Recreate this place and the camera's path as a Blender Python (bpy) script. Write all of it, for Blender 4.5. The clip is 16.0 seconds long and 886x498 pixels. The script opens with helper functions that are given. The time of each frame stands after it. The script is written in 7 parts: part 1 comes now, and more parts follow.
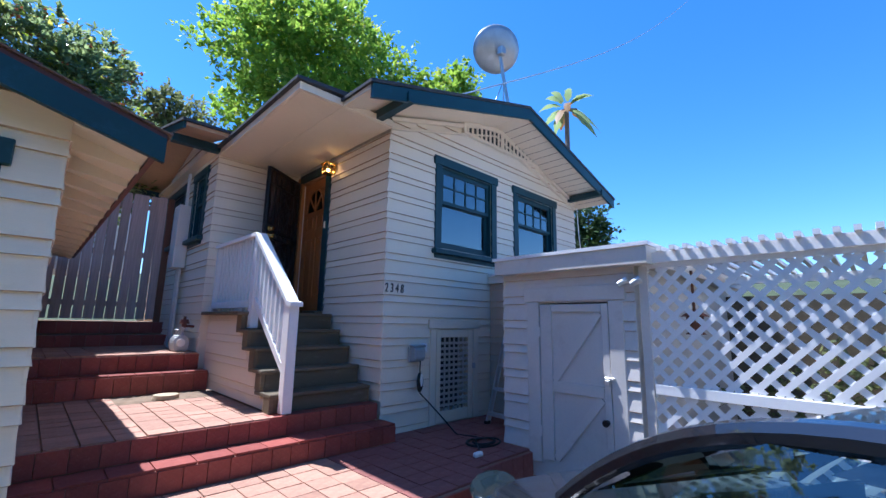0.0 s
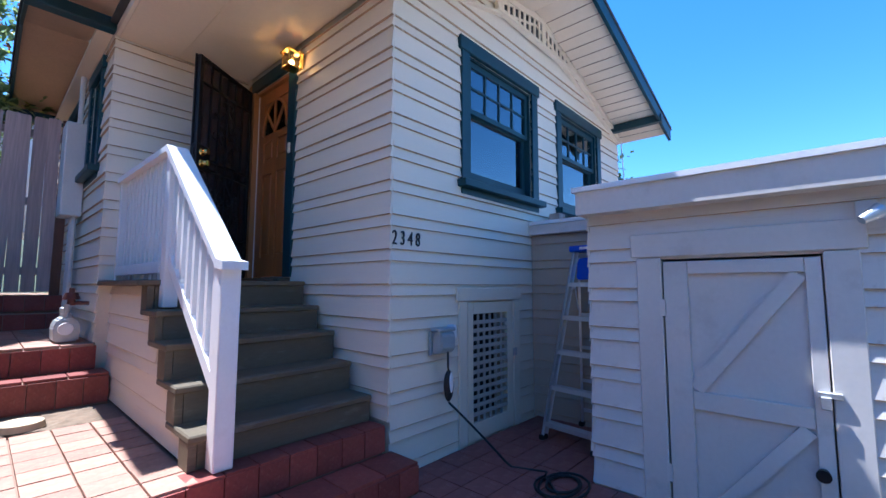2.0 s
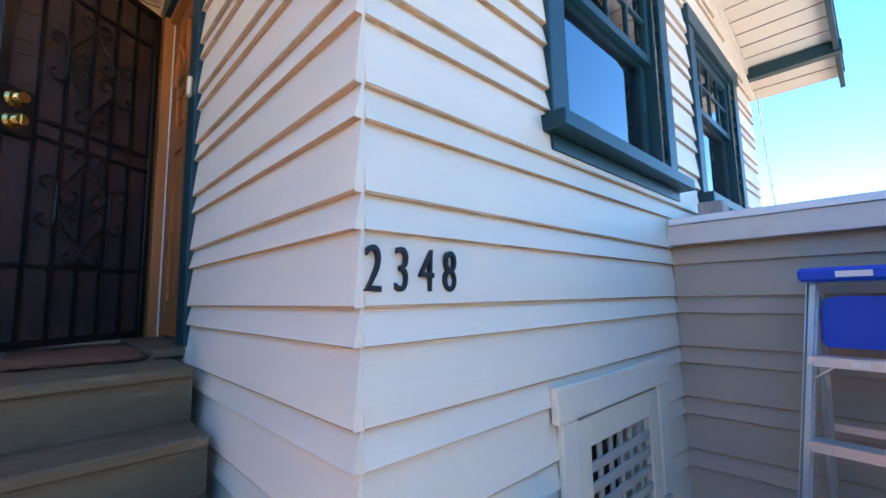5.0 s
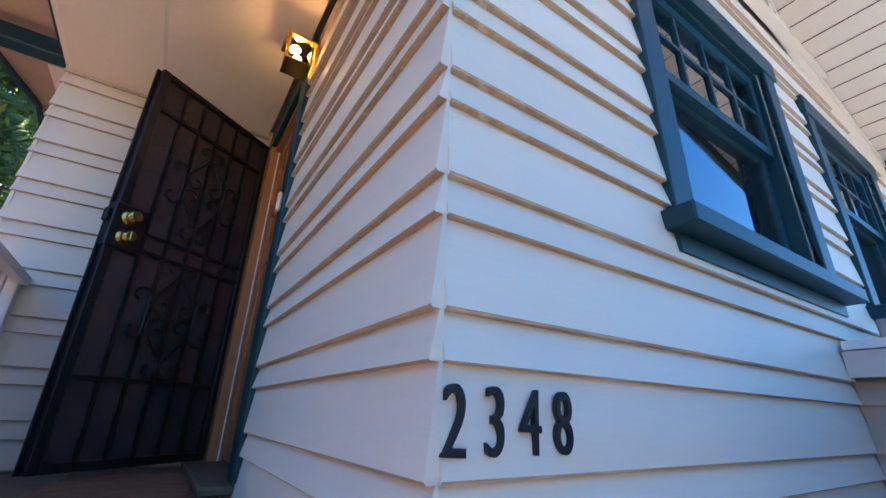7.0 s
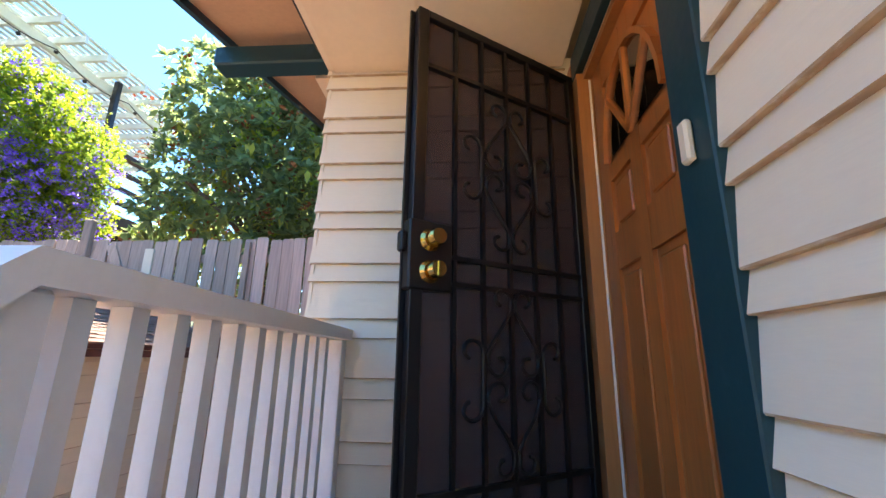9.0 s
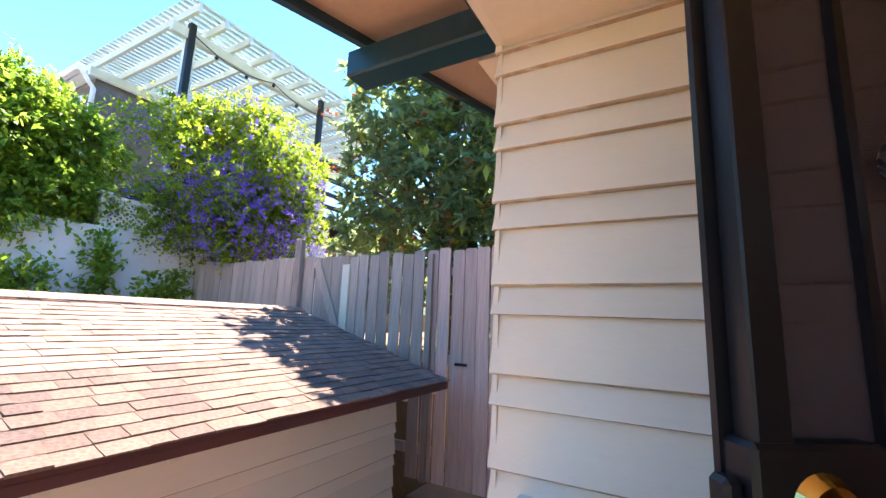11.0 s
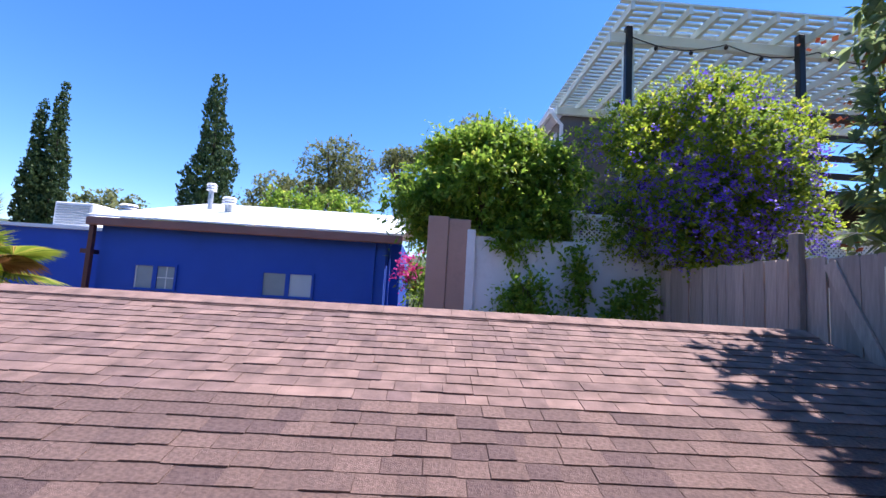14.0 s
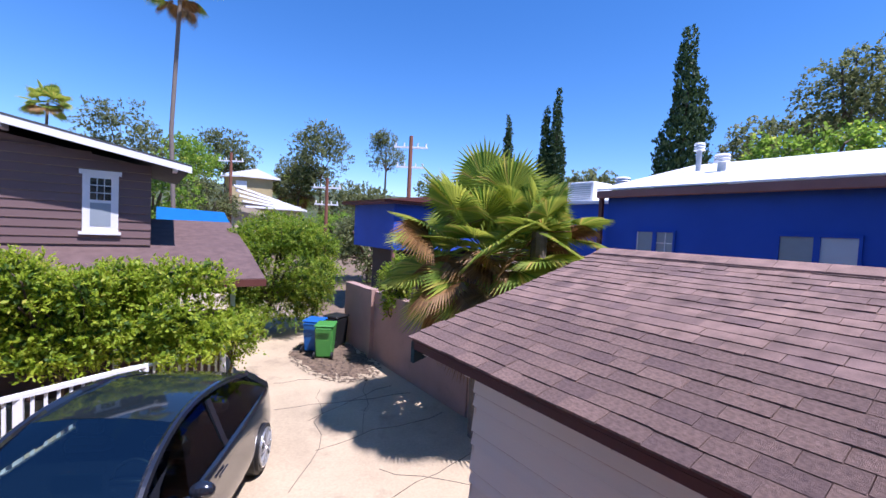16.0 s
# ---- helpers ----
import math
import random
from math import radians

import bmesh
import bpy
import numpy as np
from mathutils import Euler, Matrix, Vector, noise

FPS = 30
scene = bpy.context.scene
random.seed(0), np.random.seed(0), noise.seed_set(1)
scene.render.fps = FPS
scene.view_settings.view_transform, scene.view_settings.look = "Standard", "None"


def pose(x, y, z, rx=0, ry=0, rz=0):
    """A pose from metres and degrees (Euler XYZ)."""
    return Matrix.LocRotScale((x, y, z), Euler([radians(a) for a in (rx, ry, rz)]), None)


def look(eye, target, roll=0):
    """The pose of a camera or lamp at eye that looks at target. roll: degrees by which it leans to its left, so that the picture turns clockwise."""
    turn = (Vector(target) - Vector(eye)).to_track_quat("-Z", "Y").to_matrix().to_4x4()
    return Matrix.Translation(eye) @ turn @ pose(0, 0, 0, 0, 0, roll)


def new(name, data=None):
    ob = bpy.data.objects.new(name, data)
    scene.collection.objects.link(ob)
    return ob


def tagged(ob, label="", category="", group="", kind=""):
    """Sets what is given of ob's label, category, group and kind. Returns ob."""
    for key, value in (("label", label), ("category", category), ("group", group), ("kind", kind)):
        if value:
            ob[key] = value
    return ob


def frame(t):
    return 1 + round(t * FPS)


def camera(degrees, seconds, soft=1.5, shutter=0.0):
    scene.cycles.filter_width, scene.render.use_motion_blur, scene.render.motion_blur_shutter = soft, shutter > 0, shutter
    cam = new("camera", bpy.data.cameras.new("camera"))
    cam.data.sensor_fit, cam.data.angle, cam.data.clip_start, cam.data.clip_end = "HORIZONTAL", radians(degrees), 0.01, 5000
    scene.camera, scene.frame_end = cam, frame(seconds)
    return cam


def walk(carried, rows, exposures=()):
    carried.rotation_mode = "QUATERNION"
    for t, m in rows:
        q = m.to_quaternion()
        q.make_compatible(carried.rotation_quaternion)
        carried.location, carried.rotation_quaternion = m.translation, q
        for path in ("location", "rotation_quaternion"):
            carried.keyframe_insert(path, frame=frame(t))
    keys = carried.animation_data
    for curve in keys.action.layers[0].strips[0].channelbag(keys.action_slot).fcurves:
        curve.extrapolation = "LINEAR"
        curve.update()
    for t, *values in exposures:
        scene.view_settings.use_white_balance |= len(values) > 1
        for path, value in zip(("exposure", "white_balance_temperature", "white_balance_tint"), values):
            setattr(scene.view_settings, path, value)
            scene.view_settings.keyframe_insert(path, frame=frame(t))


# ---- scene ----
cam = camera(93.0, 16.0)
PATH = [
    (0.0, -0.074, 0.094, 1.520, -44.39, 10.02, -0.95),
    (0.5, 0.151, 0.560, 1.561, -45.18, 9.28, -0.75),
    (1.0, 0.360, 1.006, 1.601, -45.92, 8.17, -0.41),
    (1.5, 0.640, 1.416, 1.606, -46.91, 6.76, -0.12),
    (2.0, 0.910, 1.800, 1.572, -47.77, 5.12, -0.11),
    (2.5, 1.192, 2.118, 1.529, -48.14, 3.01, -0.09),
    (3.0, 1.490, 2.363, 1.513, -48.01, 1.33, -0.12),
    (3.5, 1.764, 2.618, 1.596, -47.24, 0.16, -0.13),
    (4.0, 2.048, 2.883, 1.685, -46.23, -0.17, 0.11),
    (4.5, 2.234, 3.132, 1.786, -44.80, 2.31, 0.32),
    (7.0, 2.486, 3.490, 1.928, -33.29, 21.43, -1.63),
    (7.5, 2.448, 3.692, 1.887, -20.17, 16.09, -1.56),
    (8.0, 2.397, 4.030, 1.956, -10.99, 14.73, -0.70),
    (8.5, 2.381, 4.381, 2.184, -3.00, 14.82, -0.65),
    (9.0, 2.331, 4.635, 2.414, 3.68, 14.79, -0.84),
    (11.5, 2.023, 5.443, 3.061, 35.58, 8.01, -2.02),
    (12.0, 1.972, 5.551, 3.162, 42.22, 7.39, -1.91),
    (12.5, 1.910, 5.657, 3.270, 49.82, 6.73, -1.88),
    (13.0, 1.822, 5.782, 3.256, 59.28, 6.63, -2.30),
    (13.5, 1.700, 5.818, 3.209, 72.76, 6.51, -2.76),
    (14.0, 1.617, 5.655, 3.198, 87.77, 5.56, -3.44),
    (14.5, 1.629, 5.420, 3.190, 103.43, 3.86, -3.81),
    (15.0, 1.692, 5.194, 3.190, 119.07, 1.53, -3.64),
    (15.5, 1.712, 5.000, 3.165, 133.15, -0.83, -3.34),
    (16.0, 1.668, 4.791, 3.139, 145.14, -2.57, -2.86),
]
walk(cam, [(t, pose(x, y, z, 90 + pitch, roll, yaw)) for t, x, y, z, yaw, pitch, roll in PATH],
     exposures=[(0.0, 1.02, 5200, 14), (2.0, 1.38, 5150, 14), (3.0, 1.85, 5150, 12), (4.0, 2.3, 5450, 12), (4.5, 2.65, 6300, 11), (7.0, 2.06, 5600, 11), (8.0, 2.5, 6200, 11), (9.0, 2.65, 7100, 11), (11.5, 2.38, 6600, 13), (12.5, 1.8, 6100, 14), (13.0, 1.66, 6050, 14), (14.0, 1.02, 5800, 24), (15.0, 0.78, 5600, 28), (15.5, 0.66, 5480, 28), (16.0, 0.62, 5480, 28)])

# ---- sky and sun ----
SUN = Vector((-0.15, 0.47, 1.0)).normalized()
world = bpy.data.worlds.new("sky")
scene.world = world
world.use_nodes = True
wn = world.node_tree
sky = wn.nodes.new("ShaderNodeTexSky")
sky.sky_type, sky.sun_disc = "NISHITA", False
sky.sun_elevation, sky.sun_rotation = math.asin(SUN.z), math.atan2(SUN.x, SUN.y)
sky.air_density, sky.dust_density, sky.ozone_density = 1.0, 0.12, 3.0
sky.altitude = 200
deep = wn.nodes.new("ShaderNodeHueSaturation")
deep.inputs["Saturation"].default_value = 1.26
wn.links.new(sky.outputs["Color"], deep.inputs["Color"])
wn.links.new(deep.outputs["Color"], wn.nodes["Background"].inputs["Color"])
wn.nodes["Background"].inputs["Strength"].default_value = 0.118
sun = new("sun", bpy.data.lights.new("sun", "SUN"))
sun.data.energy, sun.data.angle, sun.data.color = 5.0, radians(0.53), (1.0, 0.94, 0.84)
sun.matrix_world = look(SUN * 30, (0, 0, 0))

# ---- materials ----
def nodes_of(name):
    m = bpy.data.materials.new(name)
    m.use_nodes = True
    nt = m.node_tree
    return m, nt, nt.nodes["Principled BSDF"]


def surface(name, col, rough=0.6, var=0.12, scale=6.0, fine=60.0, bump=0.15, rand=0.0, metal=0.0, stain=None, stain_amt=0.0, island=False, stretch=(1, 1, 1), spec=0.4):
    """Painted or raw surface: base colour, drifted at two scales, fine relief, optional stain and piece-to-piece variation."""
    m, nt, b = nodes_of(name)
    N, L = nt.nodes, nt.links
    co = N.new("ShaderNodeTexCoord")
    mp = N.new("ShaderNodeMapping")
    mp.inputs["Scale"].default_value = stretch
    L.new(co.outputs["Object"], mp.inputs["Vector"])
    geo = N.new("ShaderNodeNewGeometry")
    src = mp.outputs["Vector"]
    n1 = N.new("ShaderNodeTexNoise"); n1.inputs["Scale"].default_value = scale; n1.inputs["Detail"].default_value = 5
    n2 = N.new("ShaderNodeTexNoise"); n2.inputs["Scale"].default_value = fine; n2.inputs["Detail"].default_value = 4
    for n in (n1, n2):
        L.new(src, n.inputs["Vector"])
    add = N.new("ShaderNodeMath"); add.operation = "MULTIPLY_ADD"; add.inputs[1].default_value = 0.6
    L.new(n1.outputs["Fac"], add.inputs[0])
    half = N.new("ShaderNodeMath"); half.operation = "MULTIPLY"; half.inputs[1].default_value = 0.4
    L.new(n2.outputs["Fac"], half.inputs[0]); L.new(half.outputs[0], add.inputs[2])
    out = add.outputs[0]
    ramp = N.new("ShaderNodeMapRange")
    ramp.inputs["From Min"].default_value, ramp.inputs["From Max"].default_value = 0.3, 0.7
    ramp.inputs["To Min"].default_value, ramp.inputs["To Max"].default_value = 1 - var, 1 + var
    L.new(out, ramp.inputs["Value"])
    val = ramp.outputs["Result"]
    if rand:
        oi = N.new("ShaderNodeObjectInfo")
        rr = N.new("ShaderNodeMapRange")
        rr.inputs["To Min"].default_value, rr.inputs["To Max"].default_value = 1 - rand, 1 + rand
        L.new(geo.outputs["Random Per Island"] if island else oi.outputs["Random"], rr.inputs["Value"])
        mu = N.new("ShaderNodeMath"); mu.operation = "MULTIPLY"
        L.new(val, mu.inputs[0]); L.new(rr.outputs["Result"], mu.inputs[1])
        val = mu.outputs[0]
    hsv = N.new("ShaderNodeHueSaturation"); hsv.inputs["Color"].default_value = (*col, 1)
    L.new(val, hsv.inputs["Value"])
    colour = hsv.outputs["Color"]
    if stain:
        n3 = N.new("ShaderNodeTexNoise"); n3.inputs["Scale"].default_value = scale * 1.7; n3.inputs["Detail"].default_value = 8; n3.inputs["Roughness"].default_value = 0.7
        L.new(src, n3.inputs["Vector"])
        cr = N.new("ShaderNodeMapRange"); cr.inputs["From Min"].default_value, cr.inputs["From Max"].default_value = 0.56, 0.68
        cr.inputs["To Max"].default_value = stain_amt
        L.new(n3.outputs["Fac"], cr.inputs["Value"])
        mx = N.new("ShaderNodeMix"); mx.data_type = "RGBA"
        L.new(cr.outputs["Result"], mx.inputs["Factor"]); L.new(colour, mx.inputs["A"]); mx.inputs["B"].default_value = (*stain, 1)
        colour = mx.outputs["Result"]
    L.new(colour, b.inputs["Base Color"])
    ro = N.new("ShaderNodeMapRange"); ro.inputs["To Min"].default_value, ro.inputs["To Max"].default_value = max(rough - 0.1, 0.02), min(rough + 0.1, 1)
    L.new(n2.outputs["Fac"], ro.inputs["Value"]); L.new(ro.outputs["Result"], b.inputs["Roughness"])
    b.inputs["Metallic"].default_value = metal
    b.inputs["Specular IOR Level"].default_value = spec
    if bump:
        bp = N.new("ShaderNodeBump"); bp.inputs["Strength"].default_value = bump; bp.inputs["Distance"].default_value = 0.01
        L.new(out, bp.inputs["Height"]); L.new(bp.outputs["Normal"], b.inputs["Normal"])
    return m


def leafy(name, c1, c2, c3=None, rough=0.55, through_light=0.35):
    m, nt, b = nodes_of(name)
    N, L = nt.nodes, nt.links
    geo = N.new("ShaderNodeNewGeometry")
    cr = N.new("ShaderNodeValToRGB")
    cr.color_ramp.elements[0].color, cr.color_ramp.elements[1].color = (*c1, 1), (*c2, 1)
    if c3:
        e = cr.color_ramp.elements.new(0.9); e.color = (*c2, 1)
        cr.color_ramp.elements[-1].color = (*c3, 1)
        cr.color_ramp.elements[-1].position = 0.97
    L.new(geo.outputs["Random Per Island"], cr.inputs["Fac"])
    L.new(cr.outputs["Color"], b.inputs["Base Color"])
    b.inputs["Roughness"].default_value = rough
    b.inputs["Specular IOR Level"].default_value = 0.3
    tr = N.new("ShaderNodeBsdfTranslucent")
    hs = N.new("ShaderNodeHueSaturation"); hs.inputs["Value"].default_value = 1.9; hs.inputs["Hue"].default_value = 0.485
    L.new(cr.outputs["Color"], hs.inputs["Color"]); L.new(hs.outputs["Color"], tr.inputs["Color"])
    mx = N.new("ShaderNodeMixShader"); mx.inputs["Fac"].default_value = through_light
    L.new(b.outputs[0], mx.inputs[1]); L.new(tr.outputs[0], mx.inputs[2])
    L.new(mx.outputs[0], nt.nodes["Material Output"].inputs["Surface"])
    return m


def glassy(name, tint, rough=0.02, alpha=1.0):
    m, nt, b = nodes_of(name)
    b.inputs["Base Color"].default_value = (*tint, 1)
    b.inputs["Roughness"].default_value = rough
    b.inputs["IOR"].default_value = 1.5
    b.inputs["Transmission Weight"].default_value = alpha
    return m


def see_through(name, tint, fac=0.25):
    """A thin pane or screen: lets most light straight through, mirrors the rest."""
    m, nt, b = nodes_of(name)
    N, L = nt.nodes, nt.links
    tr = N.new("ShaderNodeBsdfTransparent"); tr.inputs["Color"].default_value = (*tint, 1)
    gl = N.new("ShaderNodeBsdfGlossy"); gl.inputs["Roughness"].default_value = 0.015
    fr = N.new("ShaderNodeFresnel"); fr.inputs["IOR"].default_value = 1.5
    sc = N.new("ShaderNodeMath"); sc.operation = "MULTIPLY_ADD"; sc.inputs[1].default_value = 1.2; sc.inputs[2].default_value = fac
    sc.use_clamp = True
    L.new(fr.outputs[0], sc.inputs[0])
    mx = N.new("ShaderNodeMixShader")
    L.new(sc.outputs[0], mx.inputs["Fac"]); L.new(tr.outputs[0], mx.inputs[1]); L.new(gl.outputs[0], mx.inputs[2])
    L.new(mx.outputs[0], nt.nodes["Material Output"].inputs["Surface"])
    return m


CREAM = (0.80, 0.705, 0.56)
M_SIDING = surface("cream_siding_paint", CREAM, 0.5, 0.05, 1.5, 40, 0.06, rand=0.035, stain=(0.62, 0.52, 0.4), stain_amt=0.22)
# brown lap dirt, also darkening the shadow line under each board
M_LAPEDGE = surface("dirty_shadowed_lap_edge", (0.46, 0.32, 0.2), 0.7, 0.3, 9, 60, 0.2, stain=(0.7, 0.6, 0.46), stain_amt=0.8)
M_CREAM = surface("cream_trim_paint", (0.78, 0.67, 0.51), 0.5, 0.05, 2, 40, 0.06, stain=(0.6, 0.5, 0.38), stain_amt=0.25)
M_SOFFIT = surface("cream_soffit_paint", (0.76, 0.63, 0.46), 0.6, 0.05, 1.2, 30, 0.05)
M_GREYSIDE = surface("greige_siding_paint", (0.40, 0.34, 0.27), 0.55, 0.06, 2, 40, 0.06, rand=0.03)
M_SHED = surface("pale_shed_paint", (0.65, 0.60, 0.545), 0.55, 0.06, 2, 40, 0.1, rand=0.03, stain=(0.5, 0.44, 0.39), stain_amt=0.5)
M_TEAL = surface("dark_teal_paint", (0.009, 0.043, 0.054), 0.42, 0.15, 3, 50, 0.1, stain=(0.03, 0.09, 0.12), stain_amt=0.4)
M_WHITE = surface("white_paint", (0.82, 0.80, 0.78), 0.5, 0.04, 3, 60, 0.08, stain=(0.6, 0.57, 0.52), stain_amt=0.25)
M_STEP = surface("brown_step_paint", (0.125, 0.098, 0.060), 0.6, 0.22, 5, 60, 0.2, stain=(0.25, 0.205, 0.15), stain_amt=0.5, stretch=(0.35, 1, 1.6))
M_TILE = surface("terracotta_tile", (0.40, 0.215, 0.145), 0.65, 0.22, 4, 70, 0.25, rand=0.16, stain=(0.42, 0.31, 0.20), stain_amt=0.85)
M_MAROON = surface("maroon_floor_paint", (0.24, 0.085, 0.07), 0.6, 0.2, 2.5, 50, 0.2, rand=0.05, stain=(0.34, 0.17, 0.14), stain_amt=0.65)
M_RISER = surface("red_painted_tile", (0.27, 0.062, 0.045), 0.55, 0.2, 6, 60, 0.2, rand=0.2, stain=(0.36, 0.17, 0.12), stain_amt=0.5)
M_GROUT = surface("grout", (0.27, 0.17, 0.115), 0.85, 0.2, 8, 60, 0.3)
M_CONC = surface("worn_concrete", (0.47, 0.37, 0.24), 0.85, 0.22, 0.9, 30, 0.3, stain=(0.27, 0.21, 0.14), stain_amt=0.55)
M_DIRT = surface("dry_dirt", (0.20, 0.14, 0.09), 0.95, 0.3, 3, 40, 0.6, stain=(0.3, 0.23, 0.15), stain_amt=0.5)
M_CRACK = surface("crack_dirt", (0.06, 0.05, 0.04), 0.95, 0.2, 8, 40, 0.2)
M_SHINGLE = surface("brown_asphalt_shingle", (0.225, 0.135, 0.108), 0.9, 0.5, 8, 230, 0.9, rand=0.07, stain=(0.33, 0.22, 0.17), stain_amt=0.25)
_nt = M_SHINGLE.node_tree
_oi, _cr = _nt.nodes.new("ShaderNodeObjectInfo"), _nt.nodes.new("ShaderNodeValToRGB")
_cr.color_ramp.interpolation = "CONSTANT"
_cr.color_ramp.elements[0].color, _cr.color_ramp.elements[1].color = (0.186, 0.120, 0.104, 1), (0.246, 0.158, 0.125, 1)
_cr.color_ramp.elements[1].position = 0.82
for _p, _c in ((0.10, (0.206, 0.133, 0.110)), (0.36, (0.219, 0.141, 0.114)), (0.6, (0.230, 0.148, 0.118))):
    _cr.color_ramp.elements.new(_p).color = (*_c, 1)
_nt.links.new(_oi.outputs["Random"], _cr.inputs["Fac"])
_nt.links.new(_cr.outputs["Color"], [n for n in _nt.nodes if n.type == "HUE_SAT"][0].inputs["Color"])
M_SHINGLE_FAR = M_SHINGLE.copy()
_nt = M_SHINGLE_FAR.node_tree
_ge = _nt.nodes.new("ShaderNodeNewGeometry")
for _l in [l for l in _nt.links if l.from_node.type == "OBJECT_INFO"]:
    _nt.links.new(_ge.outputs["Random Per Island"], _l.to_socket)
M_ROOFBROWN = surface("brown_lean_to_roofing", (0.135, 0.085, 0.075), 0.9, 0.3, 5, 120, 0.5, stain=(0.2, 0.14, 0.12), stain_amt=0.4)
M_ROOFDARK = surface("dark_roofing", (0.05, 0.055, 0.06), 0.85, 0.3, 4, 90, 0.4)
M_BROWNTRIM = surface("maroon_fascia_paint", (0.12, 0.04, 0.03), 0.5, 0.15, 4, 50, 0.1)
M_GREYWOOD = surface("weathered_grey_wood", (0.43, 0.325, 0.265), 0.85, 0.35, 5, 60, 0.35, rand=0.2, stretch=(1, 1, 0.12), stain=(0.15, 0.1, 0.08), stain_amt=0.5)
M_GATEWOOD = surface("weathered_red_brown_wood", (0.54, 0.37, 0.305), 0.85, 0.35, 5, 60, 0.35, rand=0.22, stretch=(1, 1, 0.12), stain=(0.16, 0.09, 0.07), stain_amt=0.5)
M_REDWOOD = surface("reddish_wood", (0.24, 0.095, 0.055), 0.8, 0.25, 5, 60, 0.3, rand=0.2, stretch=(1, 1, 0.12))
M_DOORWOOD = surface("varnished_door_wood", (0.40, 0.135, 0.036), 0.32, 0.3, 7, 90, 0.1, stretch=(1, 1, 0.07), spec=0.5)
M_JAMB = surface("wood_jamb", (0.40, 0.17, 0.06), 0.45, 0.2, 7, 80, 0.1, stretch=(1, 1, 0.08))
M_IRON = surface("black_iron", (0.008, 0.0075, 0.009), 0.4, 0.2, 10, 80, 0.08)
M_BRASS = surface("polished_brass", (0.75, 0.52, 0.16), 0.2, 0.08, 10, 60, 0.02, metal=1.0)
M_ALU = surface("aluminium", (0.72, 0.73, 0.75), 0.35, 0.08, 6, 120, 0.05, metal=0.9)
M_STEEL = surface("galvanised_steel", (0.5, 0.51, 0.52), 0.45, 0.15, 8, 60, 0.06, metal=0.7)
M_BLUEPL = surface("blue_plastic", (0.012, 0.075, 0.56), 0.4, 0.06, 5, 60, 0.04)
M_BLUEWALL = surface("cobalt_stucco", (0.03, 0.085, 0.42), 0.8, 0.12, 1.0, 60, 0.3)
M_ROOFWHITE = surface("white_roof_coating", (0.80, 0.80, 0.80), 0.7, 0.06, 1.5, 30, 0.15, stain=(0.62, 0.62, 0.62), stain_amt=0.4)
M_PINK = surface("pink_stucco", (0.42, 0.27, 0.22), 0.9, 0.1, 2, 60, 0.3, stain=(0.3, 0.2, 0.17), stain_amt=0.4)
M_GUTTER = surface("brown_red_gutter_paint", (0.27, 0.12, 0.10), 0.5, 0.15, 3, 50, 0.1)
M_BLIND = surface("pale_blind", (0.55, 0.58, 0.62), 0.6, 0.05, 3, 50, 0.05)
M_STUCCO = surface("white_stucco", (0.72, 0.72, 0.75), 0.85, 0.05, 1.5, 60, 0.25, stain=(0.55, 0.55, 0.57), stain_amt=0.35)
M_MAUVE = surface("mauve_brown_siding", (0.17, 0.105, 0.095), 0.6, 0.08, 2, 40, 0.08, rand=0.05)
M_GREYBOX = surface("grey_plastic_box", (0.30, 0.34, 0.36), 0.5, 0.06, 6, 60, 0.05)
M_BLACK = surface("black_rubber_and_voids", (0.014, 0.014, 0.015), 0.5, 0.2, 8, 60, 0.05)
M_DARKROOM = surface("dim_interior", (0.10, 0.09, 0.08), 0.9, 0.2, 2, 20, 0.0)
M_BARK = surface("bark", (0.12, 0.085, 0.06), 0.9, 0.3, 8, 60, 0.6)
M_PALMBARK = surface("palm_trunk_bark", (0.20, 0.16, 0.13), 0.9, 0.25, 6, 50, 0.6, stretch=(1, 1, 4))
M_MAT = surface("coir_mat", (0.17, 0.09, 0.05), 0.95, 0.35, 14, 160, 0.9)
M_CARPAINT = surface("dark_grey_car_paint", (0.020, 0.022, 0.030), 0.2, 0.05, 2, 400, 0.0, metal=0.3, spec=0.7)
M_CARPAINT.node_tree.nodes["Principled BSDF"].inputs["Coat Weight"].default_value = 1.0
M_GLASSDARK = surface("dark_tinted_glass", (0.010, 0.016, 0.020), 0.03, 0.02, 1, 5, 0.0, spec=0.9)
M_PANE = see_through("window_pane", (0.75, 0.8, 0.82), 0.22)
M_CARPANE = see_through("car_pane", (0.35, 0.5, 0.48), 0.10)
M_SCREEN, _nt, _b = nodes_of("dark_mesh_screen")
_b.inputs["Base Color"].default_value = (0.066, 0.053, 0.056, 1)
_b.inputs["Roughness"].default_value = 0.8
_b.inputs["Specular IOR Level"].default_value = 0.1
_tr, _mx = _nt.nodes.new("ShaderNodeBsdfTransparent"), _nt.nodes.new("ShaderNodeMixShader")
_tr.inputs["Color"].default_value = (0.55, 0.46, 0.46, 1)
_mx.inputs["Fac"].default_value = 0.63
_nt.links.new(_tr.outputs[0], _mx.inputs[1]); _nt.links.new(_b.outputs[0], _mx.inputs[2])
_nt.links.new(_mx.outputs[0], _nt.nodes["Material Output"].inputs["Surface"])
M_GREENBIN = surface("green_plastic", (0.07, 0.27, 0.05), 0.45, 0.08, 6, 60, 0.05)
M_BLUEBIN = surface("blue_bin_plastic", (0.02, 0.13, 0.42), 0.45, 0.08, 6, 60, 0.05)
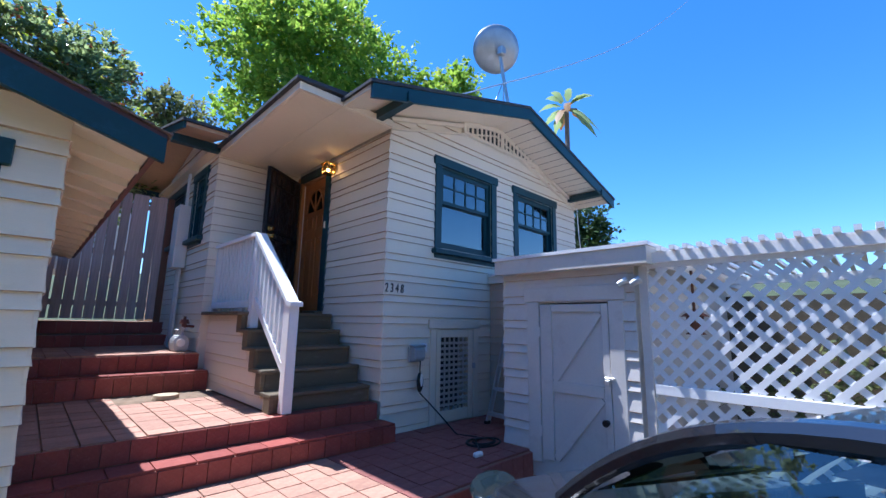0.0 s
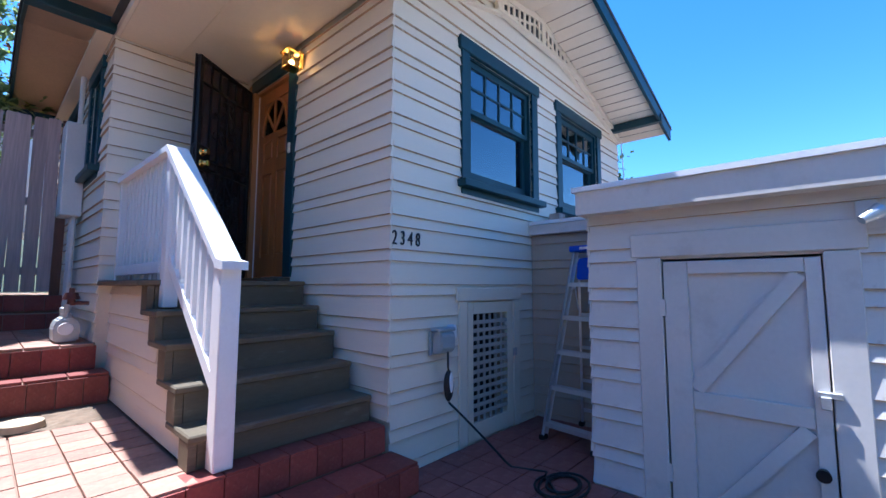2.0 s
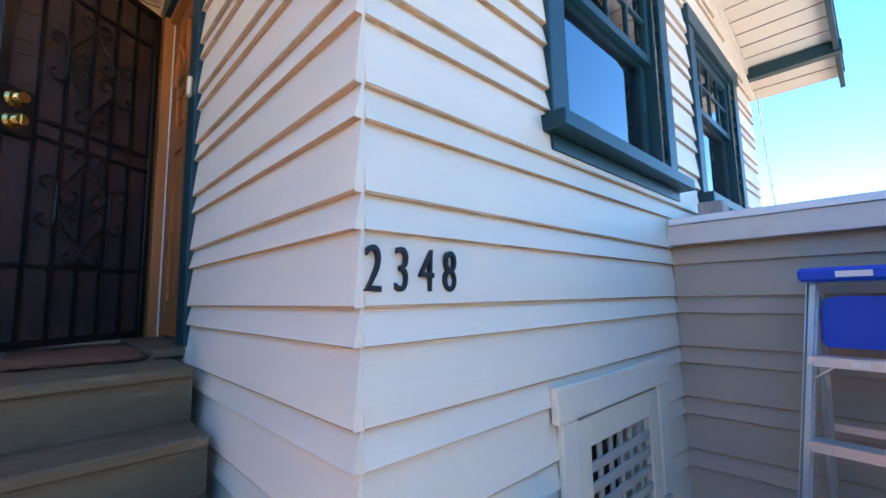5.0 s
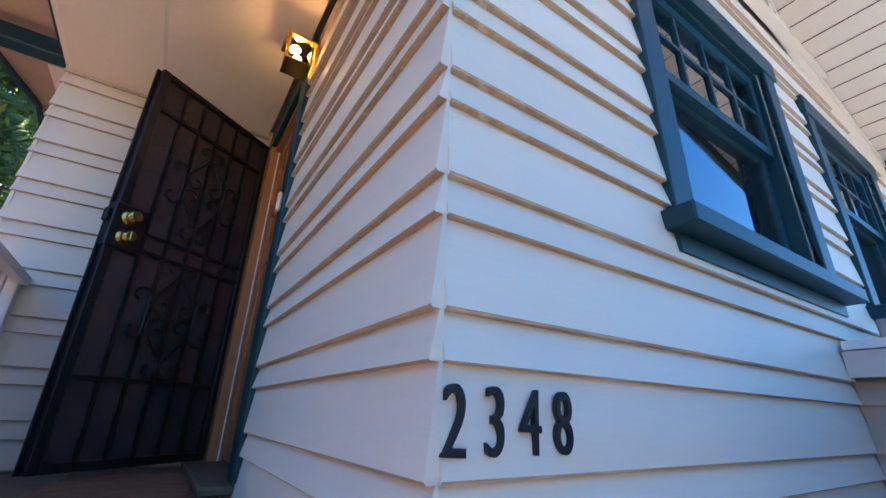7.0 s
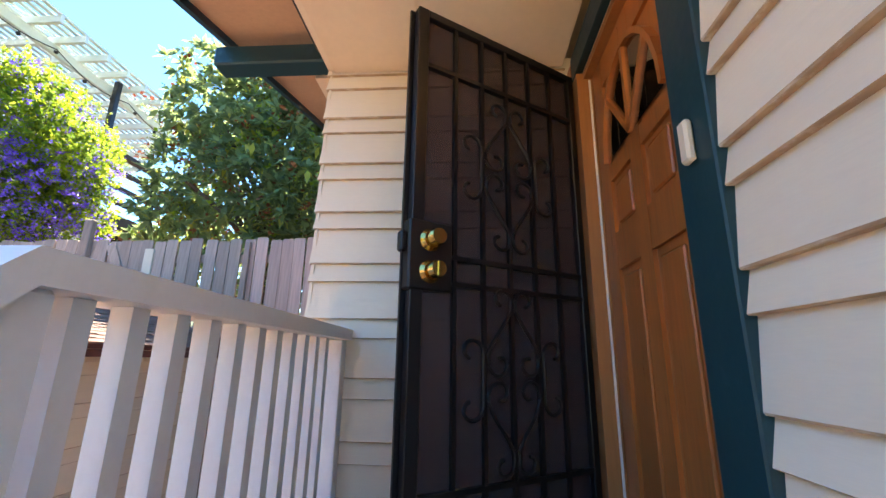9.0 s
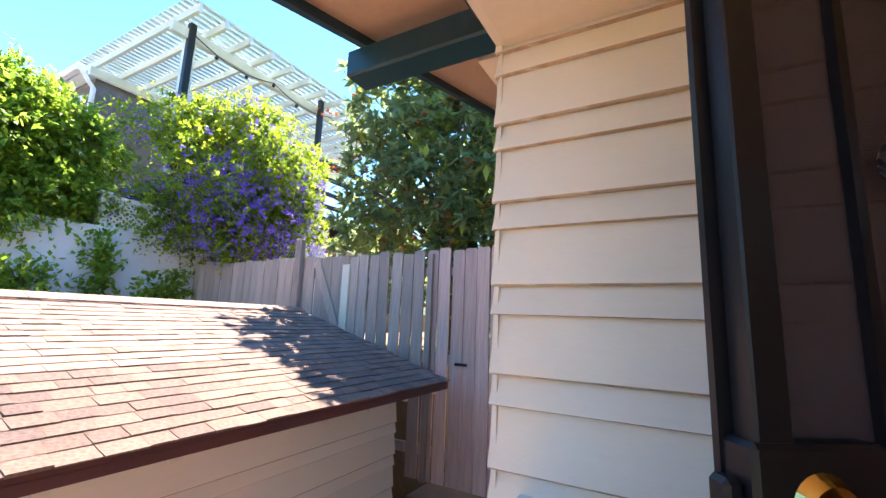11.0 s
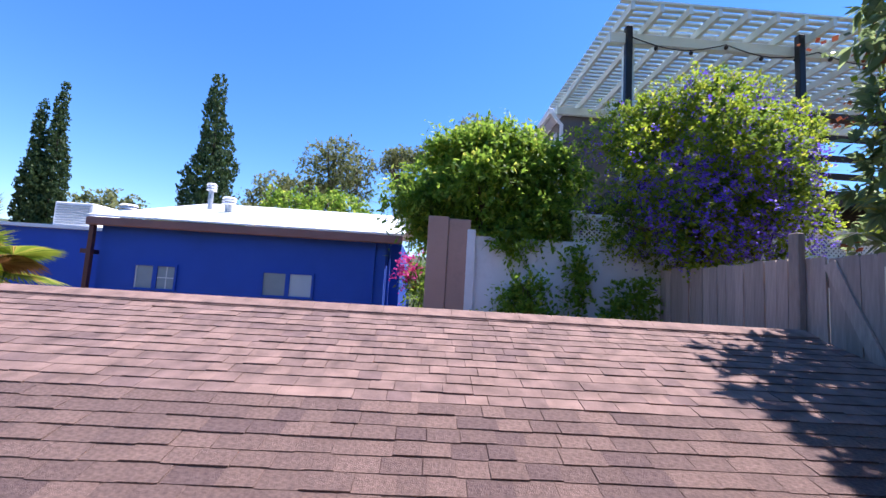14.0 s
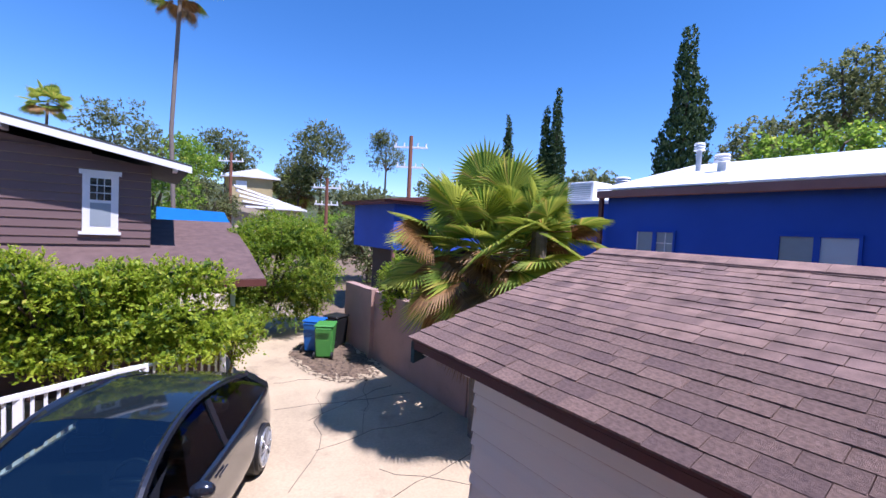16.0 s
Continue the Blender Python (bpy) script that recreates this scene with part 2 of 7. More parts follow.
M_TARP = surface("blue_tarp", (0.02, 0.22, 0.62), 0.5, 0.12, 3, 30, 0.2)
M_PERGOLA = surface("pale_green_white_paint", (0.70, 0.76, 0.70), 0.6, 0.06, 3, 40, 0.08)
M_HILLWALL = surface("grey_brown_house_paint", (0.15, 0.125, 0.11), 0.7, 0.1, 2, 40, 0.15)
# grey lath paint, darkened further for the shade of its recess
M_LATH = surface("shaded_grey_lath_paint", (0.43, 0.385, 0.33), 0.6, 0.12, 4, 40, 0.1)
M_DECK = surface("deck_stain_and_carport_shade", (0.045, 0.032, 0.026), 0.7, 0.2, 4, 50, 0.2)
M_YELLOWHOUSE = surface("yellow_house_paint", (0.45, 0.36, 0.18), 0.7, 0.08, 2, 30, 0.1)
M_LEAF = leafy("green_leaves", (0.09, 0.18, 0.02), (0.21, 0.33, 0.04), (0.38, 0.42, 0.07), through_light=0.52)
M_LEAFBR = leafy("bright_leaves", (0.12, 0.205, 0.012), (0.26, 0.34, 0.025), (0.42, 0.42, 0.07), through_light=0.48)
M_LEAFDK = leafy("dark_loquat_leaves", (0.09, 0.135, 0.055), (0.22, 0.29, 0.12), (0.40, 0.40, 0.07), rough=0.3, through_light=0.5)
M_LEAFGR = leafy("grey_green_leaves", (0.07, 0.09, 0.03), (0.19, 0.21, 0.08), through_light=0.42)
# darker copy of the leaf green: crown shade put into the colour
M_LEAFIN = leafy("shaded_inner_leaves", (0.05, 0.10, 0.014), (0.12, 0.20, 0.03), through_light=0.45)
M_CYP = leafy("cypress_foliage", (0.022, 0.05, 0.016), (0.065, 0.11, 0.03), through_light=0.2)
M_PURPLE = leafy("purple_flowers", (0.14, 0.06, 0.52), (0.32, 0.18, 0.78), through_light=0.2)
M_RUST = leafy("rusty_leaves", (0.20, 0.06, 0.025), (0.30, 0.13, 0.05), through_light=0.2)
M_MAGENTA = leafy("magenta_flowers", (0.5, 0.02, 0.16), (0.65, 0.08, 0.25), through_light=0.3)
M_FROND = leafy("fan_palm_frond", (0.10, 0.19, 0.022), (0.38, 0.42, 0.06), (0.50, 0.36, 0.10), through_light=0.35)
M_DEADFROND = leafy("dead_palm_frond", (0.14, 0.075, 0.028), (0.33, 0.19, 0.065), through_light=0.2)
M_LEAFYL = leafy("yellow_green_leaves", (0.17, 0.26, 0.012), (0.36, 0.43, 0.03), (0.5, 0.48, 0.08), through_light=0.45)
M_BULB, _nt, _b = nodes_of("warm_bulb")
_b.inputs["Emission Color"].default_value = (1.0, 0.62, 0.22, 1)
_b.inputs["Emission Strength"].default_value = 22.0
M_AMBER = see_through("amber_glass", (0.95, 0.7, 0.35), 0.05)


# ---- building helpers ----
def bm_box(bm, x0, x1, y0, y1, z0, z1, bevel=0.0):
    m = Matrix.Translation(((x0 + x1) / 2, (y0 + y1) / 2, (z0 + z1) / 2)) @ Matrix.Diagonal((x1 - x0, y1 - y0, z1 - z0, 1))
    r = bmesh.ops.create_cube(bm, size=1, matrix=m)
    if bevel:
        es = list({e for v in r["verts"] for e in v.link_edges})
        bmesh.ops.bevel(bm, geom=es, offset=bevel, segments=1, affect="EDGES")
    return r["verts"]


def bm_bar(bm, a, b, w, h, up=(0, 0, 1)):
    """A square bar from a to b, w across and h high."""
    a, b = Vector(a), Vector(b)
    d = (b - a).normalized()
    s = d.cross(Vector(up))
    s = s.normalized() if s.length > 1e-6 else Vector((1, 0, 0))
    u = s.cross(d)
    vs = [bm.verts.new(p + s * i * w / 2 + u * j * h / 2) for p in (a, b) for i, j in ((-1, -1), (1, -1), (1, 1), (-1, 1))]
    for f in ((3, 2, 1, 0), (4, 5, 6, 7), (0, 1, 5, 4), (1, 2, 6, 5), (2, 3, 7, 6), (3, 0, 4, 7)):
        bm.faces.new([vs[i] for i in f])
    return vs


def bm_tube(bm, pts, r, n=8, r2=None):
    """A round tube along points; r may shrink to r2."""
    pts = [Vector(p) for p in pts]
    rings = []
    for i, p in enumerate(pts):
        d = (pts[min(i + 1, len(pts) - 1)] - pts[max(i - 1, 0)]).normalized()
        s = d.cross(Vector((0.13, 0.21, 0.97)))
        s = s.normalized() if s.length > 1e-5 else Vector((1, 0, 0))
        u = s.cross(d)
        rr = r + ((r2 if r2 is not None else r) - r) * i / max(len(pts) - 1, 1)
        rings.append([bm.verts.new(p + (s * math.cos(2 * math.pi * k / n) + u * math.sin(2 * math.pi * k / n)) * rr) for k in range(n)])
    for a, b in zip(rings, rings[1:]):
        for k in range(n):
            bm.faces.new((a[k], a[(k + 1) % n], b[(k + 1) % n], b[k]))
    bm.faces.new(rings[0][::-1]); bm.faces.new(rings[-1])


def bm_prism(bm, poly, axis, a, b):
    """Extrudes a polygon (two coordinates each) from a to b along axis x or y."""
    def at(p, t):
        return (t, p[0], p[1]) if axis == "x" else (p[0], t, p[1]) if axis == "y" else (p[0], p[1], t)
    va = [bm.verts.new(at(p, a)) for p in poly]
    vb = [bm.verts.new(at(p, b)) for p in poly]
    n = len(poly)
    bm.faces.new(va); bm.faces.new(vb[::-1])
    for i in range(n):
        bm.faces.new((va[(i + 1) % n], va[i], vb[i], vb[(i + 1) % n]))


def mesh_of(bm, name, material, smooth=False):
    bmesh.ops.recalc_face_normals(bm, faces=bm.faces[:])
    me = bpy.data.meshes.new(name)
    bm.to_mesh(me); bm.free()
    for m in (material if isinstance(material, (list, tuple)) else [material]):
        me.materials.append(m)
    if smooth:
        for p in me.polygons:
            p.use_smooth = True
    return me


def part(name, bm, material, parent=None, label="", smooth=False):
    ob = new(name, mesh_of(bm, name, material, smooth))
    if parent:
        ob.parent = parent
    if label:
        tagged(ob, label)
    return ob


def boxes(name, material, parent, *dims, bevel=0.0, label=""):
    bm = bmesh.new()
    for d in dims:
        bm_box(bm, *d, bevel=bevel)
    return part(name, bm, material, parent, label)


def structure(name, bm, material, label, category):
    return tagged(part(name, bm, material), label, category, kind="structure")


def thing(name, label, category, group=""):
    """An Empty at the origin of its parts; moved afterwards with put()."""
    e = new(name)
    e.empty_display_size = 0.1
    return tagged(e, label, category, group)


def raw_mesh(name, verts, faces, material):
    me = bpy.data.meshes.new(name)
    me.from_pydata(verts, [], faces)
    for m in (material if isinstance(material, (list, tuple)) else [material]):
        me.materials.append(m)
    return me


# one lap board, unit long in x, 1 high in z, facing -y: thick at its foot, thin at its head
def board_mesh(name, material):
    bm = bmesh.new()
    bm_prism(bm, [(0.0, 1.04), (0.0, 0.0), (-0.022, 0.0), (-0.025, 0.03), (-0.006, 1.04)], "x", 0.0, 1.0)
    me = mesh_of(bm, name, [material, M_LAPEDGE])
    # underside and foot get the edge colour: dirt plus a painted shadow line
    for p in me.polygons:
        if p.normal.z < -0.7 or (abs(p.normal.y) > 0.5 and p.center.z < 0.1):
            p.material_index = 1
    return me


def lap_rows(z0, z1, origin=1.34, wide=0.166, period=0.248):
    rows, k = [], math.floor((z0 - origin) / period) - 1
    while origin + k * period < z1:
        for a, b in ((0.0, wide), (wide, period)):
            lo, hi = origin + k * period + a, origin + k * period + b
            if hi > z0 + 0.01 and lo < z1 - 0.01:
                rows.append((max(lo, z0), min(hi, z1)))
        k += 1
    return rows


def siding(wall, me, face, plane, u0, u1, z0, z1, holes=(), limit=None, origin=1.34, period=0.248, wide=0.166):
    """Lap boards on one wall. face: the side that it looks to, '-y', '-x', '+x', '+y'. holes: (u0, u1, z0, z1). limit(z): span of u at that height."""
    for lo, hi in lap_rows(z0, z1, origin, wide, period):
        a, b = (u0, u1) if limit is None else limit((lo + hi) / 2)
        spans = [(a, b)]
        for h0, h1, k0, k1 in holes:
            if min(hi, k1) - max(lo, k0) > 0.4 * (hi - lo):
                spans = [q for s, e in spans for q in ((s, min(e, h0)), (max(s, h1), e)) if q[1] - q[0] > 0.01]
        for s, e in spans:
            if e - s < 0.02:
                continue
            ob = new("board", me)
            L_, H_ = e - s, hi - lo
            if face == "-y":
                m = pose(s, plane, lo)
            elif face == "+y":
                m = pose(e, plane, lo, 0, 0, 180)
            elif face == "-x":
                m = pose(plane, e, lo, 0, 0, -90)
            else:
                m = pose(plane, s, lo, 0, 0, 90)
            ob.matrix_basis = m @ Matrix.Diagonal((L_, 1, H_, 1))
            ob.parent = wall


# ---- ground ----
DZ = -0.22

def disc(name, z, r, material, label, cat):
    bm = bmesh.new()
    bmesh.ops.create_circle(bm, cap_ends=True, segments=64, radius=r, matrix=Matrix.Translation((0, 0, z)))
    return structure(name, bm, material, label, cat)


disc("ground", -0.33, 900, M_DIRT, "dry brown earth stretching to the horizon", "ground")
bm = bmesh.new()
bm_box(bm, -3.2, 4.6, -26, 3.1, -0.5, DZ)
drive = structure("driveway", bm, M_CONC, "cracked sunlit pale concrete driveway beside the garage", "driveway")

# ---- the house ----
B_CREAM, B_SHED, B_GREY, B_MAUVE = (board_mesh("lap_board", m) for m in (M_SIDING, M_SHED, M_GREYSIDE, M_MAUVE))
SX, SY = 2.845, 4.060           # the house's corner
WIN1, WIN2 = (3.72, 4.78, 2.50, 3.64), (5.46, 6.52, 2.50, 3.64)
APEX_X, EAVE_HALF, APEX_Z, EAVE_Z = 4.87, 2.77, 4.63, 3.84
SLOPE = (APEX_Z - EAVE_Z) / EAVE_HALF


def south_span(z):
    if z < 3.9:
        return SX, 7.35
    h = max((APEX_Z - 0.02 - z) / SLOPE, 0.0)
    return max(SX, APEX_X - h), min(7.35, APEX_X + h)


bm = bmesh.new()
for x0, x1, z0, z1 in ((SX, WIN1[0], 0.2, 3.9), (WIN1[1], WIN2[0], 0.2, 3.9), (WIN2[1], 7.35, 0.2, 3.9),
                       (WIN1[0], 3.746, 0.2, 2.5), (4.254, WIN1[1], 0.2, 2.5), (3.746, 4.254, 0.2, 0.44), (3.746, 4.254, 1.34, 2.5), (WIN1[0], WIN1[1], 3.64, 3.9), (WIN2[0], WIN2[1], 0.2, 2.5), (WIN2[0], WIN2[1], 3.64, 3.9)):
    bm_box(bm, x0, x1, SY, SY + 0.12, z0, z1)
bm_prism(bm, [(SX, 3.9), (7.35, 3.9), (7.35, 3.91), (APEX_X, 4.60), (SX, 4.0)], "y", SY, SY + 0.12)
wall_s = structure("wall_south", bm, M_SIDING, "cream lap-sided wall with two sash windows", "wall")
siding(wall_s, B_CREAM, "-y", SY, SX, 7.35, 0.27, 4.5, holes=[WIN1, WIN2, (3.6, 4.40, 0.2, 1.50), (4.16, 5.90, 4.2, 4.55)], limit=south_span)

DOOR = (5.56, 6.40, 1.65, 3.69)
bm = bmesh.new()
bm_box(bm, SX, SX + 0.12, SY + 0.12, DOOR[0], 0.2, 3.9)
bm_box(bm, SX, SX + 0.12, DOOR[1], 6.48, 0.2, 3.9)
bm_box(bm, SX, SX + 0.12, DOOR[0], DOOR[1], 0.2, DOOR[2])
bm_box(bm, SX, SX + 0.12, DOOR[0], DOOR[1], DOOR[3], 3.9)
wall_w = structure("wall_west", bm, M_SIDING, "cream lap-sided wall round the front door", "wall")
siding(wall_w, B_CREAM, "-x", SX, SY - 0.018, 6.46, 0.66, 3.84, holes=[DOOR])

bm = bmesh.new()
bm_box(bm, 1.62, 2.92, 6.48, 6.60, 0.6, 3.9)
wall_p = structure("wall_porch", bm, M_SIDING, "cream lap-sided porch end wall", "wall")
siding(wall_p, B_CREAM, "-y", 6.48, 1.602, 2.8, 1.62, 3.84)

WWIN = [(6.98, 7.48, 2.74, 3.68), (8.18, 9.30, 2.78, 3.66)]
bm = bmesh.new()
for y0, y1, z0, z1 in ((6.60, 6.98, 0.6, 3.9), (7.48, 8.18, 0.6, 3.9), (9.30, 10.4, 0.6, 3.9), (6.98, 7.48, 0.6, 2.74), (6.98, 7.48, 3.68, 3.9), (8.18, 9.30, 0.6, 2.78), (8.18, 9.30, 3.66, 3.9)):
    bm_box(bm, 1.62, 1.74, y0, y1, z0, z1)
bm_prism(bm, [(6.60, 3.9), (10.4, 3.9), (10.1, 4.02), (8.15, 4.46), (6.60, 4.1)], "x", 1.62, 1.74)
wall_g = structure("wall_wing", bm, M_SIDING, "cream lap-sided wing wall with dark-trimmed windows", "wall")
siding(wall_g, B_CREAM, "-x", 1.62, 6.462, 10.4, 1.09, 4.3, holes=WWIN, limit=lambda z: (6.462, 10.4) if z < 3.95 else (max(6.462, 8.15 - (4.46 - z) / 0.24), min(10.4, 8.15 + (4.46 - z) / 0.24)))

# closing walls and floors that stay out of sight
bm = bmesh.new()
bm_box(bm, 7.23, 7.35, SY + 0.12, 12, 0.2, 3.9)
bm_box(bm, 1.74, 7.23, 11.88, 12, 0.2, 3.9)
bm_box(bm, 1.74, 1.86, 10.4, 11.88, 0.2, 3.9)
structure("wall_back", bm, M_SIDING, "plain cream back walls of the house", "wall")
bm = bmesh.new()
bm_box(bm, SX + 0.12, 7.23, SY + 0.12, 11.88, 1.5, 1.62)
bm_box(bm, 1.74, SX + 0.12, 6.60, 11.88, 1.5, 1.62)
structure("floor", bm, M_DOORWOOD, "dim wooden floor inside the house", "floor")
bm = bmesh.new()
bm_box(bm, SX + 0.12, 7.23, SY + 0.12, 11.88, 3.78, 3.84)
bm_box(bm, 1.74, SX + 0.12, 6.60, 11.88, 3.78, 3.84)
structure("ceiling", bm, M_STUCCO, "plain white ceiling inside the house", "ceiling")
bm = bmesh.new()
bm_box(bm, SX + 0.2, 7.2, 6.9, 7.0, 1.62, 3.78)
structure("wall_inner", bm, M_STUCCO, "plain pale wall inside the front room", "wall")

# main roof: two slopes with a front overhang, and its trim
ROOF_Y0, ROOF_Y1 = 3.38, 12.5
bm = bmesh.new()
for s in (-1, 1):
    x1 = APEX_X + s * EAVE_HALF
    bm_prism(bm, [(APEX_X, APEX_Z), (x1, EAVE_Z), (x1, EAVE_Z + 0.05), (APEX_X, APEX_Z + 0.05)], "y", ROOF_Y0 + 0.03, ROOF_Y1)
roof_soffit = structure("roof_deck", bm, M_SOFFIT, "cream-painted roof boards under the gable overhang", "roof")
bm = bmesh.new()
for s in (-1, 1):
    x1 = APEX_X + s * (EAVE_HALF + 0.03)
    bm_prism(bm, [(APEX_X, APEX_Z + 0.054), (x1, EAVE_Z + 0.048), (x1, EAVE_Z + 0.085), (APEX_X, APEX_Z + 0.095)], "y", ROOF_Y0 - 0.02, ROOF_Y1)
structure("roof_cover", bm, M_ROOFDARK, "dark composition roofing on the house", "roof")
bm = bmesh.new()
for s in (-1, 1):
    x1 = APEX_X + s * EAVE_HALF
    bm_prism(bm, [(APEX_X, APEX_Z - 0.11), (x1, EAVE_Z - 0.11), (x1, EAVE_Z + 0.046), (APEX_X, APEX_Z + 0.05)], "y", ROOF_Y0 - 0.01, ROOF_Y0 + 0.026)
structure("trim_rake", bm, M_TEAL, "dark teal rake board along the gable", "trim")
for sx in (-1, 1):
    bm = bmesh.new()
    xb = APEX_X + sx * 2.28
    zb = APEX_Z - 2.28 * SLOPE - 0.07
    bm_prism(bm, [(ROOF_Y0 - 0.03, zb - 0.045), (ROOF_Y0 - 0.03, zb + 0.06), (SY + 0.02, zb + 0.06), (SY + 0.02, zb - 0.045)], "x", xb - 0.045, xb + 0.045)
    structure("trim_bracket", bm, M_TEAL, "dark teal beam carrying the gable overhang", "trim")
bm = bmesh.new()
for s in (-1, 1):
    x1 = APEX_X + s * (2.45 if s > 0 else 2.05)
    for d, w in ((0.03, 0.05), (0.16, 0.025)):
        bm_bar(bm, (APEX_X, SY - 0.034, APEX_Z - d - 0.02), (x1, SY - 0.034, APEX_Z - d - 0.02 - abs(x1 - APEX_X) * SLOPE), 0.05, w)
structure("trim_frieze", bm, M_CREAM, "cream frieze mouldings under the gable", "trim")
bm = bmesh.new()
for i in range(16):
    y = ROOF_Y0 + 0.1
    x = APEX_X + 0.2 + i * 0.16
    bm_bar(bm, (x, y - 0.08, APEX_Z - (x - APEX_X) * SLOPE - 0.003), (x, SY - 0.02, APEX_Z - (x - APEX_X) * SLOPE - 0.003), 0.006, 0.004)
structure("trim_deck_joints", bm, M_BROWNTRIM, "narrow gaps between the roof boards", "trim")

# gable vent: a row of slats with a low-pitched head
vent = thing("gable_vent", "cream slatted attic vent with a pitched head", "vent")
# black sheet over the siding, the slots' darkness put in as colour
bm = bmesh.new()
bm_prism(bm, [(4.15, 4.28), (5.93, 4.28), (5.93, 4.40), (5.03, 4.56), (4.15, 4.43)], "y", SY - 0.048, SY - 0.028)
part("backing", bm, M_BLACK, vent)
for i in range(17):
    x = 4.21 + i * 0.1025
    top = 4.545 - abs(x - 5.03) * 0.15
    w = 0.04 if i == 8 else 0.019
    boxes("slat", M_CREAM, vent, (x - w, x + w, SY - 0.062, SY - 0.049, 4.28, top))
boxes("sill", M_CREAM, vent, (4.10, 6.02, SY - 0.085, SY - 0.026, 4.245, 4.28))
boxes("jamb", M_CREAM, vent, (4.11, 4.17, SY - 0.07, SY - 0.032, 4.281, 4.47))
for s, x1 in ((-1, 4.13), (1, 5.97)):
    bm = bmesh.new()
    bm_bar(bm, (5.03, SY - 0.055, 4.565), (x1, SY - 0.055, 4.565 - abs(x1 - 5.03) * 0.15), 0.024, 0.055)
    part("head", bm, M_CREAM, vent)

# porch roof
bm = bmesh.new()
bm_box(bm, 1.63, 2.79, 3.97, 6.47, 3.845, 3.86)
structure("ceiling_porch", bm, M_SOFFIT, "cream boarded porch ceiling", "ceiling")
bm = bmesh.new()
bm_box(bm, 1.60, 1.628, 3.94, 6.47, 3.85, 3.93)
bm_box(bm, 1.63, 2.78, 3.94, 3.968, 3.85, 3.93)
structure("trim_porch", bm, M_CREAM, "cream fascia round the porch roof", "trim")
bm = bmesh.new()
bm_prism(bm, [(1.55, 3.93), (2.79, 3.99), (2.79, 4.06), (1.55, 3.965)], "y", 3.9, 6.45)
structure("roof_porch", bm, M_ROOFDARK, "dark low roof over the porch", "roof")

# wing roof, gable to the west
bm = bmesh.new()
for y1, z1 in ((5.95, 3.94), (10.35, 3.94)):
    bm_prism(bm, [(8.15, 4.47), (y1, z1), (y1, z1 + 0.05), (8.15, 4.52)], "x", 1.052, 1.59 if y1 < 8 else 4.0)
structure("roof_wing_deck", bm, surface("tan_roof_boards", (0.55, 0.36, 0.22), 0.7, 0.12, 2, 40, 0.1), "tan wooden boards under the wing overhang", "roof")
bm = bmesh.new()
for y1, z1 in ((5.9, 3.985), (10.4, 3.985)):
    bm_prism(bm, [(8.15, 4.524), (y1, z1), (y1, z1 + 0.035), (8.15, 4.56)], "x", 1.0, 1.6 if y1 < 8 else 4.0)
structure("roof_wing_cover", bm, M_ROOFDARK, "dark roofing on the wing", "roof")
bm = bmesh.new()
for y1, z1 in ((5.94, 3.94), (10.36, 3.94)):
    bm_prism(bm, [(8.15, 4.43), (y1, z1 - 0.04), (y1, z1 + 0.048), (8.15, 4.52)], "x", 1.02, 1.05)
structure("trim_wing_rake", bm, M_TEAL, "dark teal rake board of the wing", "trim")
for yb in (6.47, 9.85):
    bm = bmesh.new()
    bm_box(bm, 1.0, 1.60, yb - 0.06, yb + 0.06, 3.875, 3.985, bevel=0.008)
    structure("trim_wing_bracket", bm, M_TEAL, "dark teal beam end under the wing roof", "trim")
bm = bmesh.new()
bm_box(bm, 1.48, 1.60, 6.58, 10.2, 3.90, 3.935)
structure("trim_wing_beam", bm, M_SOFFIT, "tan wooden beam along the wing eave", "trim")


